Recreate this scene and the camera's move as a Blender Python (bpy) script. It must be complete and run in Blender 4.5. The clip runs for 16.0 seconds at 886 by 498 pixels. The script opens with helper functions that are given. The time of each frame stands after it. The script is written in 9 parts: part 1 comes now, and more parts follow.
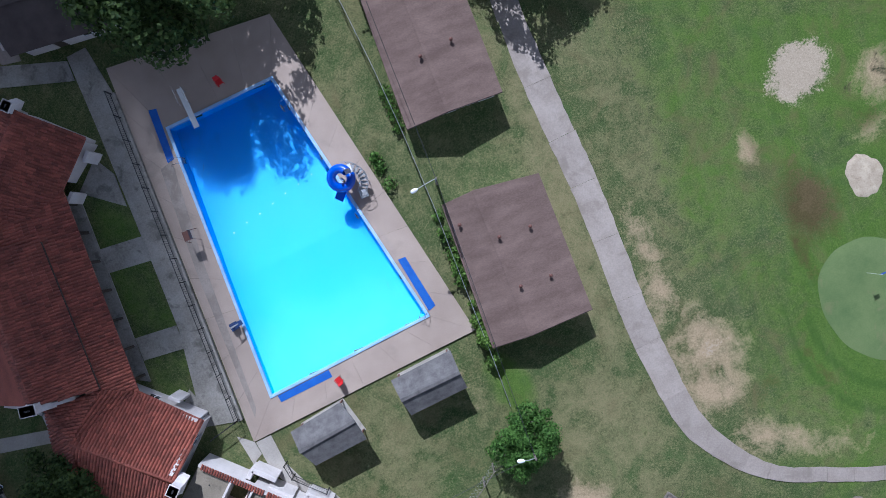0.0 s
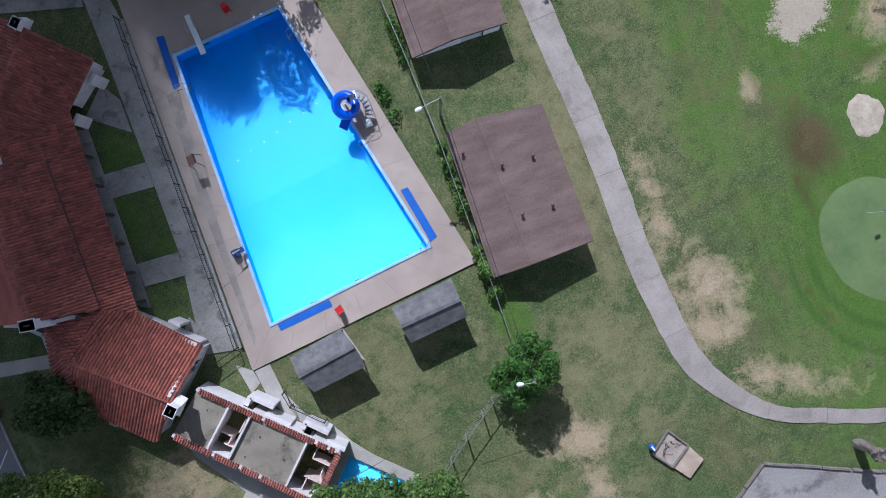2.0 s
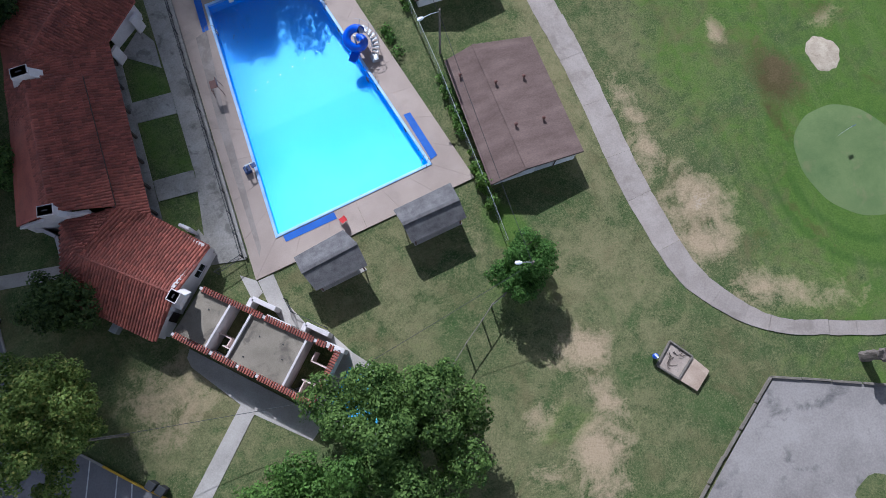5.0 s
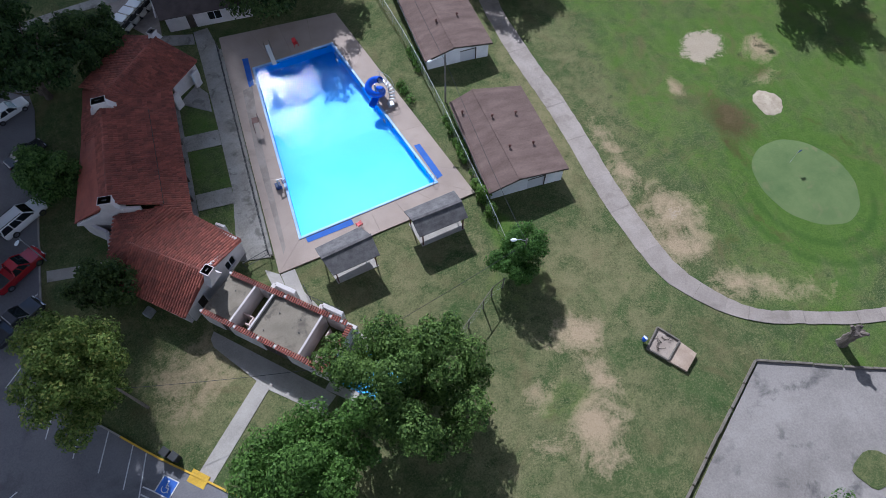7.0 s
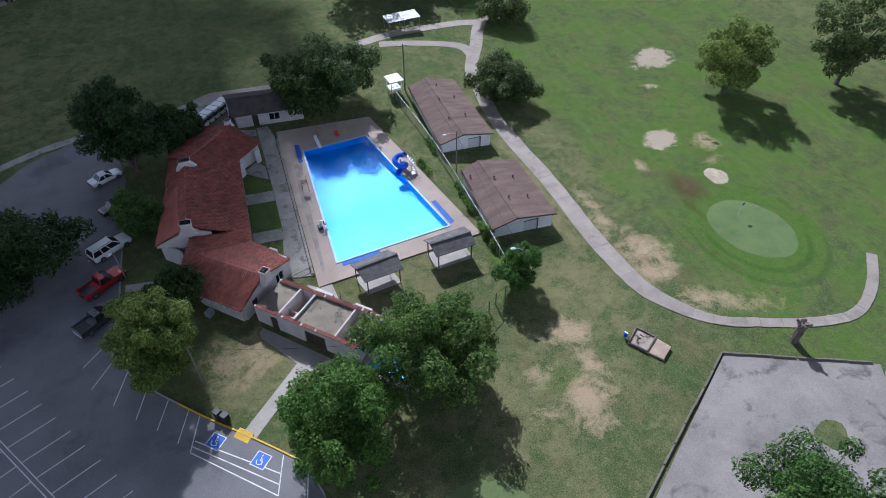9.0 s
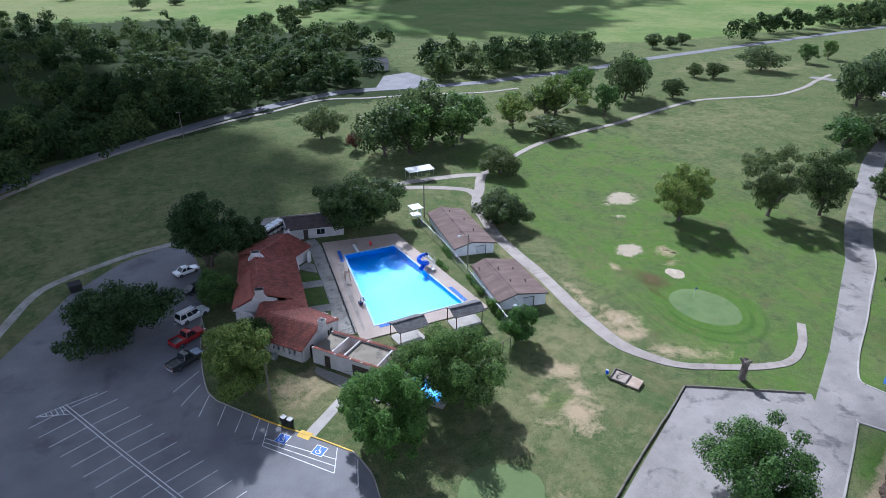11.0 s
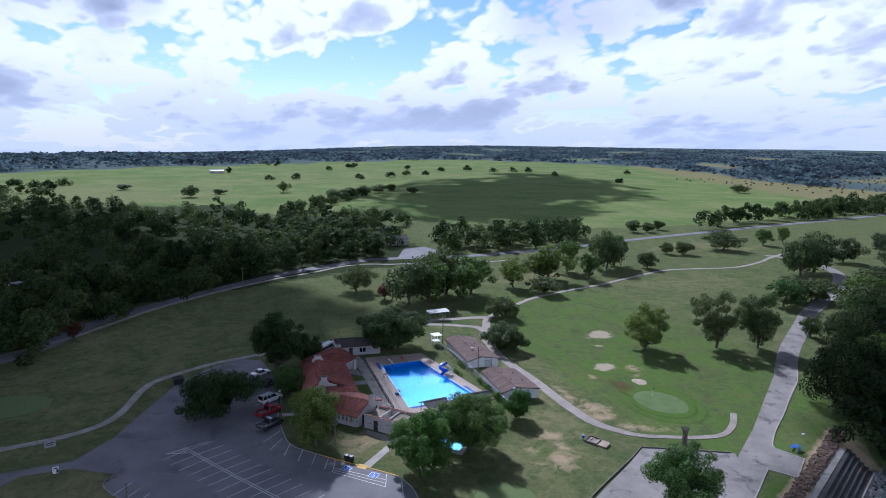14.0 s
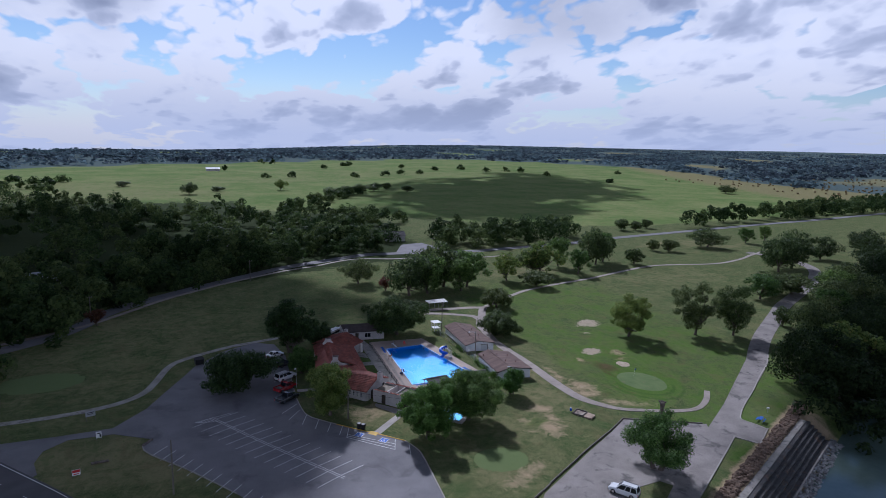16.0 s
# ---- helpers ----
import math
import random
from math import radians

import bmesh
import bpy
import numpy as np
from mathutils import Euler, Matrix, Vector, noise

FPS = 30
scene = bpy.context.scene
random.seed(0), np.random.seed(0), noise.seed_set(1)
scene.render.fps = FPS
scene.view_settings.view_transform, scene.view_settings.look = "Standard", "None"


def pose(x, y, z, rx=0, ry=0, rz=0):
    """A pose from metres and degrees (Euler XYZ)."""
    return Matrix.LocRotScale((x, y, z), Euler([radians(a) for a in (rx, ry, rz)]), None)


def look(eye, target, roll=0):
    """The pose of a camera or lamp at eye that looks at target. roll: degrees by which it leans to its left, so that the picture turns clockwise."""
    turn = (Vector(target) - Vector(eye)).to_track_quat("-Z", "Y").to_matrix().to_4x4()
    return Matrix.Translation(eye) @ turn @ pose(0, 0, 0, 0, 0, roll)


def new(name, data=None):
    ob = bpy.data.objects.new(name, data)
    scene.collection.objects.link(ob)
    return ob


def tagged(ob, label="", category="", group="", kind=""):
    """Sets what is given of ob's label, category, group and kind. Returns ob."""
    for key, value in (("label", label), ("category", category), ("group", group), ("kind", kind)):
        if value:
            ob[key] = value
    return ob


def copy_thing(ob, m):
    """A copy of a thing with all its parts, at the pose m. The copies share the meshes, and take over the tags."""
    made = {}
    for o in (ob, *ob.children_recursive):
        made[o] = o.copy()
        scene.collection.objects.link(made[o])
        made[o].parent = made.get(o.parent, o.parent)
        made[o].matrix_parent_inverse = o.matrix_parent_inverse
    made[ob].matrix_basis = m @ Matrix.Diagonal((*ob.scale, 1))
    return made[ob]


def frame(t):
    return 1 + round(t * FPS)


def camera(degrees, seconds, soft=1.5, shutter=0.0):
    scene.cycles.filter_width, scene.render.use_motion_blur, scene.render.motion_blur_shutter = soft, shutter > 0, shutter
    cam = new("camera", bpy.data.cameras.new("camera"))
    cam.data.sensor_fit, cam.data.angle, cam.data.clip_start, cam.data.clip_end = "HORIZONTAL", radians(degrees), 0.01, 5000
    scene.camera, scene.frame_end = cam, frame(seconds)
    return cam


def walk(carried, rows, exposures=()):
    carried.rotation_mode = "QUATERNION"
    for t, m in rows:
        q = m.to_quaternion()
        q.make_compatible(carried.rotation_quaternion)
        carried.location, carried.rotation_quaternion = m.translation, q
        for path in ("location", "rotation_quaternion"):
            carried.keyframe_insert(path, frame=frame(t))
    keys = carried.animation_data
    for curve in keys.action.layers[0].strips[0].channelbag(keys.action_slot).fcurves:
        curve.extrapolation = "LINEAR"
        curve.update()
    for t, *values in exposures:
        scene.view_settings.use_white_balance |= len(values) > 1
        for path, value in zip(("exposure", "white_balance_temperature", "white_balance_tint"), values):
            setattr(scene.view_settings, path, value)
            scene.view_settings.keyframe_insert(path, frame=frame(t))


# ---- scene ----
cam = camera(70.5, 16.0, 0.8)
ROWS = [
    (0.0, 1.51, 1.571, 54.431, -2.24, -0.14, -20.53),
    (0.5, 0.981, 0.389, 54.515, -1.7, -0.14, -20.42),
    (1.0, 0.398, -1.018, 54.584, -1.49, -0.12, -20.16),
    (1.5, -0.265, -2.809, 54.686, -1.31, -0.09, -19.73),
    (2.0, -1.078, -5.081, 54.778, -1.05, -0.09, -19.52),
    (2.5, -1.987, -7.752, 54.844, -0.73, -0.06, -19.58),
    (3.0, -3.021, -10.758, 54.887, -0.4, -0.02, -19.71),
    (3.5, -4.216, -14.071, 54.927, 0.28, -0.05, -19.76),
    (4.0, -5.523, -17.65, 54.972, 4.05, -0.07, -19.77),
    (6.5, -12.328, -37.591, 55.429, 24.61, 0.42, -19.49),
    (7.0, -13.974, -42.182, 55.512, 28.65, 0.54, -19.36),
    (7.5, -15.738, -47.027, 55.519, 32.8, 0.61, -19.15),
    (8.0, -17.702, -52.09, 55.509, 37.02, 0.62, -19.0),
    (8.5, -19.905, -57.394, 55.457, 41.29, 0.58, -18.9),
    (11.0, -34.223, -87.288, 54.66, 62.97, -0.07, -19.02),
    (11.5, -36.984, -93.316, 54.608, 66.99, -0.19, -18.9),
    (12.0, -39.675, -99.534, 54.527, 71.02, -0.35, -18.66),
    (12.5, -42.368, -105.9, 54.435, 75.1, -0.4, -18.52),
    (13.0, -45.09, -112.29, 54.346, 78.97, -0.54, -18.34),
    (13.5, -47.657, -118.391, 54.332, 79.91, -0.68, -18.19),
    (14.0, -49.955, -123.764, 54.421, 79.95, -0.83, -18.43),
    (14.5, -51.925, -128.027, 54.544, 79.98, -0.98, -19.19),
    (15.0, -53.594, -131.166, 54.663, 79.96, -1.17, -19.32),
    (15.5, -54.944, -133.383, 54.749, 79.93, -1.21, -19.25),
    (16.0, -56.023, -135.063, 54.798, 79.91, -1.25, -19.11),
]
walk(cam, [(t, pose(x, y, z, rx, ry, rz)) for t, x, y, z, rx, ry, rz in ROWS],
     [(0.0, 0.18, 5220, 14), (8.5, 0.18, 5400, 14), (11.0, 0.60, 5200, 13), (12.5, 0.48, 5000, 13), (13.5, 0.15, 5100, 16), (15.0, -0.32, 5300, 20), (16.0, -0.47, 5300, 20)])

# ---- light: broken cloud, sun ahead of the camera at about 38 degrees ----
SUN_EL = 38.5
SUN_AZ = 1.5  # degrees from +y towards +x


def build_world():
    w = bpy.data.worlds.new("sky")
    scene.world = w
    w.use_nodes = True
    nt = w.node_tree
    nt.nodes.clear()
    L = nt.links.new
    out = nt.nodes.new("ShaderNodeOutputWorld")
    bg = nt.nodes.new("ShaderNodeBackground")
    sky = nt.nodes.new("ShaderNodeTexSky")
    sky.sky_type = "NISHITA"
    sky.sun_disc = False
    sky.sun_elevation = radians(SUN_EL)
    sky.sun_rotation = radians(SUN_AZ)
    sky.air_density, sky.dust_density, sky.ozone_density = 1.0, 0.1, 3.0
    tc = nt.nodes.new("ShaderNodeTexCoord")
    sep = nt.nodes.new("ShaderNodeSeparateXYZ")
    L(tc.outputs["Generated"], sep.inputs[0])
    # heaped clouds: puffs that grow smaller and flatter towards the horizon
    up = math_node(nt, "MAXIMUM", sep.outputs["Z"], -0.06)
    near_ = math_node(nt, "ADD", up, 0.10)
    rate = math_node(nt, "POWER", near_, -0.25)
    comb = nt.nodes.new("ShaderNodeCombineXYZ")
    L(math_node(nt, "MULTIPLY", sep.outputs["X"], rate), comb.inputs[0])
    L(math_node(nt, "MULTIPLY", sep.outputs["Y"], 1.2), comb.inputs[1])
    L(math_node(nt, "MULTIPLY", math_node(nt, "LOGARITHM", near_, 2.718), 0.55), comb.inputs[2])
    bend = nt.nodes.new("ShaderNodeTexNoise")
    L(comb.outputs[0], bend.inputs["Vector"])
    bend.inputs["Scale"].default_value, bend.inputs["Detail"].default_value = 9.0, 4.0
    off = nt.nodes.new("ShaderNodeVectorMath")
    off.operation = "MULTIPLY_ADD"
    L(bend.outputs["Color"], off.inputs[0])
    off.inputs[1].default_value = (0.11, 0.11, 0.09)
    L(comb.outputs[0], off.inputs[2])
    lift = nt.nodes.new("ShaderNodeVectorMath")
    lift.operation = "ADD"
    L(off.outputs[0], lift.inputs[0])
    lift.inputs[1].default_value = (0.008, 0.0, 0.038)

    def heap(vec):
        """Billows on billows: rounded cells at three sizes cut into broad banks."""
        out = noise_node(nt, vec, 2.6, 3.0, 0.5)
        for scale, k in ((6.5, 0.32), (15.0, 0.20), (36.0, 0.11)):
            v = nt.nodes.new("ShaderNodeTexVoronoi")
            v.feature = "SMOOTH_F1"
            nt.links.new(vec, v.inputs["Vector"])
            v.inputs["Scale"].default_value = scale
            v.inputs["Smoothness"].default_value = 0.25
            out = math_node(nt, "SUBTRACT", out, math_node(nt, "MULTIPLY", v.outputs["Distance"], k))
        return out
    # towards the horizon the heaps stand one behind the other and close the sky
    closed = math_node(nt, "MULTIPLY", ramp_node(nt, sep.outputs["Z"], [(0.0, (1, 1, 1)), (0.14, (0.45, 0.45, 0.45)), (0.30, (0, 0, 0))]), 0.05)
    dens, above = math_node(nt, "ADD", heap(off.outputs[0]), closed), heap(lift.outputs[0])
    mask = ramp_node(nt, dens, [(0.072, (0, 0, 0)), (0.13, (1, 1, 1))])
    # the sun stands behind the clouds: thin edges shine, thick bellies are grey
    thick = math_node(nt, "ADD", math_node(nt, "MULTIPLY", dens, 0.25), math_node(nt, "MULTIPLY", above, 0.75))
    shade = ramp_node(nt, thick, [(0.175, (1.0, 1.0, 1.0)), (0.225, (0.95, 0.96, 0.98)), (0.265, (0.72, 0.75, 0.82)), (0.32, (0.58, 0.62, 0.70)), (0.40, (0.47, 0.51, 0.60))])
    gain = nt.nodes.new("ShaderNodeVectorMath")
    gain.operation = "SCALE"
    L(sky.outputs[0], gain.inputs[0])
    gain.inputs["Scale"].default_value = 0.10
    cl = nt.nodes.new("ShaderNodeVectorMath")
    cl.operation = "SCALE"
    # clouds low towards the horizon are seen side-lit; those overhead are dimmed to lower the sky's fill light
    side = ramp_node(nt, sep.outputs["Z"], [(0.0, (0.76, 0.76, 0.76)), (0.12, (1.05, 1.05, 1.05)), (0.30, (1.05, 1.05, 1.05)), (0.46, (0.70, 0.70, 0.70)), (0.60, (0.18, 0.18, 0.18)), (1.0, (0.105, 0.105, 0.105))])
    belly = ramp_node(nt, noise_node(nt, off.outputs[0], 1.5, 3, 0.5), [(0.46, (1, 1, 1)), (0.60, (0.56, 0.58, 0.63))])
    high = ramp_node(nt, sep.outputs["Z"], [(0.09, (0, 0, 0)), (0.19, (1, 1, 1))])
    shade = mix_node(nt, high, shade, mix_node(nt, 1.0, shade, belly, "MULTIPLY"))
    L(shade, cl.inputs[0])
    # thin cloud lights up round the sun
    dot = nt.nodes.new("ShaderNodeVectorMath")
    dot.operation = "DOT_PRODUCT"
    L(tc.outputs["Generated"], dot.inputs[0])
    a, e = radians(SUN_AZ), radians(SUN_EL)
    dot.inputs[1].default_value = (math.sin(a) * math.cos(e), math.cos(a) * math.cos(e), math.sin(e))
    # a torn white cloud patch, out of view above the sun, added for the white reflection on the pool
    edge = nt.nodes.new("ShaderNodeVectorMath")
    edge.operation = "DOT_PRODUCT"
    L(tc.outputs["Generated"], edge.inputs[0])
    a, e = radians(-1.6), radians(45.2)
    edge.inputs[1].default_value = (math.sin(a) * math.cos(e), math.cos(a) * math.cos(e), math.sin(e))
    torn = ramp_node(nt, noise_node(nt, tc.outputs["Generated"], 24.0, 5, 0.6), [(0.44, (0.01, 0.01, 0.01)), (0.49, (1, 1, 1))])
    shine = math_node(nt, "MULTIPLY", math_node(nt, "POWER", math_node(nt, "MAXIMUM", edge.outputs["Value"], 0.0), 1000.0), torn)
    glow = math_node(nt, "ADD", math_node(nt, "MULTIPLY", math_node(nt, "POWER", math_node(nt, "MAXIMUM", dot.outputs["Value"], 0.0), 45.0), 6.0),
                     math_node(nt, "MULTIPLY", shine, 480.0))
    plug(nt, math_node(nt, "MULTIPLY", side, math_node(nt, "ADD", 1.0, glow)), cl.inputs["Scale"])
    mask = math_node(nt, "MAXIMUM", mask, shine)
    allsky = mix_node(nt, mask, gain.outputs[0], cl.outputs[0])
    # milky air low down
    low = ramp_node(nt, sep.outputs["Z"], [(0.0, (1, 1, 1)), (0.075, (0, 0, 0))])
    milk = mix_node(nt, math_node(nt, "MULTIPLY", low, 0.65), allsky, (0.66, 0.73, 0.88, 1))
    L(milk, bg.inputs["Color"])
    bg.inputs["Strength"].default_value = 1.0
    L(bg.outputs[0], out.inputs[0])


def build_sun():
    d = bpy.data.lights.new("sun", "SUN")
    d.energy, d.angle, d.color = 5.0, radians(0.55), (1.0, 0.965, 0.91)
    ob = new("sun", d)
    a, e = radians(SUN_AZ), radians(SUN_EL)
    eye = Vector((math.sin(a) * math.cos(e), math.cos(a) * math.cos(e), math.sin(e))) * 300
    ob.matrix_world = look(eye, (0, 0, 0))


# ---- node helpers ----
def plug(nt, value, socket):
    if isinstance(value, bpy.types.NodeSocket):
        nt.links.new(value, socket)
    else:
        socket.default_value = value


def math_node(nt, op, a, b=0.0, clamp=False):
    n = nt.nodes.new("ShaderNodeMath")
    n.operation, n.use_clamp = op, clamp
    plug(nt, a, n.inputs[0])
    plug(nt, b, n.inputs[1])
    return n.outputs[0]


def noise_node(nt, vec, scale, detail=4.0, rough=0.55, distort=0.0):
    n = nt.nodes.new("ShaderNodeTexNoise")
    plug(nt, vec, n.inputs["Vector"])
    n.inputs["Scale"].default_value = scale
    n.inputs["Detail"].default_value = detail
    n.inputs["Roughness"].default_value = rough
    n.inputs["Distortion"].default_value = distort
    return n.outputs[0]


def ramp_node(nt, fac, stops):
    n = nt.nodes.new("ShaderNodeValToRGB")
    plug(nt, fac, n.inputs[0])
    el = n.color_ramp.elements
    while len(el) < len(stops):
        el.new(0.5)
    for e, (p, c) in zip(el, stops):
        e.position, e.color = p, (*c[:3], 1)
    return n.outputs[0]


def mix_node(nt, fac, a, b, blend="MIX"):
    n = nt.nodes.new("ShaderNodeMix")
    n.data_type, n.blend_type = "RGBA", blend
    plug(nt, fac, n.inputs[0])
    for v, s in ((a, n.inputs[6]), (b, n.inputs[7])):
        plug(nt, v if isinstance(v, bpy.types.NodeSocket) else (*v[:3], 1), s)
    return n.outputs[2]


def attr_node(nt, name):
    n = nt.nodes.new("ShaderNodeAttribute")
    n.attribute_name = name
    return n.outputs["Fac"]


def bump_node(nt, height, strength, distance):
    n = nt.nodes.new("ShaderNodeBump")
    n.inputs["Strength"].default_value = strength
    n.inputs["Distance"].default_value = distance
    nt.links.new(height, n.inputs["Height"])
    return n.outputs[0]


def blank(name):
    m = bpy.data.materials.new(name)
    m.use_nodes = True
    nt = m.node_tree
    return m, nt, nt.nodes["Principled BSDF"]


def surf(name, dark, light, scale=0.8, fine=14.0, rough=0.8, bump=0.25, dist=0.01, metal=0.0,
         stain=None, vary=0.0, island=0.0, spec=0.5, stretch=(1, 1, 1)):
    """A worn surface: two tones mixed at two scales, stains of their own shape, and fine relief."""
    m, nt, bs = blank(name)
    tc = nt.nodes.new("ShaderNodeTexCoord")
    mp = nt.nodes.new("ShaderNodeMapping")
    nt.links.new(tc.outputs["Object"], mp.inputs[0])
    mp.inputs["Scale"].default_value = stretch
    v = mp.outputs[0]
    a = noise_node(nt, v, scale, 5, 0.6)
    b = noise_node(nt, v, fine, 3, 0.6)
    f = math_node(nt, "ADD", math_node(nt, "MULTIPLY", a, 0.62), math_node(nt, "MULTIPLY", b, 0.38))
    col = mix_node(nt, ramp_node(nt, f, [(0.36, (0, 0, 0)), (0.64, (1, 1, 1))]), dark, light)
    if stain:
        tone, sc, cut, amount = stain
        s = noise_node(nt, v, sc, 6, 0.62, 0.4)
        s = ramp_node(nt, s, [(cut, (0, 0, 0)), (cut + 0.11, (1, 1, 1))])
        col = mix_node(nt, math_node(nt, "MULTIPLY", s, amount), col, tone)
    if vary or island:
        if vary and island:
            r = math_node(nt, "FRACT", math_node(nt, "ADD", nt.nodes.new("ShaderNodeObjectInfo").outputs["Random"],
                                                 nt.nodes.new("ShaderNodeNewGeometry").outputs["Random Per Island"]))
            k = island
        elif vary:
            r = nt.nodes.new("ShaderNodeObjectInfo").outputs["Random"]
            k = vary
        else:
            r = nt.nodes.new("ShaderNodeNewGeometry").outputs["Random Per Island"]
            k = island
        hs = nt.nodes.new("ShaderNodeHueSaturation")
        plug(nt, math_node(nt, "ADD", math_node(nt, "MULTIPLY", r, 2 * k), 1 - k), hs.inputs["Value"])
        nt.links.new(col, hs.inputs["Color"])
        col = hs.outputs[0]
    nt.links.new(col, bs.inputs["Base Color"])
    bs.inputs["Roughness"].default_value = rough
    bs.inputs["Metallic"].default_value = metal
    bs.inputs["Specular IOR Level"].default_value = spec
    if bump:
        nt.links.new(bump_node(nt, f, bump, dist), bs.inputs["Normal"])
    return m


def plain(name, col, rough=0.5, metal=0.0, coat=0.0):
    m, nt, bs = blank(name)
    bs.inputs["Base Color"].default_value = (*col, 1)
    bs.inputs["Roughness"].default_value = rough
    bs.inputs["Metallic"].default_value = metal
    bs.inputs["Coat Weight"].default_value = coat
    return m


def leaf_material(name, dark, light, yellow=None, gloss=0.12, tone=False, through_=0.48):
    """Leaf sprays that differ one from the next, and from clump to clump; tone also sets one tree of a stand apart from its neighbour."""
    m, nt, bs = blank(name)
    g = nt.nodes.new("ShaderNodeNewGeometry")
    tc = nt.nodes.new("ShaderNodeTexCoord")
    n = noise_node(nt, tc.outputs["Object"], 0.45, 3, 0.6)
    r = g.outputs["Random Per Island"]
    f = math_node(nt, "ADD", math_node(nt, "MULTIPLY", r, 0.7), math_node(nt, "MULTIPLY", n, 0.55))
    col = mix_node(nt, ramp_node(nt, f, [(0.25, (0, 0, 0)), (0.95, (1, 1, 1))]), dark, light)
    if yellow:
        col = mix_node(nt, ramp_node(nt, r, [(0.88, (0, 0, 0)), (0.92, (1, 1, 1))]), col, yellow)
    hs = nt.nodes.new("ShaderNodeHueSaturation")
    w = attr_node(nt, "tone") if tone else nt.nodes.new("ShaderNodeObjectInfo").outputs["Random"]
    k, h = (0.95, 0.05) if tone else (0.40, 0.03)
    plug(nt, math_node(nt, "ADD", math_node(nt, "MULTIPLY", w, k), 1.02 - k / 2), hs.inputs["Value"])
    plug(nt, math_node(nt, "SUBTRACT", 0.5 + h / 2, math_node(nt, "MULTIPLY", w, h)), hs.inputs["Hue"])
    nt.links.new(col, hs.inputs["Color"])
    nt.links.new(hs.outputs[0], bs.inputs["Base Color"])
    bs.inputs["Roughness"].default_value = 0.5
    bs.inputs["Specular IOR Level"].default_value = gloss
    tr = nt.nodes.new("ShaderNodeBsdfTranslucent")
    nt.links.new(hs.outputs[0], tr.inputs["Color"])
    mx = nt.nodes.new("ShaderNodeMixShader")
    mx.inputs[0].default_value = through_
    nt.links.new(bs.outputs[0], mx.inputs[1])
    nt.links.new(tr.outputs[0], mx.inputs[2])
    nt.links.new(mx.outputs[0], nt.nodes["Material Output"].inputs["Surface"])
    return m


build_world()
build_sun()


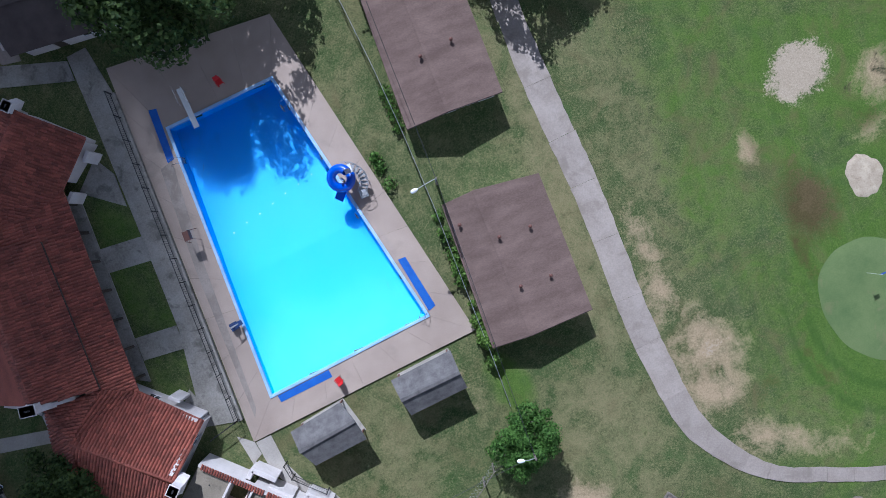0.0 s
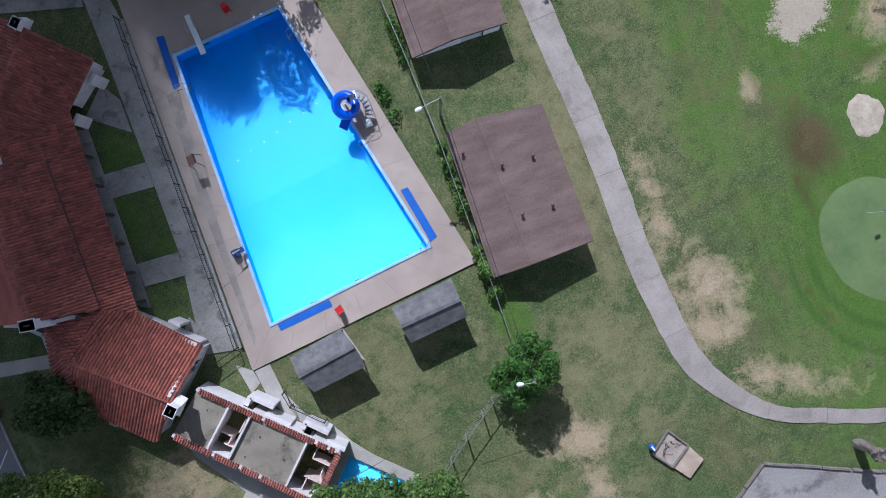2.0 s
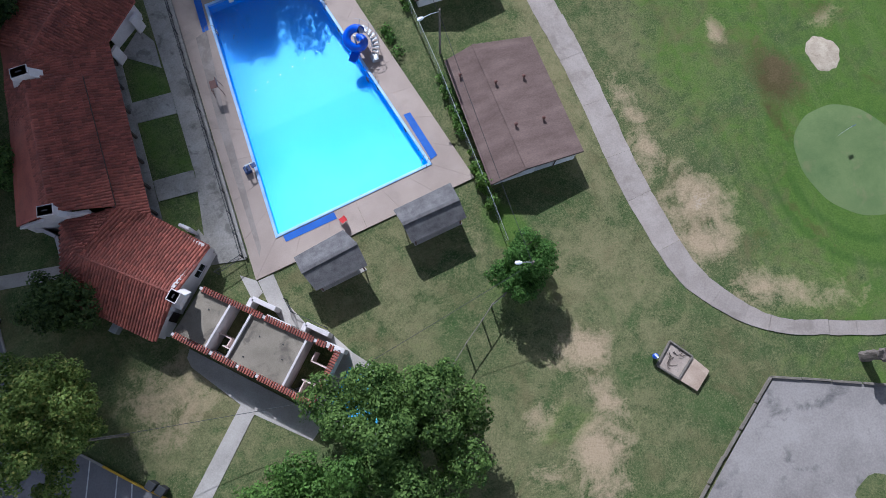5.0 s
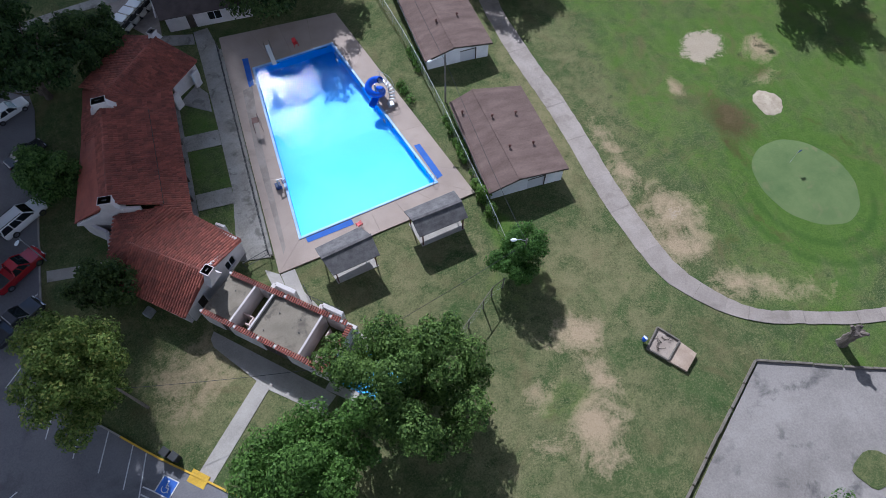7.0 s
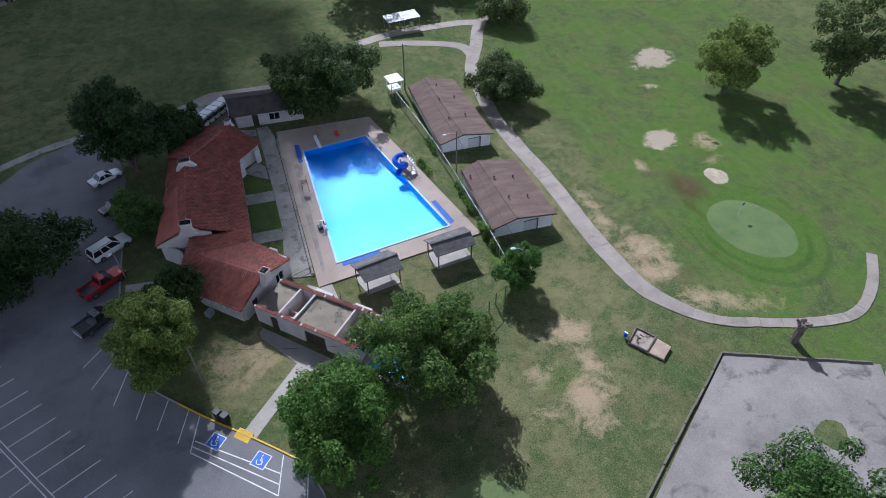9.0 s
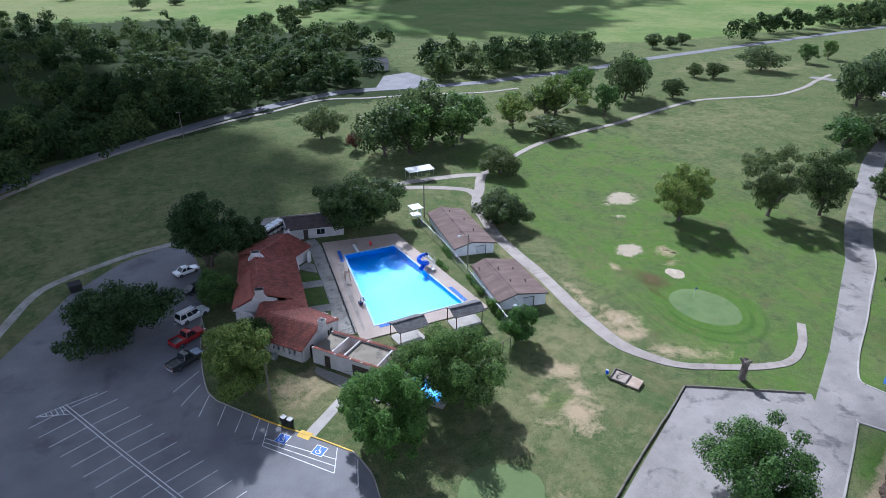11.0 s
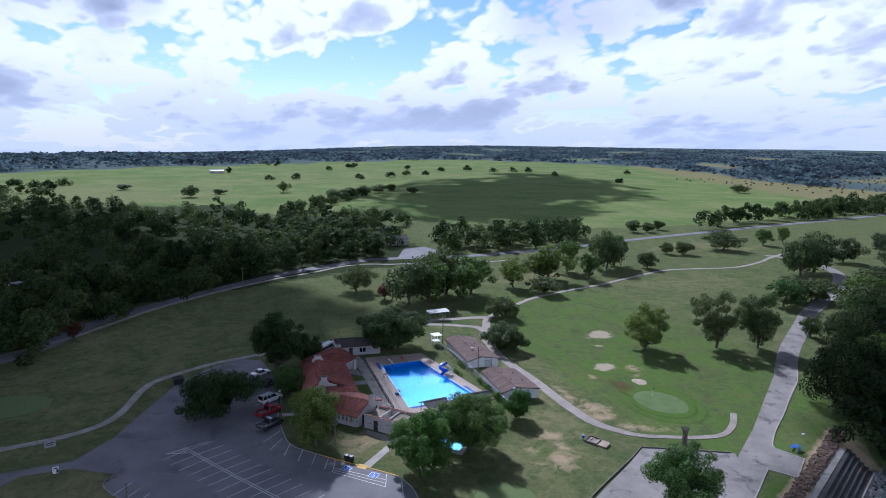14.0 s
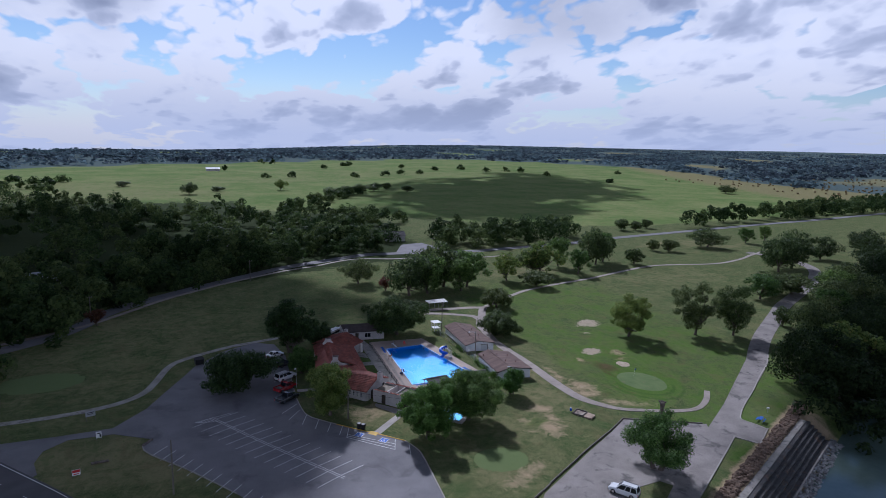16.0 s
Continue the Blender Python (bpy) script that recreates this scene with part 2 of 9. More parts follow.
# ---- materials ----
def ground_material():
    """Turf: mown grass, dry grass, bare soil and sand laid out by the ground's own attributes, broken up by noise."""
    m, nt, bs = blank("turf")
    tc = nt.nodes.new("ShaderNodeTexCoord")
    v = tc.outputs["Object"]
    big = noise_node(nt, v, 0.02, 5, 0.6)
    mid = noise_node(nt, v, 0.13, 7, 0.68, 0.6)
    patch = noise_node(nt, v, 0.38, 5, 0.62, 0.8)
    small = noise_node(nt, v, 0.9, 6, 0.72, 0.3)
    fine = noise_node(nt, v, 5.5, 4, 0.78)
    blade = noise_node(nt, v, 17.0, 3, 0.85)

    def blend(*rows):
        out = None
        for n, k in rows:
            t = math_node(nt, "MULTIPLY", math_node(nt, "SUBTRACT", n, 0.5), k)
            out = t if out is None else math_node(nt, "ADD", out, t)
        return out
    tuft = blend((fine, 0.85), (blade, 1.15), (small, 0.35))
    grass = mix_node(nt, ramp_node(nt, math_node(nt, "ADD", 0.5, blend((mid, 2.2), (patch, 1.6), (small, 0.4))), [(0.05, (0, 0, 0)), (0.95, (1, 1, 1))]), (0.050, 0.084, 0.028), (0.126, 0.132, 0.060))
    grass = mix_node(nt, ramp_node(nt, math_node(nt, "ADD", 0.5, tuft), [(0.52, (0, 0, 0)), (0.74, (1, 1, 1))]), grass, (0.205, 0.190, 0.095))
    grass = mix_node(nt, ramp_node(nt, math_node(nt, "ADD", 0.5, tuft), [(0.30, (1, 1, 1)), (0.47, (0, 0, 0))]), grass, (0.036, 0.052, 0.020))

    def by(attr, wob, lo=0.42, hi=0.62):
        s = math_node(nt, "ADD", attr_node(nt, attr), wob)
        return ramp_node(nt, s, [(lo, (0, 0, 0)), (hi, (1, 1, 1))])

    wob1 = blend((small, 0.7), (fine, 0.5), (patch, 1.1), (mid, 1.2))
    wob2 = blend((mid, 1.9), (patch, 1.2), (small, 0.5))
    past = mix_node(nt, ramp_node(nt, math_node(nt, "ADD", 0.5, blend((big, 1.6), (mid, 0.9))), [(0.25, (0, 0, 0)), (0.75, (1, 1, 1))]), (0.092, 0.150, 0.040), (0.175, 0.200, 0.075))
    col = mix_node(nt, by("pasture", blend((mid, 0.6))), grass, past)
    col = mix_node(nt, by("hay", blend((mid, 0.6)), 0.4, 0.6), col, mix_node(nt, mid, (0.150, 0.140, 0.066), (0.235, 0.195, 0.098)))
    col = mix_node(nt, math_node(nt, "MULTIPLY", by("dry", wob1, 0.25, 0.95), 0.8), col, mix_node(nt, fine, (0.165, 0.140, 0.072), (0.27, 0.235, 0.13)))
    col = mix_node(nt, math_node(nt, "MULTIPLY", by("lush", wob2, 0.30, 0.85), 0.9), col, mix_node(nt, ramp_node(nt, math_node(nt, "ADD", 0.5, tuft), [(0.3, (0, 0, 0)), (0.7, (1, 1, 1))]), (0.048, 0.100, 0.017), (0.096, 0.162, 0.029)))
    # mowing: paler and darker passes of the blades, and grass bleached in long streaks
    mow = math_node(nt, "ADD", attr_node(nt, "mow"), blend((small, 0.5), (patch, 0.6)))
    col = mix_node(nt, math_node(nt, "MULTIPLY", ramp_node(nt, mow, [(0.45, (0, 0, 0)), (0.95, (1, 1, 1))]), 0.55), col, (0.030, 0.078, 0.016))
    v2 = nt.nodes.new("ShaderNodeMapping")
    nt.links.new(v, v2.inputs[0])
    v2.inputs["Rotation"].default_value = (0, 0, radians(-18))
    v2.inputs["Scale"].default_value = (0.9, 0.07, 1)
    streak = noise_node(nt, v2.outputs[0], 1.0, 5, 0.65)
    col = mix_node(nt, math_node(nt, "MULTIPLY", ramp_node(nt, streak, [(0.52, (0, 0, 0)), (0.72, (1, 1, 1))]), 0.20), col, (0.165, 0.170, 0.085))
    # thin brown turf and thick green turf in patches a few steps wide
    worn = noise_node(nt, v, 0.21, 6, 0.66, 0.9)
    col = mix_node(nt, math_node(nt, "MULTIPLY", ramp_node(nt, worn, [(0.54, (0, 0, 0)), (0.70, (1, 1, 1))]), 0.50), col, (0.135, 0.108, 0.056))
    col = mix_node(nt, math_node(nt, "MULTIPLY", ramp_node(nt, worn, [(0.30, (1, 1, 1)), (0.44, (0, 0, 0))]), 0.45), col, (0.048, 0.102, 0.028))
    col = mix_node(nt, by("green", blend((fine, 0.2)), 0.47, 0.53), col, mix_node(nt, small, (0.105, 0.145, 0.058), (0.145, 0.180, 0.078)))
    col = mix_node(nt, math_node(nt, "MULTIPLY", by("soil", wob1, 0.38, 0.9), 0.95), col, mix_node(nt, fine, (0.27, 0.195, 0.120), (0.46, 0.355, 0.235)))
    # bare dark earth, and dark weeds scattered through the turf
    col = mix_node(nt, math_node(nt, "MULTIPLY", by("dirt", wob1, 0.40, 0.85), 0.85), col, mix_node(nt, fine, (0.045, 0.030, 0.015), (0.105, 0.072, 0.038)))
    weed = math_node(nt, "MULTIPLY", ramp_node(nt, fine, [(0.60, (0, 0, 0)), (0.68, (1, 1, 1))]), ramp_node(nt, patch, [(0.50, (0, 0, 0)), (0.64, (1, 1, 1))]))
    col = mix_node(nt, math_node(nt, "MULTIPLY", weed, 0.75), col, (0.030, 0.054, 0.018))
    sandc = mix_node(nt, ramp_node(nt, math_node(nt, "ADD", 0.5, tuft), [(0.25, (0, 0, 0)), (0.75, (1, 1, 1))]), (0.29, 0.235, 0.17), (0.45, 0.375, 0.285))
    col = mix_node(nt, by("sand", blend((small, 0.8), (fine, 0.5), (mid, 0.5)), 0.46, 0.60), col, sandc)
    # ground is coloured near-black wherever the wood attribute is set
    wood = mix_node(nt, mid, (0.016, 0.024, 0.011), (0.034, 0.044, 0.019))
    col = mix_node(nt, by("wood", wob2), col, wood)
    # far ground: the blue-grey of distance haze is put into its colour
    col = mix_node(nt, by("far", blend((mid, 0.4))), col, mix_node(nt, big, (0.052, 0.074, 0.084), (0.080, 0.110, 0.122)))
    nt.links.new(col, bs.inputs["Base Color"])
    bs.inputs["Roughness"].default_value = 1.0
    bs.inputs["Specular IOR Level"].default_value = 0.02
    bs.inputs["Sheen Weight"].default_value = 0.05
    bs.inputs["Sheen Roughness"].default_value = 0.6
    bs.inputs["Sheen Tint"].default_value = (0.62, 0.80, 0.28, 1)
    h = math_node(nt, "ADD", math_node(nt, "MULTIPLY", small, 0.5), math_node(nt, "MULTIPLY", fine, 0.6))
    nt.links.new(bump_node(nt, h, 0.7, 0.14), bs.inputs["Normal"])
    return m


def water_material(name, tint, rough, wave, strength):
    m, nt, bs = blank(name)
    bs.inputs["Base Color"].default_value = (*tint, 1)
    bs.inputs["Transmission Weight"].default_value = 1.0
    bs.inputs["IOR"].default_value = 1.33
    bs.inputs["Roughness"].default_value = rough
    tc = nt.nodes.new("ShaderNodeTexCoord")
    n = noise_node(nt, tc.outputs["Object"], wave, 4, 0.5, 0.3)
    nt.links.new(bump_node(nt, n, strength, 0.05), bs.inputs["Normal"])
    return m


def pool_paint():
    """Blue basin paint; the water's tint by depth is put into its colour, palest at the shallow end, with dark sediment
    stains at the deep end.
    """
    m, nt, bs = blank("blue_pool_paint_depth_tint")
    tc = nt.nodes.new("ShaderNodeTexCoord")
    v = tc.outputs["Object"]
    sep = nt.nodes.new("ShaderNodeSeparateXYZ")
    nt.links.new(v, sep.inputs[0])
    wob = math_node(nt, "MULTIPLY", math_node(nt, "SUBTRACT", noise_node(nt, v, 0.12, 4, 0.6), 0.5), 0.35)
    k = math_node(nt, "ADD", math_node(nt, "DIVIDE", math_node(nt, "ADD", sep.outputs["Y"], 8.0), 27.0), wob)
    # stands in for shallow water looking paler than deep water
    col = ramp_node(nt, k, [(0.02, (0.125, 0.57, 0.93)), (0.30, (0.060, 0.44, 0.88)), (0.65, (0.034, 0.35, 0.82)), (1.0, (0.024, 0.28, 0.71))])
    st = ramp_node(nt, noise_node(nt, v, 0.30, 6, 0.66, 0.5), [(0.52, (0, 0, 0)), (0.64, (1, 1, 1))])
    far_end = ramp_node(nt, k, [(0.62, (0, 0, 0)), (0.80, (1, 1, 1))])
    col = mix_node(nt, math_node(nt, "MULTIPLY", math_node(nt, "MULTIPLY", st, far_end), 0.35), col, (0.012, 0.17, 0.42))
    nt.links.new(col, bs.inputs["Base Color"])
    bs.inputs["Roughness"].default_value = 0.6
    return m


TURF = ground_material()
GREENM = surf("close_mown_green", (0.090, 0.140, 0.052), (0.145, 0.190, 0.076), 0.35, 9, 0.95, 0.25, 0.01, stain=((0.20, 0.175, 0.095), 0.5, 0.60, 0.5), spec=0.1)
SANDM = surf("bunker_sand", (0.33, 0.27, 0.20), (0.49, 0.415, 0.315), 0.9, 7, 0.95, 0.5, 0.04, stain=((0.22, 0.17, 0.115), 1.6, 0.56, 0.55), spec=0.05)
CONC = surf("weathered_concrete", (0.27, 0.245, 0.215), (0.41, 0.375, 0.335), 0.35, 9, 0.9, 0.3, stain=((0.15, 0.135, 0.12), 0.5, 0.58, 0.5))
PATHC = surf("path_concrete", (0.235, 0.198, 0.170), (0.350, 0.300, 0.262), 0.35, 7, 0.9, 0.3, stain=((0.19, 0.158, 0.132), 0.45, 0.54, 0.6), vary=0.08)
DECK = surf("deck_concrete", (0.30, 0.235, 0.195), (0.41, 0.330, 0.275), 0.25, 11, 0.88, 0.2, stain=((0.22, 0.185, 0.16), 0.22, 0.57, 0.5), vary=0.03)
OLDC = surf("old_walk_concrete", (0.20, 0.185, 0.16), (0.36, 0.335, 0.30), 0.45, 7, 0.92, 0.3, stain=((0.10, 0.092, 0.08), 0.8, 0.54, 0.7))
ASPH = surf("worn_asphalt", (0.118, 0.113, 0.120), (0.200, 0.192, 0.198), 0.14, 7, 0.9, 0.3, stain=((0.078, 0.075, 0.079), 0.16, 0.57, 0.6))
ROAD = surf("grey_road", (0.192, 0.172, 0.158), (0.305, 0.277, 0.254), 0.22, 6, 0.9, 0.4, stain=((0.085, 0.079, 0.077), 0.34, 0.55, 0.75), spec=0.2)
HWY = surf("dark_highway", (0.050, 0.050, 0.054), (0.075, 0.074, 0.078), 0.3, 12, 0.85, 0.2)
LINE = surf("white_road_paint", (0.48, 0.48, 0.47), (0.72, 0.72, 0.70), 1.5, 16, 0.7, 0.1, stain=((0.25, 0.25, 0.25), 2.5, 0.56, 0.6))
YELLOW = surf("yellow_kerb_paint", (0.50, 0.30, 0.02), (0.68, 0.42, 0.03), 1.5, 12, 0.7, 0.1, stain=((0.3, 0.24, 0.14), 2.0, 0.58, 0.5))
BLUEP = surf("blue_road_paint", (0.03, 0.10, 0.42), (0.05, 0.16, 0.55), 2.0, 14, 0.7, 0.1)
STUCCO = surf("white_stucco", (0.45, 0.415, 0.40), (0.60, 0.555, 0.54), 0.7, 18, 0.92, 0.25, stain=((0.42, 0.38, 0.34), 0.8, 0.60, 0.5))
PINKST = surf("pinkish_stucco", (0.52, 0.40, 0.36), (0.66, 0.53, 0.48), 0.7, 18, 0.92, 0.25, stain=((0.38, 0.30, 0.27), 0.9, 0.58, 0.5))
TILE = surf("clay_roof_tile", (0.155, 0.042, 0.030), (0.290, 0.082, 0.052), 0.6, 9, 0.8, 0.2, 0.01, stain=((0.12, 0.046, 0.036), 0.3, 0.58, 0.45), island=0.30, vary=0.30)
SHINGLE = surf("brown_asphalt_shingle", (0.108, 0.074, 0.064), (0.190, 0.134, 0.114), 0.9, 16, 0.95, 0.5, 0.015, stain=((0.24, 0.18, 0.15), 0.22, 0.60, 0.3), stretch=(0.3, 1.0, 1), spec=0.2)
SHINGREY = surf("grey_asphalt_shingle", (0.085, 0.080, 0.080), (0.170, 0.160, 0.158), 1.4, 14, 0.95, 0.5, 0.015, island=0.08, spec=0.2)
SHINDARK = surf("dark_brown_shingle", (0.060, 0.048, 0.046), (0.10, 0.08, 0.075), 0.9, 20, 0.95, 0.5, 0.015, spec=0.2)
FELT = surf("flat_roof_felt", (0.165, 0.140, 0.105), (0.255, 0.220, 0.170), 0.5, 12, 0.95, 0.35, stain=((0.085, 0.072, 0.058), 0.6, 0.53, 0.7))
SIDING = surf("white_painted_siding", (0.58, 0.585, 0.60), (0.74, 0.74, 0.75), 0.8, 14, 0.75, 0.15, stain=((0.42, 0.40, 0.36), 0.6, 0.6, 0.4))
TRIMW = surf("white_trim", (0.66, 0.66, 0.65), (0.80, 0.80, 0.79), 2, 20, 0.6, 0.1)
COPING = surf("pale_blue_coping", (0.22, 0.40, 0.66), (0.42, 0.58, 0.80), 0.6, 10, 0.6, 0.1)
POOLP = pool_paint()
MAT = surf("blue_rubber_mat", (0.008, 0.075, 0.36), (0.015, 0.115, 0.46), 1.2, 12, 0.75, 0.2)
DARKW = surf("dark_stained_wood", (0.030, 0.022, 0.017), (0.065, 0.048, 0.036), 2, 18, 0.8, 0.3)
WOODG = surf("grey_weathered_wood", (0.10, 0.085, 0.068), (0.20, 0.175, 0.145), 2, 18, 0.9, 0.4, stretch=(1, 1, 4))
BROWNW = surf("brown_timber", (0.10, 0.062, 0.040), (0.16, 0.105, 0.068), 2, 18, 0.85, 0.3)
RUSTY = surf("red_brown_steel", (0.09, 0.035, 0.026), (0.14, 0.06, 0.045), 2, 18, 0.7, 0.2)
STEEL = surf("galvanised_steel", (0.33, 0.34, 0.35), (0.47, 0.48, 0.49), 3, 20, 0.5, 0.1, metal=0.6)
BLACKM = surf("black_iron", (0.012, 0.012, 0.013), (0.028, 0.028, 0.030), 4, 20, 0.55, 0.1)
REDP = plain("red_plastic", (0.48, 0.016, 0.018), 0.45)
BLUEPL = plain("blue_slide_plastic", (0.006, 0.080, 0.56), 0.28, 0, 0.3)
WHITEPL = plain("white_plastic", (0.70, 0.71, 0.72), 0.4)
GLASSD = plain("dark_window_glass", (0.012, 0.015, 0.020), 0.08)
RUBBER = plain("black_rubber", (0.016, 0.016, 0.017), 0.85)
CHROME = plain("chrome", (0.62, 0.63, 0.65), 0.15, 1.0)
LAMPW = plain("white_enamel", (0.72, 0.74, 0.76), 0.35)
BARK = surf("grey_brown_bark", (0.070, 0.054, 0.042), (0.155, 0.125, 0.100), 3, 18, 0.95, 0.7, 0.04, stretch=(1, 1, 0.3))
DEADW = surf("dead_grey_wood", (0.075, 0.058, 0.048), (0.20, 0.165, 0.14), 2.2, 12, 0.95, 0.8, 0.06, stretch=(1, 1, 0.3))
ROCKB = surf("brown_riprap_rock", (0.065, 0.040, 0.027), (0.19, 0.130, 0.088), 0.9, 7, 0.95, 0.6, 0.04, island=0.25)
ROCKG = surf("grey_riprap_rock", (0.15, 0.15, 0.15), (0.32, 0.315, 0.30), 0.9, 7, 0.95, 0.6, 0.04, island=0.3)
TERR = surf("dark_terrace_stone", (0.040, 0.038, 0.037), (0.095, 0.090, 0.086), 0.7, 6, 0.92, 0.4, stain=((0.17, 0.10, 0.06), 0.5, 0.56, 0.6))
HAYM = surf("hay", (0.14, 0.10, 0.045), (0.24, 0.18, 0.085), 2, 9, 0.95, 0.4)
POOLWATER = water_material("pool_water", (0.90, 0.98, 1.0), 0.015, 1.6, 0.10)
RIVERWATER = surf("river_water", (0.085, 0.125, 0.105), (0.115, 0.155, 0.130), 0.05, 0.9, 0.12, 0.25, 0.03)
CLOUDM, _nt, _bs = blank("cloud_vapour")
_bs.inputs["Base Color"].default_value = (0.92, 0.93, 0.95, 1)
_bs.inputs["Roughness"].default_value = 1.0
_tr = _nt.nodes.new("ShaderNodeBsdfTranslucent")
_tr.inputs["Color"].default_value = (0.95, 0.95, 0.96, 1)
_mx = _nt.nodes.new("ShaderNodeMixShader")
_mx.inputs[0].default_value = 0.45
_nt.links.new(_bs.outputs[0], _mx.inputs[1])
_nt.links.new(_tr.outputs[0], _mx.inputs[2])
_nt.links.new(_mx.outputs[0], _nt.nodes["Material Output"].inputs["Surface"])
LEAF_OAK = leaf_material("live_oak_leaf", (0.016, 0.036, 0.012), (0.088, 0.138, 0.042))
LEAF_PECAN = leaf_material("pecan_leaf", (0.024, 0.058, 0.014), (0.175, 0.275, 0.070))
LEAF_YEL = leaf_material("yellow_green_leaf", (0.048, 0.088, 0.018), (0.245, 0.325, 0.080), (0.29, 0.30, 0.08))
LEAF_BRIGHT = leaf_material("bright_leaf", (0.036, 0.080, 0.016), (0.165, 0.290, 0.064))
LEAF_WOOD = leaf_material("woodland_leaf", (0.030, 0.054, 0.020), (0.140, 0.182, 0.062))
LEAF_MASS = leaf_material("woodland_mass_leaf", (0.026, 0.050, 0.018), (0.100, 0.145, 0.046), None, 0.02, tone=True)
LEAF_BANK = leaf_material("riverside_leaf", (0.010, 0.022, 0.008), (0.060, 0.092, 0.030))
LEAF_RED = leaf_material("russet_leaf", (0.07, 0.034, 0.022), (0.16, 0.075, 0.045))
# haze of distance is painted into these leaves as blue-grey
LEAF_FAR_HAZE = leaf_material("far_woodland_leaf_haze", (0.056, 0.080, 0.096), (0.100, 0.134, 0.154), None, 0.0, tone=True)


# ---- mesh helpers ----
def part(name, bm, material, parent=None, label="", smooth=False):
    if name in ("wall", "gable_wall"):
        bmesh.ops.remove_doubles(bm, verts=list(bm.verts), dist=0.002)
    me = bpy.data.meshes.new(name)
    bm.to_mesh(me)
    bm.free()
    me.materials.append(material)
    if smooth:
        me.shade_smooth()
    ob = new(name, me)
    ob.parent = parent
    return tagged(ob, label)


def soup(name, verts, faces, material, parent=None, label="", smooth=False):
    me = bpy.data.meshes.new(name)
    me.from_pydata(verts, [], faces)
    me.materials.append(material)
    if smooth:
        me.shade_smooth()
    ob = new(name, me)
    ob.parent = parent
    return tagged(ob, label)


def thing(name, label, category, at=(0, 0, 0), turn=0.0, group="", kind=""):
    ob = new(name)
    ob.empty_display_size = 0.3
    ob.matrix_world = pose(*at, 0, 0, turn)
    return tagged(ob, label, category, group, kind)


def hexa(bm, pts):
    """Eight corners: four below, four above, in the same order."""
    v = [bm.verts.new(p) for p in pts]
    for f in ((3, 2, 1, 0), (4, 5, 6, 7), (0, 1, 5, 4), (1, 2, 6, 5), (2, 3, 7, 6), (3, 0, 4, 7)):
        bm.faces.new([v[i] for i in f])
    return v


def box(bm, x0, x1, y0, y1, z0, z1, m=None):
    pts = [Vector(p) for p in ((x0, y0, z0), (x1, y0, z0), (x1, y1, z0), (x0, y1, z0), (x0, y0, z1), (x1, y0, z1), (x1, y1, z1), (x0, y1, z1))]
    return hexa(bm, [m @ p for p in pts] if m else pts)


def bevel(bm, w=0.02, seg=1):
    bmesh.ops.bevel(bm, geom=list(bm.edges), offset=w, segments=seg, affect="EDGES", profile=0.5)
    return bm


def bar(bm, p, q, w, h=None, up=(0, 0, 1)):
    """A straight bar of section w x h from p to q."""
    p, q = Vector(p), Vector(q)
    d = (q - p).normalized()
    s = d.cross(Vector(up))
    s = s.normalized() if s.length > 1e-4 else Vector((1, 0, 0))
    u = s.cross(d).normalized()
    s, u = s * w / 2, u * (h or w) / 2
    hexa(bm, [p - s - u, p + s - u, q + s - u, q - s - u, p - s + u, p + s + u, q + s + u, q - s + u])


def rod(bm, p, q, r0, r1=None, seg=8, caps=True):
    p, q = Vector(p), Vector(q)
    r1 = r0 if r1 is None else r1
    d = (q - p)
    t = d.to_track_quat("Z", "Y").to_matrix()
    a, b = [], []
    for i in range(seg):
        w = Vector((math.cos(2 * math.pi * i / seg), math.sin(2 * math.pi * i / seg), 0))
        a.append(bm.verts.new(p + t @ (w * r0)))
        b.append(bm.verts.new(q + t @ (w * r1)))
    for i in range(seg):
        j = (i + 1) % seg
        bm.faces.new((a[i], a[j], b[j], b[i]))
    if caps:
        bm.faces.new(a[::-1])
        bm.faces.new(b)


def tube(bm, pts, r, seg=6):
    """One unbroken round bar through the points."""
    P = [Vector(p) for p in pts]
    prev = None
    for i, p in enumerate(P):
        t = (P[min(i + 1, len(P) - 1)] - P[max(i - 1, 0)]).to_track_quat("Z", "Y").to_matrix()
        ring = [bm.verts.new(p + t @ Vector((r * math.cos(2 * math.pi * k / seg), r * math.sin(2 * math.pi * k / seg), 0))) for k in range(seg)]
        if prev:
            for k in range(seg):
                j = (k + 1) % seg
                bm.faces.new((prev[k], prev[j], ring[j], ring[k]))
        else:
            bm.faces.new(ring[::-1])
        prev = ring
    bm.faces.new(prev)


def prism(bm, poly, z0, z1):
    """An upright prism over a plan polygon; z0 and z1 are numbers or functions of x, y."""
    f0 = z0 if callable(z0) else (lambda x, y: z0)
    f1 = z1 if callable(z1) else (lambda x, y: z1)
    area = sum(a[0] * b[1] - b[0] * a[1] for a, b in zip(poly, poly[1:] + poly[:1]))
    poly = poly if area > 0 else poly[::-1]
    lo = [bm.verts.new((x, y, f0(x, y))) for x, y in poly]
    hi = [bm.verts.new((x, y, f1(x, y))) for x, y in poly]
    n = len(poly)
    top = bm.faces.new(hi)
    bm.faces.new(lo[::-1])
    for i in range(n):
        j = (i + 1) % n
        bm.faces.new((lo[i], lo[j], hi[j], hi[i]))
    return top


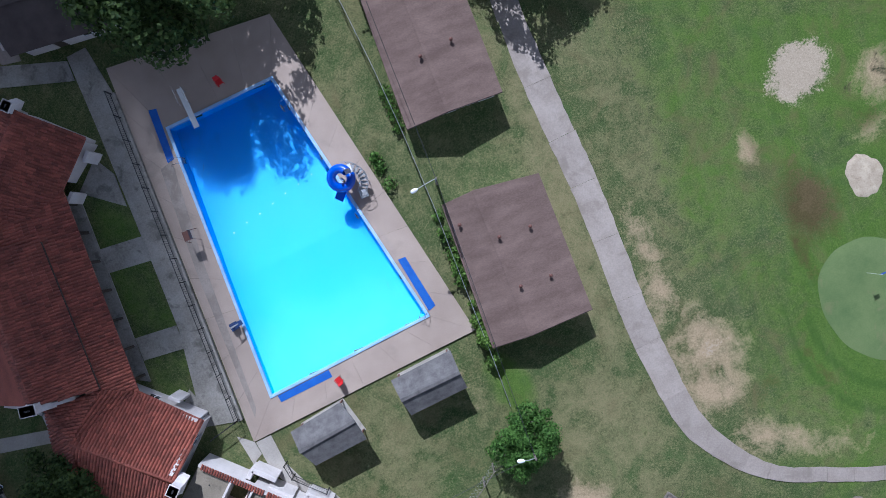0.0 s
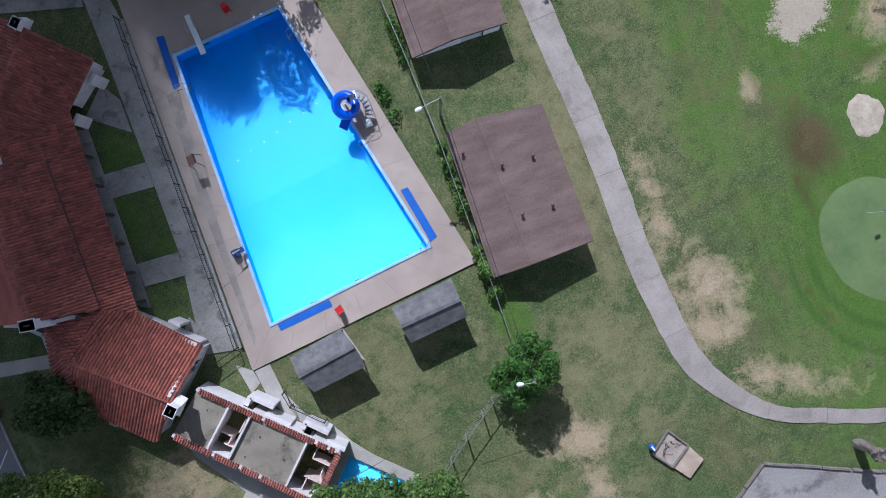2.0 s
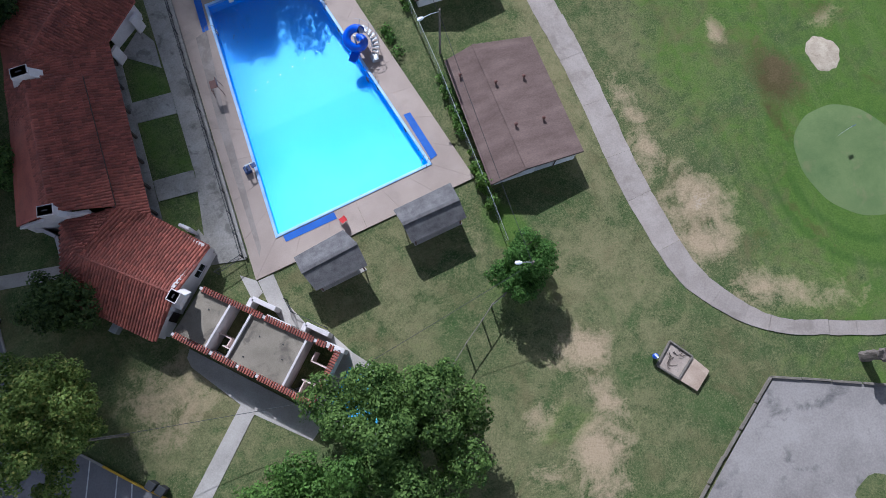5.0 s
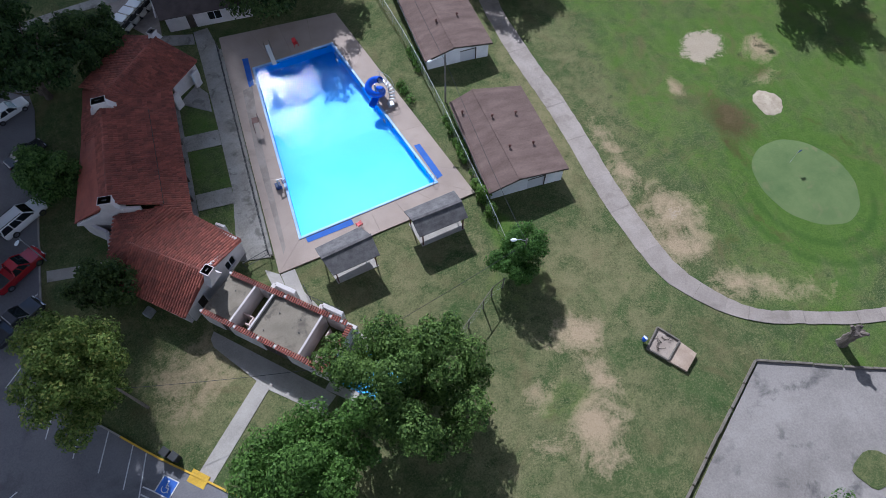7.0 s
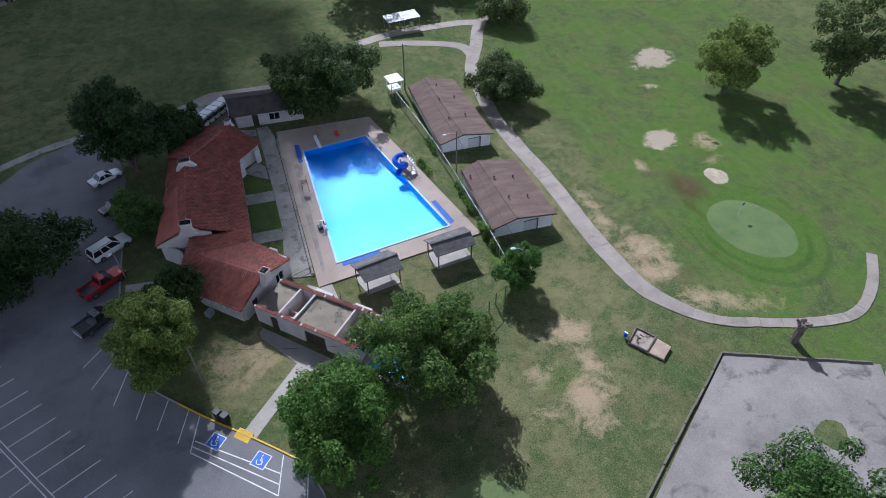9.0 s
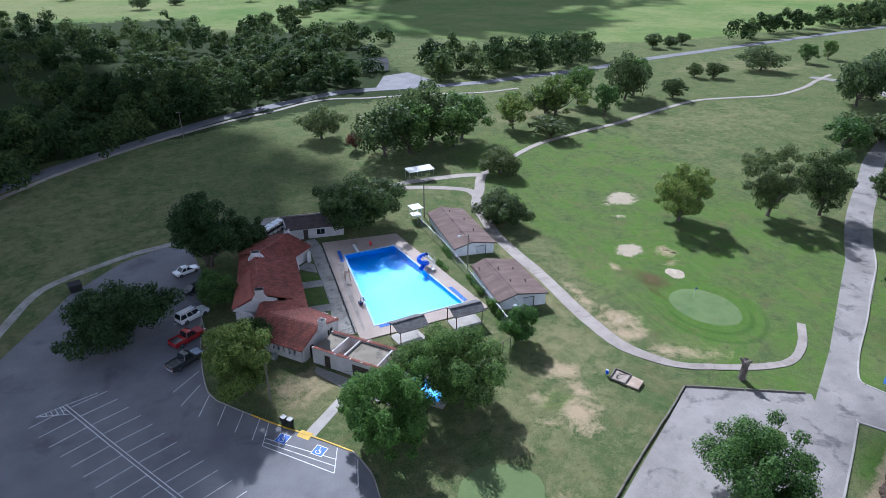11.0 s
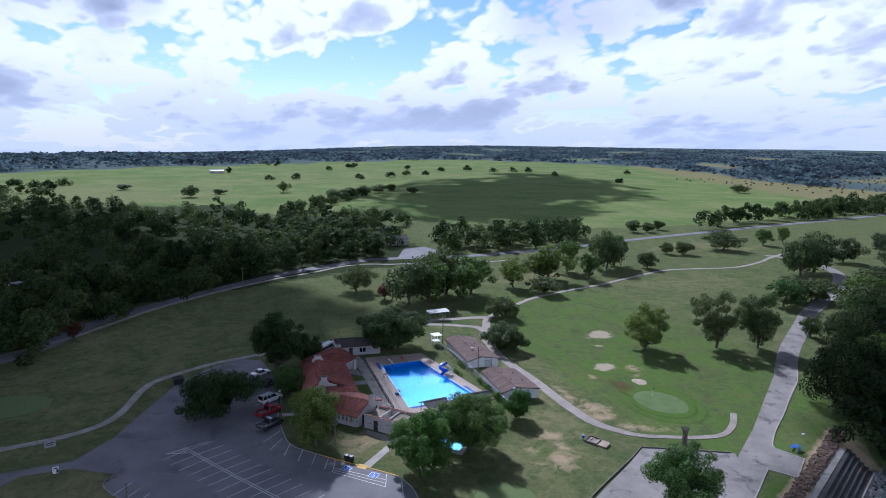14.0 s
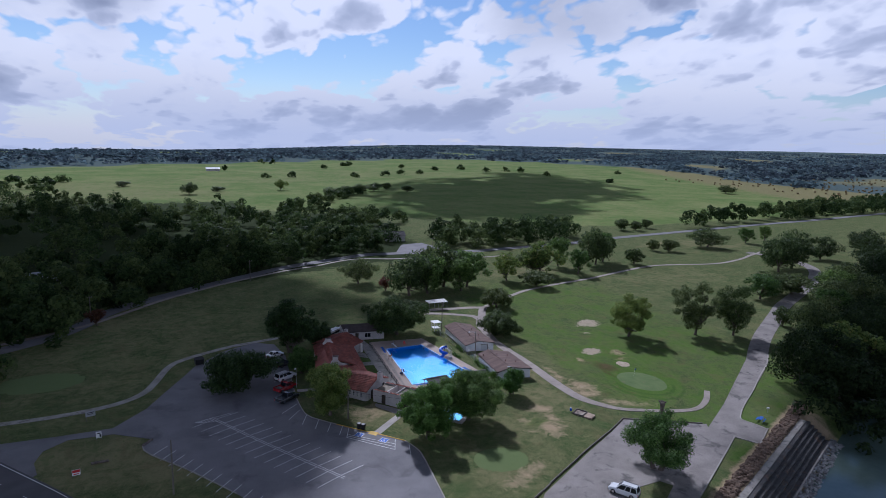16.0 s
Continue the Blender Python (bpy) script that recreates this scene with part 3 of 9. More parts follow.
def lathe(bm, profile, seg=16, m=None):
    rings = []
    for r, z in profile:
        rings.append([bm.verts.new((m or Matrix()) @ Vector((r * math.cos(2 * math.pi * i / seg), r * math.sin(2 * math.pi * i / seg), z))) for i in range(seg)])
    for a, b in zip(rings, rings[1:]):
        for i in range(seg):
            j = (i + 1) % seg
            bm.faces.new((a[i], a[j], b[j], b[i]))
    bm.faces.new(rings[0][::-1])
    bm.faces.new(rings[-1])


def smooth_line(pts, step=1.5):
    """A rounded line through plan points (Catmull-Rom), evenly spaced."""
    P = [Vector(p).to_2d() for p in pts]
    P = [2 * P[0] - P[1]] + P + [2 * P[-1] - P[-2]]
    out = []
    for i in range(1, len(P) - 2):
        a, b, c, d = P[i - 1:i + 3]
        n = max(2, int((c - b).length / step))
        for k in range(n):
            t = k / n
            out.append(0.5 * (2 * b + (c - a) * t + (2 * a - 5 * b + 4 * c - d) * t * t + (3 * b - a - 3 * c + d) * t ** 3))
    out.append(P[-2])
    return out


def offset_line(line, d):
    out = []
    for i, p in enumerate(line):
        t = (line[min(i + 1, len(line) - 1)] - line[max(i - 1, 0)]).normalized()
        out.append(p + Vector((-t.y, t.x)) * d)
    return out


def S(a, b, x):
    t = np.clip((x - a) / (b - a), 0, 1)
    return t * t * (3 - 2 * t)


# ---- the ground ----
BANK0, BANKU = (57.4, -44.0), (-0.876, -0.483)  # top of the river terraces and the way they run
BANKN = (0.483, -0.876)


def river_side(x, y):
    return (x - BANK0[0]) * BANKN[0] + (y - BANK0[1]) * BANKN[1]


def gz(x, y):
    """Height of the ground."""
    x, y = np.asarray(x, float), np.asarray(y, float)
    z = -0.14 - 0.20 * S(-11, -22, y) - 0.60 * S(2, 16, x) - 0.35 * S(-24, -40, y) * S(-8, 20, x) - 0.30 * S(-34, -50, x)
    s = river_side(x, y)
    u = (x - BANK0[0]) * BANKU[0] + (y - BANK0[1]) * BANKU[1]
    k = S(-2, 2, u)
    cut = np.interp(s, [-0.7, 0.4, 4.6, 5.2, 7.5, 9.5], [0, -3.6, -3.6, -3.2, -4.2, -5.0])
    z = z - 0.35 * S(-8, -2, s) - (1 - k) * 5.0 * S(0.5, 9, s) + k * cut + 4.0 * S(70, 95, s)
    r = np.hypot(x - 100, y - 250)
    z = z + 5.0 * S(500, 1100, y) * S(1700, 1100, r) + 9 * S(2600, 4600, r) * S(0.2, 0.9, np.sin(x * 0.0021 + 2.4) * np.cos(y * 0.0011)) - 0.034 * np.maximum(r - 1500, 0) * S(0.42, -0.25, np.arctan2(x + 55, y + 135)) * (y > 0)
    return z


def gzf(x, y):
    return float(gz(x, y))


def blob(X, Y, cx, cy, rx, ry=None, turn=0.0, soft=0.5):
    """1 inside an ellipse, 0 outside, with a soft rim."""
    ry = ry or rx
    c, s = math.cos(radians(turn)), math.sin(radians(turn))
    u, v = (X - cx) * c + (Y - cy) * s, -(X - cx) * s + (Y - cy) * c
    return 1 - S(1 - soft, 1 + soft, np.sqrt((u / rx) ** 2 + (v / ry) ** 2))


POOL = [(-17.85, -7.44), (-2.22, -5.56), (-7.65, 18.6), (-17.8, 17.7)]
KIDDIE = [(-15.2, -20.2), (-11.0, -24.2), (-13.9, -27.3), (-18.2, -23.3)]


def axis(lo, hi, step, far):
    a = list(np.arange(lo, hi + 0.01, step))
    d, x = step, a[-1]
    while x < far:
        d *= 1.10
        x += d
        a.append(x)
    d, x = step, a[0]
    while x > -far:
        d *= 1.10
        x -= d
        a.insert(0, x)
    return np.array(a)


FAR_A = [-0.6, -0.25, 0.05, 0.35, 0.6, 0.85, 1.2]
FAR_D = [900, 1000, 1150, 1500, 1350, 950, 760]


def far_field(ang, dist):
    """1 on the open fields that break up the far woodland."""
    f = np.sin(dist * 0.0052 + 9.0 * ang + 1.2 * np.sin(ang * 17)) + 0.7 * np.sin(ang * 31 - dist * 0.0016)
    return S(0.95, 1.1, f) * S(-40, 260, dist - np.interp(ang, FAR_A, FAR_D))


def me_soil(me, n):
    v = np.zeros(n, np.float32)
    me.attributes["soil"].data.foreach_get("value", v)
    return v


def build_ground():
    xs, ys = axis(-75, 62, 0.55, 4850), axis(-66, 62, 0.55, 4850)
    X, Y = np.meshgrid(xs, ys)
    Z = gz(X, Y)
    near = np.hypot(X, Y) < 300
    Z = Z + np.where(near, 0.02 * np.sin(X * 0.31 + 1.3) * np.sin(Y * 0.27), 0.0)
    nx, ny = len(xs), len(ys)
    # open the sheet under the pools
    cx, cy = (xs[:-1] + xs[1:]) / 2, (ys[:-1] + ys[1:]) / 2
    CX, CY = np.meshgrid(cx, cy)

    def inside(poly, grow):
        ok = np.ones_like(CX, bool)
        for (ax, ay), (bx, by) in zip(poly, poly[1:] + poly[:1]):
            n = math.hypot(bx - ax, by - ay)
            d = ((bx - ax) * (CY - ay) - (by - ay) * (CX - ax)) / n
            ok &= d > -grow
        return ok
    hole = inside(POOL, -0.1) | inside(KIDDIE[::-1], -0.1)
    idx = np.arange(nx * ny).reshape(ny, nx)
    q = np.stack([idx[:-1, :-1], idx[:-1, 1:], idx[1:, 1:], idx[1:, :-1]], -1)[~hole]
    V = np.stack([X, Y, Z], -1).reshape(-1, 3)
    me = bpy.data.meshes.new("ground")
    me.from_pydata(V.tolist(), [], q.reshape(-1, 4).tolist())
    me.materials.append(TURF)
    me.shade_smooth()

    def put(name, val):
        a = me.attributes.new(name, "FLOAT", "POINT")
        a.data.foreach_set("value", np.clip(val, 0, 1).astype(np.float32).ravel())

    def most(rows, soft=0.5):
        v = np.zeros_like(X)
        for r in rows:
            v = np.maximum(v, blob(X, Y, r[0], r[1], r[2] * (0.8 + soft * 0.4), r[3] * (0.8 + soft * 0.4), r[4], soft=soft) * (r[5] if len(r) > 5 else 1.0))
        return v
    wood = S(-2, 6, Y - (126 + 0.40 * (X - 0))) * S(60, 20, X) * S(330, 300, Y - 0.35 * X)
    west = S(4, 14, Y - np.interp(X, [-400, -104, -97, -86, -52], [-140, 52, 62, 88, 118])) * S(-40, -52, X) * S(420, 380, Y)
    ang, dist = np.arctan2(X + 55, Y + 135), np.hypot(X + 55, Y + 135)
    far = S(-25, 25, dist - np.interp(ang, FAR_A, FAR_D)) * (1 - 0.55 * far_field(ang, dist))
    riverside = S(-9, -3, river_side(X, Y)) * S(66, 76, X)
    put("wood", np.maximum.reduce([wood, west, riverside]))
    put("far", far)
    put("pasture", S(-15, 15, Y - np.interp(X, [-400, -235, -143, -98, -47, 47, 120, 200, 420, 900], [560, 480, 430, 350, 340, 300, 235, 215, 245, 330])))
    put("hay", S(-90, 120, X - 500 - 0.35 * (Y - 400)) * S(300, 400, Y + 0.05 * X))
    put("sand", most([(35.3, 3.2, 2.9, 2.4, 30, 0.78), (48.6, 26.5, 4.6, 3.4, 20, 0.74), (44.0, 24.5, 3.0, 1.6, 10, 0.5),
                      (42.3, 17.6, 2.2, 1.3, 0, 0.55), (20.5, -16.8, 1.6, 1.2, 0, 0.45), (93, 58, 4.0, 2.6, 0, 0.5), (72, 99, 6, 3, 0, 0.5)], 0.9))
    put("soil", most([(4.6, -26.1, 2.2, 1.6, 0, 1.0), (4.9, -30.2, 1.1, 2.0, 15, 0.7), (2.7, -34.4, 2.1, 1.8, 0, 0.95), (2.3, -37.2, 1.9, 1.5, 0, 0.8),
                      (-2.4, -34.6, 1.8, 1.2, 0, 0.6), (-1.1, -30.3, 2.0, 1.2, 30, 0.6), (-9.5, -48.5, 4.5, 1.6, 35, 0.8), (20.3, -17.0, 2.4, 3.4, 20, 0.75),
                      (19.4, -20.8, 2.6, 1.8, 0, 0.85), (17.4, -5.6, 1.2, 3.0, 10, 0.7), (17.4, -11.4, 1.4, 2.4, 0, 0.7), (22.7, -26.7, 3.6, 1.6, -25, 0.75),
                      (33.0, -7.7, 1.6, 2.4, 20, 0.6), (29.0, -2.0, 0.8, 1.6, 0, 0.75), (39.6, -3.8, 2.0, 0.9, 10, 0.6), (41.5, 0.7, 1.4, 2.0, 0, 0.6),
                      (-30.5, -17.5, 4.0, 3.6, 20, 0.55), (17.2, -19.5, 1.2, 4.6, 8, 0.62), (25.5, -28.2, 4.2, 1.3, -22, 0.6), (-1.6, -11.6, 2.6, 3.6, 10, 0.42)], 1.0))
    soil = np.maximum(me_soil(me, len(V)), (0.95 * S(-5.4, -3.6, river_side(X, Y)) * S(12, 8, river_side(X, Y)) * S(66, 58, X) * S(4, 12, X)).ravel())
    me.attributes["soil"].data.foreach_set("value", np.clip(soil, 0, 1).astype(np.float32))
    put("lush", np.maximum(most([(35.6, -19.0, 9.5, 10.5, 0, 1.0), (38.0, -2.0, 12, 16, 0, 0.7), (2.2, -13.5, 2.0, 3.5, 20, 0.75), (0.4, -31.5, 2.6, 2.0, 0, 0.5), (1.0, -20, 4, 3, 0, 0.45), (44, -42, 8, 5, 30, 0.6), (34, -53, 6, 4, 30, 0.8), (-25.2, 5, 2.4, 13, 0, 0.6)]),
                           0.58 * S(17, 25, X) * S(95, 70, X) * S(-60, -40, Y) * S(110, 60, Y)))
    put("green", np.maximum.reduce([0.72 * blob(X, Y, -12.1, -43.0, 5.0, 4.2, 0, 0.06), 0.8 * blob(X, Y, -96, 17, 9, 6, 0, 0.1)]))
    ring = np.sqrt(((X - 35.6) / 5.4) ** 2 + ((Y + 18.2) / 6.6) ** 2)
    around = S(0.14, 0.03, np.abs(ring - 1.42)) * (0.5 + 0.5 * np.sin(2 * np.arctan2(Y + 18.2, X - 35.6) + 0.6))
    turn_ = np.arctan2(Y + 18.2, X - 35.6)
    put("mow", (0.5 + 0.5 * np.sin(ring * 17.0)) * S(1.02, 1.10, ring) * S(2.1, 1.5, ring) * (0.45 + 0.55 * S(0.3, -0.6, np.sin(turn_ + 0.4))) * 0.95)
    put("dirt", np.maximum(most([(32.4, -8.0, 2.2, 2.8, 20, 1.0), (30.6, -13.0, 0.5, 3.6, 15, 0.6), (29.4, -2.5, 0.5, 2.4, 0, 0.5), (23.6, -22.4, 2.0, 1.2, 10, 0.55), (39.5, -3.0, 1.6, 0.8, 10, 0.55)], 1.0), 0.5 * around))
    dry = most([(7, -22, 7, 9, 0, 0.62), (-9, -13.5, 9, 4.5, 0, 0.6), (-10, -19, 6, 3, 0, 0.45), (12, 0, 1.8, 18, 0, 0.75), (11, 18, 2, 10, 0, 0.6),
                (-4, -33, 9, 6, 0, 0.5), (-27, -20, 8, 5, 40, 0.6), (20, 6, 4, 14, 0, 0.45), (26, -4, 5, 8, 0, 0.35), (28, -28, 9, 4, -20, 0.55),
                (-12, -47, 8, 5, 0, 0.55), (-86, 12, 9, 4, 20, 0.6), (-85, 60, 12, 7, 40, 0.7), (-111, 64, 9, 7, 0, 0.6), (185, 150, 30, 8, 10, 0.7),
                (205, 135, 22, 6, 10, 0.7), (62, 100, 20, 10, 10, 0.6), (120, 75, 30, 14, 10, 0.45), (70, 60, 30, 20, 0, 0.35), (-78, -22, 12, 8, 0, 0.7),
                (50, -40, 6, 5, 30, 0.5), (16, -45, 1, 1, 0, 0.4), (-60, 90, 30, 10, 35, 0.35), (-82, 45, 42, 50, 30, 0.42), (-150, 480, 110, 60, 0, 0.62), (-40, 640, 150, 50, 0, 0.5), (160, 760, 240, 70, 0, 0.45), (-230, 560, 120, 60, 0, 0.6), (300, 300, 120, 40, 15, 0.3), (-66, -26, 12, 9, 0, 0.75), (-76, -24, 12, 9, 0, 0.7)], 0.7)
    put("dry", np.maximum(dry, 0.22 - 0.10 * S(60, 130, np.hypot(X - 35, Y + 5))))
    return tagged(new("ground", me), "wide turf ground of mown grass, dry patches and far pasture", "ground", kind="structure")


build_ground()


def turf_disc(name, at, rx, ry, turn, lift, material, label, category, rough=0.03, seed=1):
    """A close-cut or filled patch lying in the turf, with a slightly uneven rounded outline."""
    r = random.Random(seed)
    ph = [r.uniform(0, 6.28) for _ in range(4)]
    c, s = math.cos(radians(turn)), math.sin(radians(turn))
    bm = bmesh.new()
    n, rings = 72, 6
    mid = bm.verts.new((*at, gzf(*at) + lift + 0.03))
    prev = None
    for k in range(1, rings + 1):
        q = k / rings
        row = []
        for i in range(n):
            a = 2 * math.pi * i / n
            w = 1 + rough * (math.sin(3 * a + ph[0]) + 0.7 * math.sin(5 * a + ph[1]) + 0.5 * math.sin(11 * a + ph[2]))
            x, y = rx * q * w * math.cos(a), ry * q * w * math.sin(a)
            px, py = at[0] + x * c - y * s, at[1] + x * s + y * c
            row.append(bm.verts.new((px, py, gzf(px, py) + (lift + 0.03 * (1 - q) if k < rings else -0.12))))
        for i in range(n):
            j = (i + 1) % n
            if prev:
                bm.faces.new((prev[i], row[i], row[j], prev[j]))
            else:
                bm.faces.new((mid, row[i], row[j]))
        prev = row
    bmesh.ops.recalc_face_normals(bm, faces=list(bm.faces))
    return tagged(part(name, bm, material, smooth=True), label, category, kind="structure")


turf_disc("putting_green", (35.6, -18.2), 5.5, 6.7, 20, 0.05, GREENM, "smooth pale close-mown putting green with a worn edge", "golf green", 0.012, 3)
turf_disc("sand_bunker", (37.8, -7.4), 1.8, 2.15, 0, 0.045, SANDM, "small oval bunker of pale sand", "bunker", 0.05, 4)


# ---- paving ----
def slab_sheet(name, poly, top, material, label, category, kind="structure", thick=0.25, lift=0.03):
    bm = bmesh.new()
    f = top if callable(top) else (lambda x, y: gzf(x, y) + lift)
    face = prism(bm, poly, lambda x, y: f(x, y) - thick, f)
    bmesh.ops.triangulate(bm, faces=[face])
    return tagged(part(name, bm, material), label, category, kind=kind)


def grid_sheet(name, poly, lift, material, label, category, step=2.0):
    """A paved sheet that follows the ground."""
    bm = bmesh.new()
    face = prism(bm, poly, -9.0, -8.0)
    bmesh.ops.delete(bm, geom=[f for f in bm.faces if f is not face], context="FACES")
    bmesh.ops.triangulate(bm, faces=list(bm.faces))
    xs, ys = [p[0] for p in poly], [p[1] for p in poly]
    for lo, hi, n in ((min(xs), max(xs), (1, 0, 0)), (min(ys), max(ys), (0, 1, 0))):
        t = lo + step
        while t < hi:
            bmesh.ops.bisect_plane(bm, geom=list(bm.verts) + list(bm.edges) + list(bm.faces), plane_co=(t * n[0], t * n[1], 0), plane_no=n)
            t += step
    bmesh.ops.triangulate(bm, faces=list(bm.faces))
    for v in bm.verts:
        v.co.z = gzf(v.co.x, v.co.y) + lift
    ext = bmesh.ops.extrude_face_region(bm, geom=list(bm.faces))
    low = set(v for v in bm.verts) - set(g for g in ext["geom"] if isinstance(g, bmesh.types.BMVert))
    for v in low:
        v.co.z -= 0.3
    bmesh.ops.recalc_face_normals(bm, faces=list(bm.faces))
    return tagged(part(name, bm, material), label, category, kind="structure")


def ribbon(name, centre, width, lift, material, label, category, step=1.5, kind="structure"):
    line = smooth_line(centre, step)
    w = width if isinstance(width, (list, tuple)) else (width, width)
    V, F = [], []
    n = len(line)
    for i, p in enumerate(line):
        t = (line[min(i + 1, n - 1)] - line[max(i - 1, 0)]).normalized()
        s = Vector((-t.y, t.x)) * (w[0] + (w[1] - w[0]) * i / (n - 1)) / 2
        for a in (p + s, p - s):
            V.append((a.x, a.y, gzf(a.x, a.y) + lift))
            V.append((a.x, a.y, gzf(a.x, a.y) + lift - 0.25))
    for i in range(n - 1):
        a, b = 4 * i, 4 * i + 4
        F += [(a, a + 2, b + 2, b), (a, b, b + 1, a + 1), (a + 2, a + 3, b + 3, b + 2)]
    return tagged(soup(name, V, F, material), label, category, kind=kind)


# cart path round the green: concrete slabs with open joints
PATH_MAIN = [(14.5, 27.0), (13.3, 18.0), (13.5, 12.8), (13.85, 7.3), (14.4, 1.6), (14.65, -5.0), (14.8, -12.5), (15.35, -17.6), (15.85, -21.3),
             (16.7, -23.9), (17.9, -25.9), (19.9, -28.3), (22.4, -30.2), (26.0, -31.6), (29.8, -33.0), (33.5, -33.9), (37.0, -34.2), (40.2, -33.0), (43.4, -30.6), (46.6, -27.2)]
PATH_WIDTH = [(0.0, 2.5), (0.45, 2.5), (0.58, 2.3), (0.68, 1.35), (1.0, 1.25)]


def build_path_slabs():
    root = thing("path", "pale concrete cart path of cast slabs curving round the green", "path", kind="structure")
    line = smooth_line(PATH_MAIN, 0.35)
    cum = [0.0]
    for a, b in zip(line, line[1:]):
        cum.append(cum[-1] + (b - a).length)
    total = cum[-1]
    rng = random.Random(4)

    def at(s):
        i = max(0, min(len(line) - 2, int(np.searchsorted(cum, s)) - 1))
        k = (s - cum[i]) / max(1e-6, cum[i + 1] - cum[i])
        p = line[i].lerp(line[i + 1], k)
        t = (line[min(i + 3, len(line) - 1)] - line[max(i - 2, 0)]).normalized()
        return p, Vector((-t.y, t.x))
    s = 0.0
    while s < total - 0.4:
        e = min(total, s + (5.2 if s / total < 0.55 else 2.6) * rng.uniform(0.85, 1.2))
        n = max(2, int((e - s) / 0.7))
        tilt = rng.uniform(-0.012, 0.012)
        bm = bmesh.new()
        rows = []
        for k in range(n + 1):
            u = s + 0.012 + (e - s - 0.024) * k / n
            p, q = at(u)
            w = float(np.interp(u / total, [a for a, _ in PATH_WIDTH], [b for _, b in PATH_WIDTH])) / 2
            z = gzf(p.x, p.y) + 0.06 + tilt
            l, r = p + q * (w + rng.uniform(-0.05, 0.05)), p - q * (w + rng.uniform(-0.05, 0.05))
            rows.append([bm.verts.new((l.x, l.y, z)), bm.verts.new((r.x, r.y, z)), bm.verts.new((r.x, r.y, z - 0.2)), bm.verts.new((l.x, l.y, z - 0.2))])
        for a, b in zip(rows, rows[1:]):
            for i in range(4):
                j = (i + 1) % 4
                bm.faces.new((a[i], b[i], b[j], a[j]))
        bm.faces.new(rows[0])
        bm.faces.new(rows[-1][::-1])
        bmesh.ops.recalc_face_normals(bm, faces=list(bm.faces))
        part("slab", bm, PATHC, root)
        s = e


build_path_slabs()
ribbon("path_fairway", [(24.3, 51.5), (36, 60.5), (49, 69.5), (66, 76), (84.5, 81.8), (105, 90.3), (126, 97.6), (141, 97.2), (161, 95.2), (181, 101.5), (195, 109), (212, 117)], 1.7, 0.10, PATHC,
       "narrow pale cart path crossing the far fairway", "path", 3)
ribbon("path_fork", [(14.5, 26.8), (15.0, 32.0), (17.2, 37.5), (19.6, 42.0), (22.0, 47.5), (24.3, 51.6)], 2.4, 0.045, PATHC, "concrete cart path beside the round shrub", "path", 1)
ribbon("path_loop", [(17.6, 39.0), (17.0, 42.4), (14.0, 44.6), (9.0, 46.2), (2.0, 47.5)], 2.2, 0.05, PATHC, "concrete cart path looping round a small grass island", "path", 1)
ribbon("path_upper", [(23.8, 51.3), (19.5, 52.4), (13, 52.4), (6, 51.3), (-2, 49)], 2.4, 0.04, PATHC, "concrete cart path leading to the cart shelter", "path", 1)
ribbon("path_west", [(-98, -3.4), (-88.6, -2.6), (-79.1, 0.2), (-74.1, 4.8), (-72.1, 11.2), (-70.2, 19.6), (-67, 24.4), (-57.2, 30.8), (-51.4, 33), (-44, 35), (-36, 36), (-29, 36.5)], 1.6, 0.08, OLDC,
       "narrow concrete cart path beside the parking lot", "path", 2)
ribbon("path_north", [(-125, 40), (-98, 58), (-85.8, 73), (-74.8, 88), (-54.7, 107.5), (-35, 121), (-20, 129), (-3.7, 139), (18, 139.5), (39, 138.2), (57, 134.5), (74, 136.5)], 1.6, 0.12, PATHC,
       "narrow cart path along the far edge of the fairway", "path", 3)
ribbon("road_north", [(-170, 5), (-126, 32), (-106, 47), (-97.5, 58), (-87, 80), (-53, 113), (-34.5, 127.5), (-19, 136.5), (3.4, 148.5), (18, 152.5), (57, 150.5), (83, 154.5), (118, 160.5), (154, 172), (213, 185.5), (289, 202.5), (371, 219), (440, 235), (560, 262)], 5.4, 0.10, ASPH,
       "grey country road along the edge of the trees", "road", 4)
slab_sheet("road_spur", [(20, 151), (33, 149), (47, 163), (42, 180), (30, 176)], None, ASPH, "pale paved turnout beside the country road", "road")
ribbon("road_river", [(72.6, -15.8), (80.5, -8.6), (91.5, 0.6), (106, 11.2), (116, 18.4), (128, 27), (150, 40), (176, 56), (198, 76), (206, 100), (200, 116)], 5.0, 0.08, ROAD,
       "pale grey park road running on beside the river bank", "road", 2)
grid_sheet("road_bank", [(74.3, -17.8), (70.9, -13.9), (67.1, -16.8), (45.3, -33.8), (34.4, -41.5), (24.6, -49.6), (21.4, -52.7), (11.6, -58.4), (3, -65.5), (10, -65.5), (14.9, -61.5), (24.1, -55.1), (35.9, -46.8), (38.9, -50.0),
                          (45.2, -45.5), (43.2, -41.5), (43.6, -40.25), (48.7, -36.0), (57.5, -29.9)], 0.088, ROAD, "pale grey park road with a pull-in beside the river bank", "road", 3)
grid_sheet("parking_east", [(19.5, -34.0), (34.6, -40.6), (33.4, -42.6), (25.0, -49.5), (21.6, -52.9), (12.5, -58.2), (11.0, -56.2), (5.8, -57.4), (3.6, -60.6), (5.0, -64.4), (2.6, -66), (-19, -66), (-9.9, -54.9), (0.6, -47.6)], 0.07, ROAD,
           "pale worn asphalt of the small eastern parking lot", "parking lot", 4)
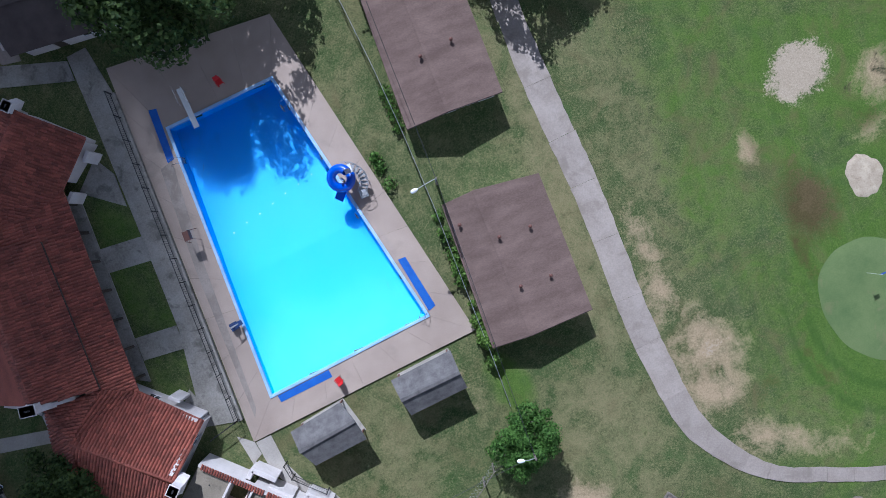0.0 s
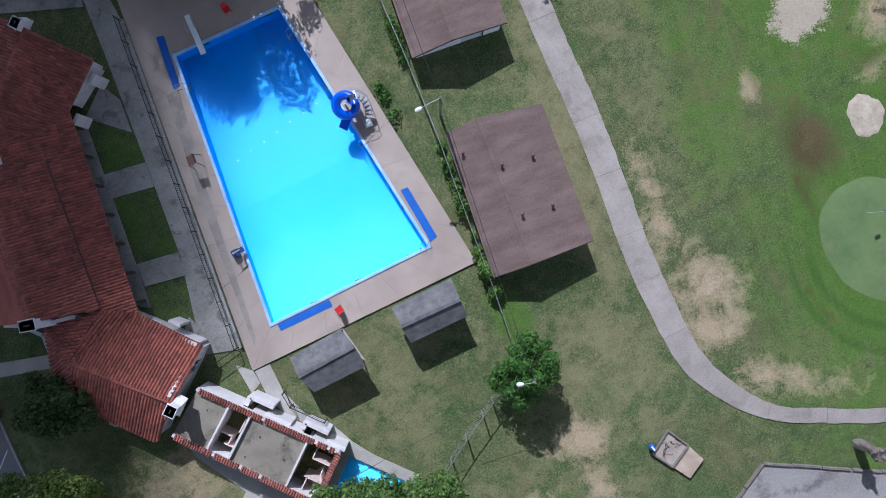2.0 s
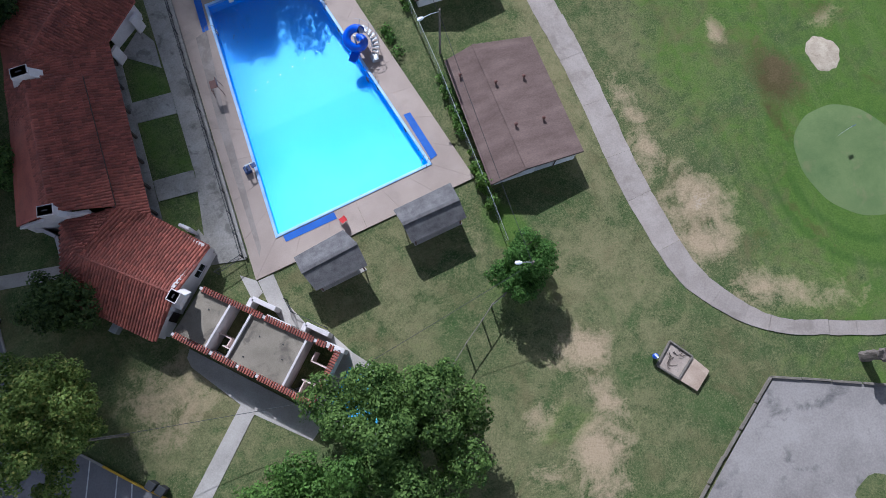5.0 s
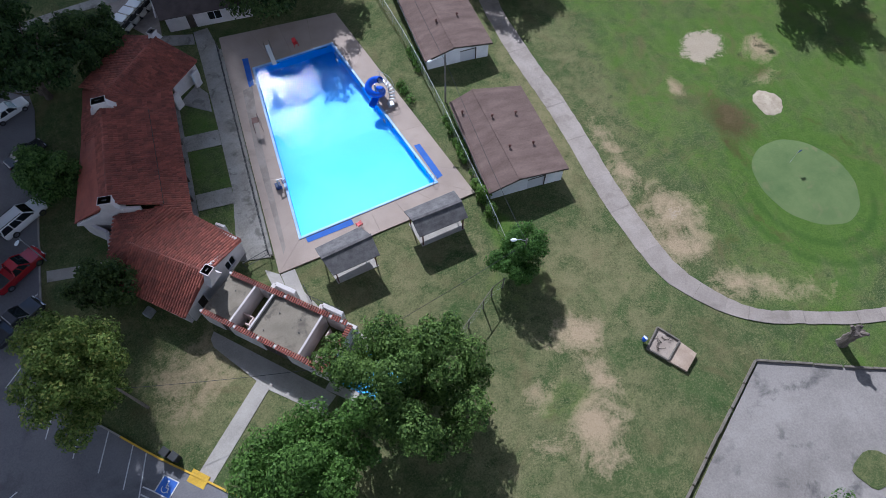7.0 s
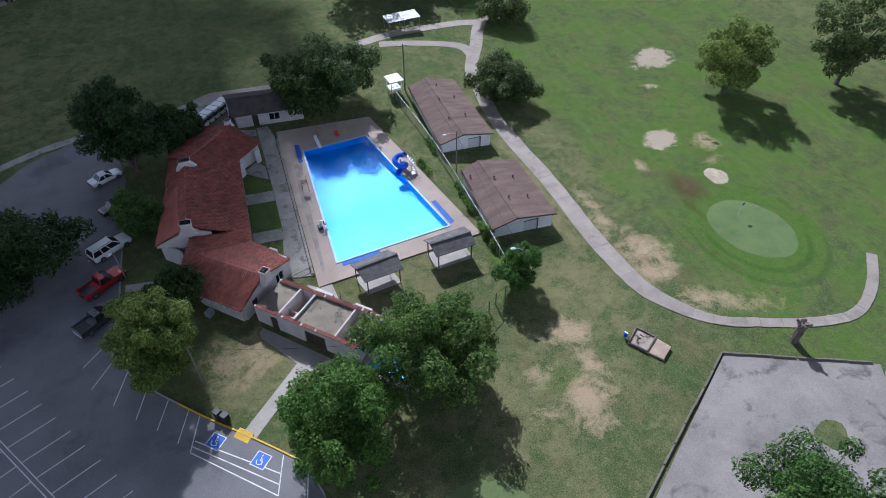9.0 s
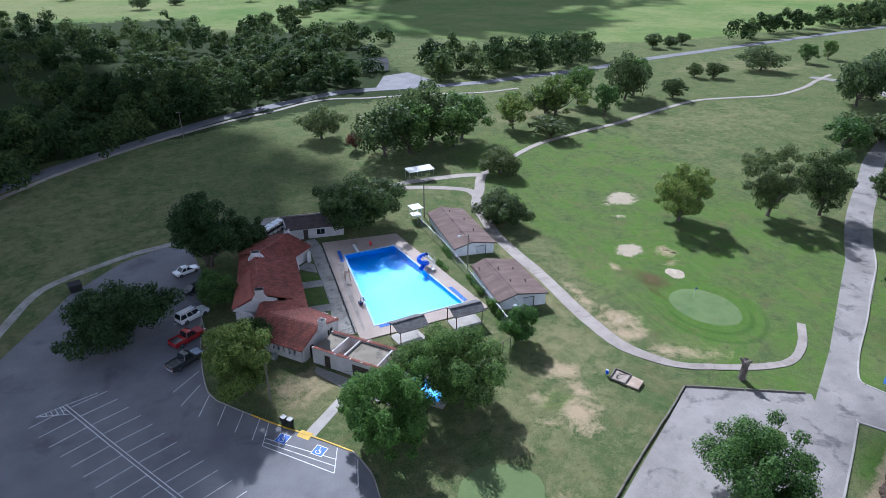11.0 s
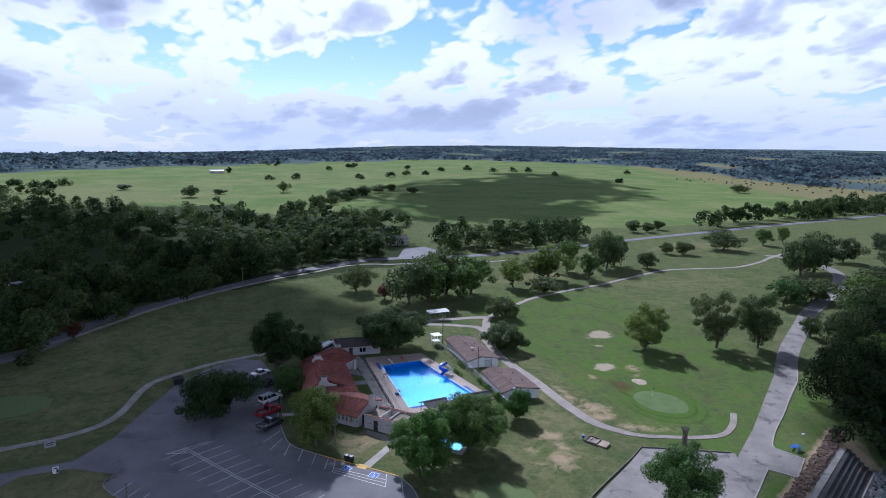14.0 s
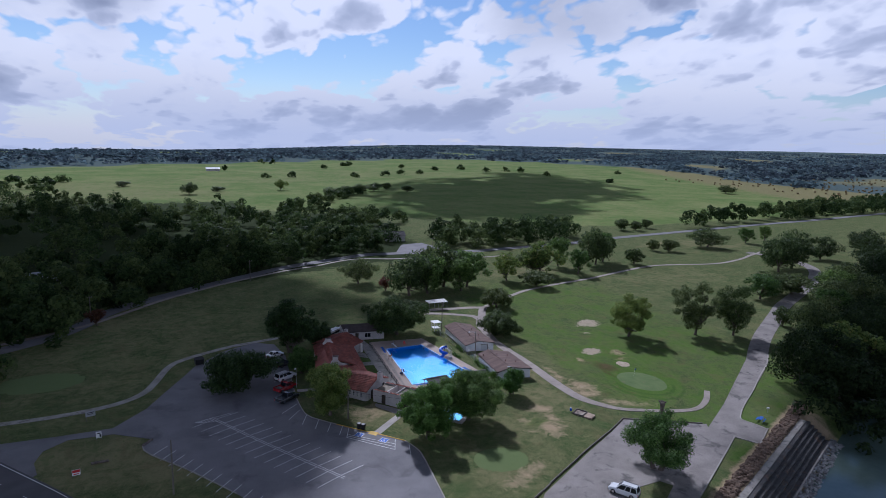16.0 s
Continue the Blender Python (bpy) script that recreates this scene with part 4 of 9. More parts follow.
LOT = [(-43.2, 6.0), (-43.3, -7.4), (-42.3, -15.3), (-40.2, -18.4), (-34.3, -24.3), (-30.0, -28.2), (-26.3, -31.8), (-25.0, -35.5), (-24.9, -40), (-25.5, -52), (-26, -66),
       (-52, -66), (-54.8, -42.0), (-57.5, -37.9), (-63.7, -30.3), (-70.0, -23.4), (-71.6, -19.8), (-70.2, -17.4), (-77.0, -13.6), (-84.4, -13.8), (-87.6, -17.0), (-88.0, -20.9),
       (-86.5, -25.2), (-92, -31), (-104, -24), (-102, -13), (-95.3, -12.2), (-86.6, -11.9), (-77.5, -11.0), (-72.5, -3.5), (-69.0, 6.0), (-66.0, 13.7), (-64.2, 18.9), (-57.2, 28.4), (-50, 33), (-45.0, 30), (-43.0, 20)]
grid_sheet("parking_west", LOT, 0.06, ASPH, "wide worn asphalt parking lot with white stall lines", "parking lot", 5)
ribbon("highway", [(-125, 9), (-104, -13), (-91, -27), (-80.5, -39), (-66, -58), (-58, -70)], 7.5, 0.075, HWY, "dark asphalt highway with white edge lines", "road", 2)


# ---- the pool and its deck ----
def lerp2(a, b, t):
    return (a[0] + (b[0] - a[0]) * t, a[1] + (b[1] - a[1]) * t)


def inset(poly, d):
    """Moves each side of a counter-clockwise polygon inwards by d (outwards if negative)."""
    n, out = len(poly), []
    for i in range(n):
        p, a, b = Vector(poly[i]), Vector(poly[i - 1]), Vector(poly[(i + 1) % n])
        u, v = (p - a).normalized(), (b - p).normalized()
        nu, nv = Vector((-u.y, u.x)), Vector((-v.y, v.x))
        k = d / max(0.2, 1 + nu.dot(nv))
        out.append(tuple(p + (nu + nv) * k))
    return out


def build_pool():
    root = thing("swimming_pool", "large tapered blue-painted outdoor swimming pool full of clear water", "pool")
    inner = inset(POOL, 0.25)
    bm = bmesh.new()
    n, depth = 12, lambda t: 1.0 + 0.8 * float(S(0.35, 0.8, t))
    left, right = (inner[0], inner[3]), (inner[1], inner[2])
    rows = []
    for k in range(n + 1):
        t = k / n
        l, r = lerp2(*left, t), lerp2(*right, t)
        rows.append([bm.verts.new((*l, 0.02)), bm.verts.new((*l, -depth(t))), bm.verts.new((*r, -depth(t))), bm.verts.new((*r, 0.02))])
    for a, b in zip(rows, rows[1:]):
        for i in range(3):
            bm.faces.new((a[i], a[i + 1], b[i + 1], b[i]))
    bm.faces.new(rows[0][::-1])
    bm.faces.new(rows[-1])
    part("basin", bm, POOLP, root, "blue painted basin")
    for i in range(4):
        bm = bmesh.new()
        o, q = inset(POOL, -0.02), inner
        j = (i + 1) % 4
        pts = [o[i], o[j], q[j], q[i]]
        hexa(bm, [(*p, -0.25) for p in pts] + [(*p, 0.075) for p in pts])
        bevel(bm, 0.02)
        part("coping", bm, COPING, root, "pale blue coping")
    bm = bmesh.new()
    vs = [bm.verts.new((*p, -0.10)) for p in inset(POOL, 0.23)]
    bm.faces.new(vs)
    w = part("water", bm, POOLWATER, root, "clear water")
    w.visible_shadow = False
    # lane floats and debris near the steps
    rng = random.Random(2)
    bm = bmesh.new()
    for k in range(7):
        p = lerp2((-15.6, 7.2), (-7.5, 9.6), k / 6)
        lathe(bm, [(0.015, -0.10), (0.05, -0.08), (0.05, -0.05), (0.015, -0.03)], 8, Matrix.Translation((p[0], p[1] + 0.05 * math.sin(k * 2), 0.02)))
    tagged(part("lane_floats", bm, WHITEPL, root, "small white lane floats"), kind="stuff")
    bm = bmesh.new()
    for k in range(26):
        c = rng.choice([(-6.0, 0.2), (-5.4, -1.6), (-16.0, 13.2), (-8.4, 6.0), (-14.5, 8.0)])
        x, y = c[0] + rng.gauss(0, 0.7), c[1] + rng.gauss(0, 0.5)
        a = rng.uniform(0, 3)
        u, v = Vector((math.cos(a), math.sin(a))) * rng.uniform(0.03, 0.12), Vector((-math.sin(a), math.cos(a))) * 0.03
        pts = [Vector((x, y)) + s for s in (u, v, -u, -v)]
        bm.faces.new([bm.verts.new((*p, -0.093)) for p in pts])
    tagged(part("floating_leaves", bm, DARKW, root, "dark floating leaves"), kind="stuff")
    return root


build_pool()
DECK_OUT = [(-20.75, -8.3), (-20.5, -10.65), (1.05, -8.1), (-5.95, 23.6), (-20.75, 24.2)]


def build_deck():
    root = thing("pool_deck", "broad tan concrete pool deck cast in panels with fine joints", "deck", kind="structure")
    o = inset(POOL, -0.02)
    S_, E_, N_, W_ = o

    def strip(a0, a1, b0, b1, n):
        """n panels between the outer side a0-a1 and the pool side b0-b1."""
        for k in range(n):
            g = 0.0025
            p = [lerp2(a0, a1, (k + g) / n), lerp2(a0, a1, (k + 1 - g) / n), lerp2(b0, b1, (k + 1 - g) / n), lerp2(b0, b1, (k + g) / n)]
            bm = bmesh.new()
            prism(bm, p, -0.45, 0.0)
            part("panel", bm, DECK, root)
    SW, SE, NE, NW = (-20.62, -10.55), (1.05, -8.1), (-5.95, 23.6), (-20.75, 24.2)
    strip(SW, SE, S_, E_, 6)
    strip(SE, NE, E_, N_, 9)
    strip(NE, NW, N_, W_, 4)
    strip(NW, SW, W_, S_, 9)
    # lighter resurfaced strip beside the pool and by the steps
    bm = bmesh.new()
    prism(bm, [(-19.55, 14.5), (-18.35, 14.9), (-19.0, 6.0), (-19.35, -7.8), (-19.75, -8.6), (-19.9, 5.0)], -0.1, 0.005)
    part("repair_strip", bm, PATHC, root, "paler repaired strip")
    # low kerb wall on the west side
    bm = bmesh.new()
    box(bm, -20.98, -20.76, -8.3, 22.0, -0.5, 0.22)
    bevel(bm, 0.02)
    part("kerb_wall", bm, OLDC, root, "low stained kerb wall")


build_deck()


def mat_strip(poly):
    t = thing("rubber_mat", "long blue rubber mat lying on the pool deck", "mat", group="mats beside the pool")
    bm = bmesh.new()
    prism(bm, poly, 0.004, 0.03)
    bevel(bm, 0.008)
    part("mat", bm, MAT, t)


mat_strip([(-18.75, 14.8), (-18.12, 14.95), (-17.98, 19.5), (-18.68, 19.6)])
mat_strip([(-3.12, 0.03), (-2.43, 0.05), (-1.45, -4.85), (-2.15, -5.1)])
mat_strip([(-17.1, -8.08), (-12.1, -7.55), (-12.2, -6.87), (-17.2, -7.46)])


def ladder(at, turn):
    t = thing("pool_ladder", "chromed steel ladder over the pool edge", "ladder", (*at, 0.0), turn, "pool ladders")
    for s in (-0.26, 0.26):
        bm = bmesh.new()
        pts = [Vector((s, -0.55, 0.0)), Vector((s, -0.5, 0.55)), Vector((s, -0.3, 0.78)), Vector((s, 0.05, 0.78)), Vector((s, 0.35, 0.5)), Vector((s, 0.42, -0.9))]
        tube(bm, pts, 0.024)
        part("rail", bm, CHROME, t)
    for z in (-0.2, -0.5, -0.8):
        bm = bmesh.new()
        box(bm, -0.26, 0.26, 0.36, 0.46, z, z + 0.03)
        part("rung", bm, CHROME, t)


ladder((-7.45, 15.9), 103)
ladder((-4.75, 4.9), 103)
ladder((-17.9, 14.6), -90)
ladder((-2.75, -5.2), 140)


def diving_board():
    t = thing("diving_board", "white springboard on a steel stand at the deep end", "diving board", (-15.25, 18.9, 0), 184)
    bm = bmesh.new()
    box(bm, -0.25, 0.25, -1.3, 2.3, 0.62, 0.68)
    bevel(bm, 0.015)
    part("board", bm, TRIMW, t, "pale non-slip board")
    for y in (-1.0, 0.1):
        bm = bmesh.new()
        for s in (-0.22, 0.22):
            bar(bm, (s, y, 0), (s, y, 0.62), 0.07)
        bar(bm, (-0.3, y, 0.58), (0.3, y, 0.58), 0.08)
        part("stand", bm, STEEL, t)
    for s in (-0.36, 0.36):
        bm = bmesh.new()
        tube(bm, [Vector((s, -1.2, 0)), Vector((s, -1.2, 1.35)), Vector((s, 0.2, 1.35)), Vector((s, 0.2, 0))], 0.022)
        part("handrail", bm, CHROME, t)


diving_board()


def water_slide():
    """Closed blue spiral chute on a post, with a curved stair up to it."""
    t = thing("water_slide", "blue plastic spiral water slide with a steel stair", "water slide", (-4.2, 7.0, 0))
    bm = bmesh.new()
    n, seg = 40, 12
    rings = []
    for i in range(n + 1):
        u = i / n
        a = radians(20 + 400 * u)
        r = 0.78
        c = Vector((-0.85 + r * math.cos(a), 1.15 + r * math.sin(a), 2.35 - 1.75 * u))
        tan = Vector((-math.sin(a), math.cos(a), -0.45)).normalized()
        side = Vector((math.cos(a), math.sin(a), 0))
        upv = side.cross(tan)
        rad = 0.40
        rings.append([bm.verts.new(c + (side * math.cos(2 * math.pi * k / seg) + upv * math.sin(2 * math.pi * k / seg)) * rad) for k in range(seg)])
    for a, b in zip(rings, rings[1:]):
        for k in range(seg):
            j = (k + 1) % seg
            bm.faces.new((a[k], a[j], b[j], b[k]))
    part("spiral_chute", bm, BLUEPL, t, "blue spiral chute", smooth=True)
    bm = bmesh.new()
    for i in range(9):
        u = i / 8
        c0, c1 = Vector((-0.9 - 0.9 * u, 0.55 - 0.95 * u, 0.75 - 0.35 * u)), None
        w = 0.38
        d = Vector((-0.7, -0.72, 0)).normalized()
        s = Vector((0.72, -0.7, 0)).normalized() * w
        if i:
            hexa(bm, [prev - s - Vector((0, 0, .04)), prev + s - Vector((0, 0, .04)), c0 + s - Vector((0, 0, .04)), c0 - s - Vector((0, 0, .04)), prev - s + Vector((0, 0, .22)), prev + s + Vector((0, 0, .22)), c0 + s + Vector((0, 0, .22)), c0 - s + Vector((0, 0, .22))])
        prev = c0
    part("run_out", bm, BLUEPL, t, "blue run-out trough over the water")
    bm = bmesh.new()
    rod(bm, (-0.85, 1.15, 0), (-0.85, 1.15, 2.2), 0.09, 0.09, 10)
    part("post", bm, STEEL, t)
    bm = bmesh.new()
    box(bm, -0.3, 0.35, 1.25, 2.0, 2.0, 2.08)
    bevel(bm, 0.01)
    part("platform", bm, WHITEPL, t, "white starting platform")
    bm = bmesh.new()
    box(bm, 0.05, 0.75, -0.95, -0.25, 0.02, 0.45)
    bevel(bm, 0.03)
    part("pump_box", bm, STEEL, t, "grey pump box")
    for i in range(10):
        a = radians(-62 + 14.5 * i)
        r = 1.25
        c = Vector((-0.35 + r * math.cos(a), 0.65 + r * math.sin(a), 0.2 + 0.19 * i))
        bm = bmesh.new()
        box(bm, -0.32, 0.32, -0.12, 0.12, -0.02, 0.02, Matrix.Translation(c) @ Matrix.Rotation(a, 4, "Z"))
        part("step", bm, STEEL, t)
    for r in (0.95, 1.58):
        for lift in (0.0, 0.85):
            bm = bmesh.new()
            pts = [Vector((-0.35 + r * math.cos(radians(-70 + 14.5 * i)), 0.65 + r * math.sin(radians(-70 + 14.5 * i)), 0.15 + 0.19 * i + lift)) for i in range(12)]
            tube(bm, pts, 0.022, 5)
            part("handrail", bm, STEEL, t)
    for i in range(0, 11, 2):
        bm = bmesh.new()
        a = radians(-70 + 14.5 * i)
        p = Vector((-0.35 + 1.58 * math.cos(a), 0.65 + 1.58 * math.sin(a), 0))
        rod(bm, p, p + Vector((0, 0, 1.0 + 0.19 * i)), 0.02, 0.02, 5)
        part("baluster", bm, STEEL, t)


water_slide()


def plastic_chair(at, turn):
    t = thing("plastic_chair", "red moulded plastic chair standing on the pool deck", "chair", (*at, 0), turn, "red chairs by the pool")
    bm = bmesh.new()
    box(bm, -0.27, 0.27, -0.25, 0.27, 0.40, 0.44)
    bevel(bm, 0.015)
    part("seat", bm, REDP, t)
    bm = bmesh.new()
    hexa(bm, [(-0.27, 0.24, 0.42), (0.27, 0.24, 0.42), (0.27, 0.29, 0.42), (-0.27, 0.29, 0.42), (-0.22, 0.40, 0.92), (0.22, 0.40, 0.92), (0.22, 0.44, 0.92), (-0.22, 0.44, 0.92)])
    part("backrest", bm, REDP, t)
    for s in (-1, 1):
        bm = bmesh.new()
        tube(bm, [Vector((s * 0.28, -0.22, 0.0)), Vector((s * 0.28, -0.22, 0.64)), Vector((s * 0.27, 0.33, 0.66))], 0.022, 6)
        part("armrest", bm, REDP, t)
        for y in (-0.22, 0.22):
            bm = bmesh.new()
            rod(bm, (s * 0.25, y, 0), (s * 0.23, y, 0.41), 0.022, 0.026, 6)
            part("leg", bm, REDP, t)


plastic_chair((-11.6, -7.95), 200)
plastic_chair((-12.0, 19.6), 15)


def guard_chair(at, turn):
    t = thing("lifeguard_chair", "dark steel lifeguard chair beside the pool", "chair", (*at, 0), turn)
    for s in (-0.4, 0.4):
        for y in (-0.35, 0.35):
            bm = bmesh.new()
            rod(bm, (s * 1.3, y * 1.3, 0), (s, y, 1.5), 0.025, 0.025, 6)
            part("leg", bm, RUSTY, t)
    bm = bmesh.new()
    box(bm, -0.4, 0.4, -0.35, 0.35, 1.5, 1.55)
    part("seat", bm, RUSTY, t)
    bm = bmesh.new()
    box(bm, -0.4, 0.4, 0.31, 0.36, 1.55, 2.1)
    part("backrest", bm, RUSTY, t)
    for z in (0.4, 0.8, 1.2):
        bm = bmesh.new()
        bar(bm, (-0.48, -0.42, z), (0.48, -0.42, z), 0.03)
        part("rung", bm, RUSTY, t)


guard_chair((-18.9, 8.2), -90)


def pool_lift(at):
    t = thing("pool_lift", "blue covered pool lift beside the pool edge", "pool lift", (*at, 0), -80)
    bm = bmesh.new()
    box(bm, -0.35, 0.35, -0.3, 0.3, 0.0, 0.5)
    bevel(bm, 0.06, 2)
    part("base", bm, plain("dark_blue_cover", (0.02, 0.04, 0.12), 0.6), t)
    bm = bmesh.new()
    bar(bm, (0, 0, 0.45), (0, 0.1, 1.3), 0.12)
    bar(bm, (0, 0.1, 1.25), (0, 0.75, 1.15), 0.1)
    part("arm", bm, STEEL, t)
    bm = bmesh.new()
    box(bm, -0.22, 0.22, 0.5, 0.9, 0.55, 0.62)
    box(bm, -0.22, 0.22, 0.5, 0.55, 0.6, 1.1)
    part("seat", bm, plain("navy_seat", (0.02, 0.05, 0.16), 0.5), t)


pool_lift((-18.45, -0.4))


# ---- roofs ----
def tile_slope(V, F, poly, down, width=0.27, course=0.46, height=0.085, spots=None):
    """Barrel tiles over a plane polygon: rounded columns that run down the slope, stepped at each course."""
    P = [Vector(p) for p in poly]
    n = (P[1] - P[0]).cross(P[2] - P[0]).normalized()
    if n.z < 0:
        n = -n
    d = Vector(down)
    d = (d - n * d.dot(n)).normalized()
    s = n.cross(d).normalized()
    o = P[0]
    uv = [((p - o).dot(s), (p - o).dot(d)) for p in P]
    u0, u1 = min(a for a, _ in uv), max(a for a, _ in uv)
    cols = max(1, int((u1 - u0) / width))
    for c in range(cols):
        u = u0 + (c + 0.5) * (u1 - u0) / cols
        hits = []
        for (a, b), (e, f) in zip(uv, uv[1:] + uv[:1]):
            if (a - u) * (e - u) < 0:
                hits.append(b + (f - b) * (u - a) / (e - a))
        if len(hits) < 2:
            continue
        v0, v1 = min(hits), max(hits)
        k = max(1, round((v1 - v0) / course))
        w = (u1 - u0) / cols / 2
        for r in range(k):
            a, b = v0 + (v1 - v0) * r / k, v0 + (v1 - v0) * (r + 1) / k + 0.03
            if spots is not None and len(spots) < 300:
                m = Matrix((s * w, d * (b - a), n)).transposed().to_4x4()
                m.translation = o + s * u + d * a
                spots.append(m)
                continue
            i = len(V)
            for vv, lift in ((a, 0.0), (b, 0.11)):
                for x, h in ((-1, -0.02), (-0.55, 0.75), (0, 1.0), (0.55, 0.75), (1, -0.02)):
                    V.append(tuple(o + s * (u + x * w) + d * vv + n * (h * height + lift + 0.01)))
            for q in range(4):
                F.append((i + q, i + q + 1, i + q + 6, i + q + 5))
            F.append((i + 5, i + 6, i + 7, i + 8, i + 9))


def ridge_caps(V, F, p, q, r=0.14, length=0.45):
    p, q = Vector(p), Vector(q)
    d = (q - p)
    n = max(1, int(d.length / length))
    t = d.normalized()
    s = t.cross(Vector((0, 0, 1))).normalized()
    u = s.cross(t)
    for k in range(n):
        a, b = p + d * (k / n), p + d * ((k + 1.08) / n)
        i = len(V)
        for c, rr in ((a, r * 0.9), (b, r)):
            for j in range(7):
                w = math.pi * j / 6
                V.append(tuple(c + s * math.cos(w) * rr * 1.2 + u * (math.sin(w) * rr - 0.03)))
        for j in range(6):
            F.append((i + j, i + j + 1, i + 8 + j, i + 7 + j))
        F.append(tuple(i + 7 + j for j in range(7)))


def roof_deck(bm, poly, thick=0.12):
    P = [Vector(p) for p in poly]
    lo = [bm.verts.new(p - Vector((0, 0, thick))) for p in P]
    hi = [bm.verts.new(p) for p in P]
    n = len(P)
    bm.faces.new(hi)
    bm.faces.new(lo[::-1])
    for i in range(n):
        j = (i + 1) % n
        bm.faces.new((lo[i], lo[j], hi[j], hi[i]))
    bmesh.ops.recalc_face_normals(bm, faces=list(bm.faces))


def wall_run(bm, a, b, z0, z1, thick, holes=(), z1b=None):
    """A straight wall from a to b with real openings: holes are (start, end, sill, head) along the wall."""
    a, b = Vector(a), Vector(b)
    L = (b - a).length
    d = (b - a) / L
    nrm = Vector((-d.y, d.x)) * thick / 2

    def top(s):
        return z1 if z1b is None else z1 + (z1b - z1) * s / L

    def piece(s0, s1, lo, hi0, hi1):
        if s1 - s0 < 1e-3:
            return
        p, q = a + d * s0, a + d * s1
        pts = [p - nrm, q - nrm, q + nrm, p + nrm]
        hexa(bm, [(*v, lo) for v in pts] + [(*pts[0], hi0), (*pts[1], hi1), (*pts[2], hi1), (*pts[3], hi0)])
    s = 0.0
    for h0, h1, sill, head in sorted(holes):
        piece(s, h0, z0, top(s), top(h0))
        if sill > z0:
            piece(h0, h1, z0, sill, sill)
        piece(h0, h1, head, top(h0), top(h1))
        s = h1
    piece(s, L, z0, top(s), top(L))


def window_in(root, a, b, s0, s1, sill, head, frame=WHITEPL, name="window"):
    """A framed dark pane set back in a wall opening."""
    a, b = Vector(a), Vector(b)
    d = (b - a).normalized()
    up = Vector((0, 0, 1))
    p, q = a + d * s0, a + d * s1
    win = thing(name, "", "")
    win.parent = root
    bm = bmesh.new()
    w = 0.06
    P0, P1 = Vector((*p, sill)), Vector((*q, sill))
    Q0, Q1 = Vector((*p, head)), Vector((*q, head))
    side = Vector((d.y, -d.x, 0))
    for x, y in ((P0, P1), (Q0, Q1)):
        bar(bm, x, y, 0.08, w)
    for x, y in ((P0, Q0), (P1, Q1), ((P0 + P1) / 2, (Q0 + Q1) / 2)):
        bar(bm, x, y, w, 0.08, up=tuple(side))
    part("frame", bm, frame, win)
    bm = bmesh.new()
    bm.faces.new([bm.verts.new(v) for v in (P0, P1, Q1, Q0)])
    part("pane", bm, GLASSD, win)


def door_in(root, a, b, s0, s1, z0, head, material, name="door"):
    a, b = Vector(a), Vector(b)
    d = (b - a).normalized()
    p, q = a + d * s0, a + d * s1
    n = Vector((-d.y, d.x)) * 0.03
    bm = bmesh.new()
    pts = [p - n, q - n, q + n, p + n]
    hexa(bm, [(*v, z0 + 0.02) for v in pts] + [(*v, head - 0.02) for v in pts])
    bevel(bm, 0.008)
    leaf = part(name, bm, material, root)
    bm = bmesh.new()
    k = a + d * (s1 - 0.12)
    c, o = Vector((*k, z0 + 1.0)), Vector((-d.y, d.x, 0)) * 0.07
    bar(bm, c - o, c + o, 0.04, 0.12)
    part("handle", bm, STEEL, leaf)


# ---- the clubhouse ----
G0 = -0.35  # ground at the clubhouse front


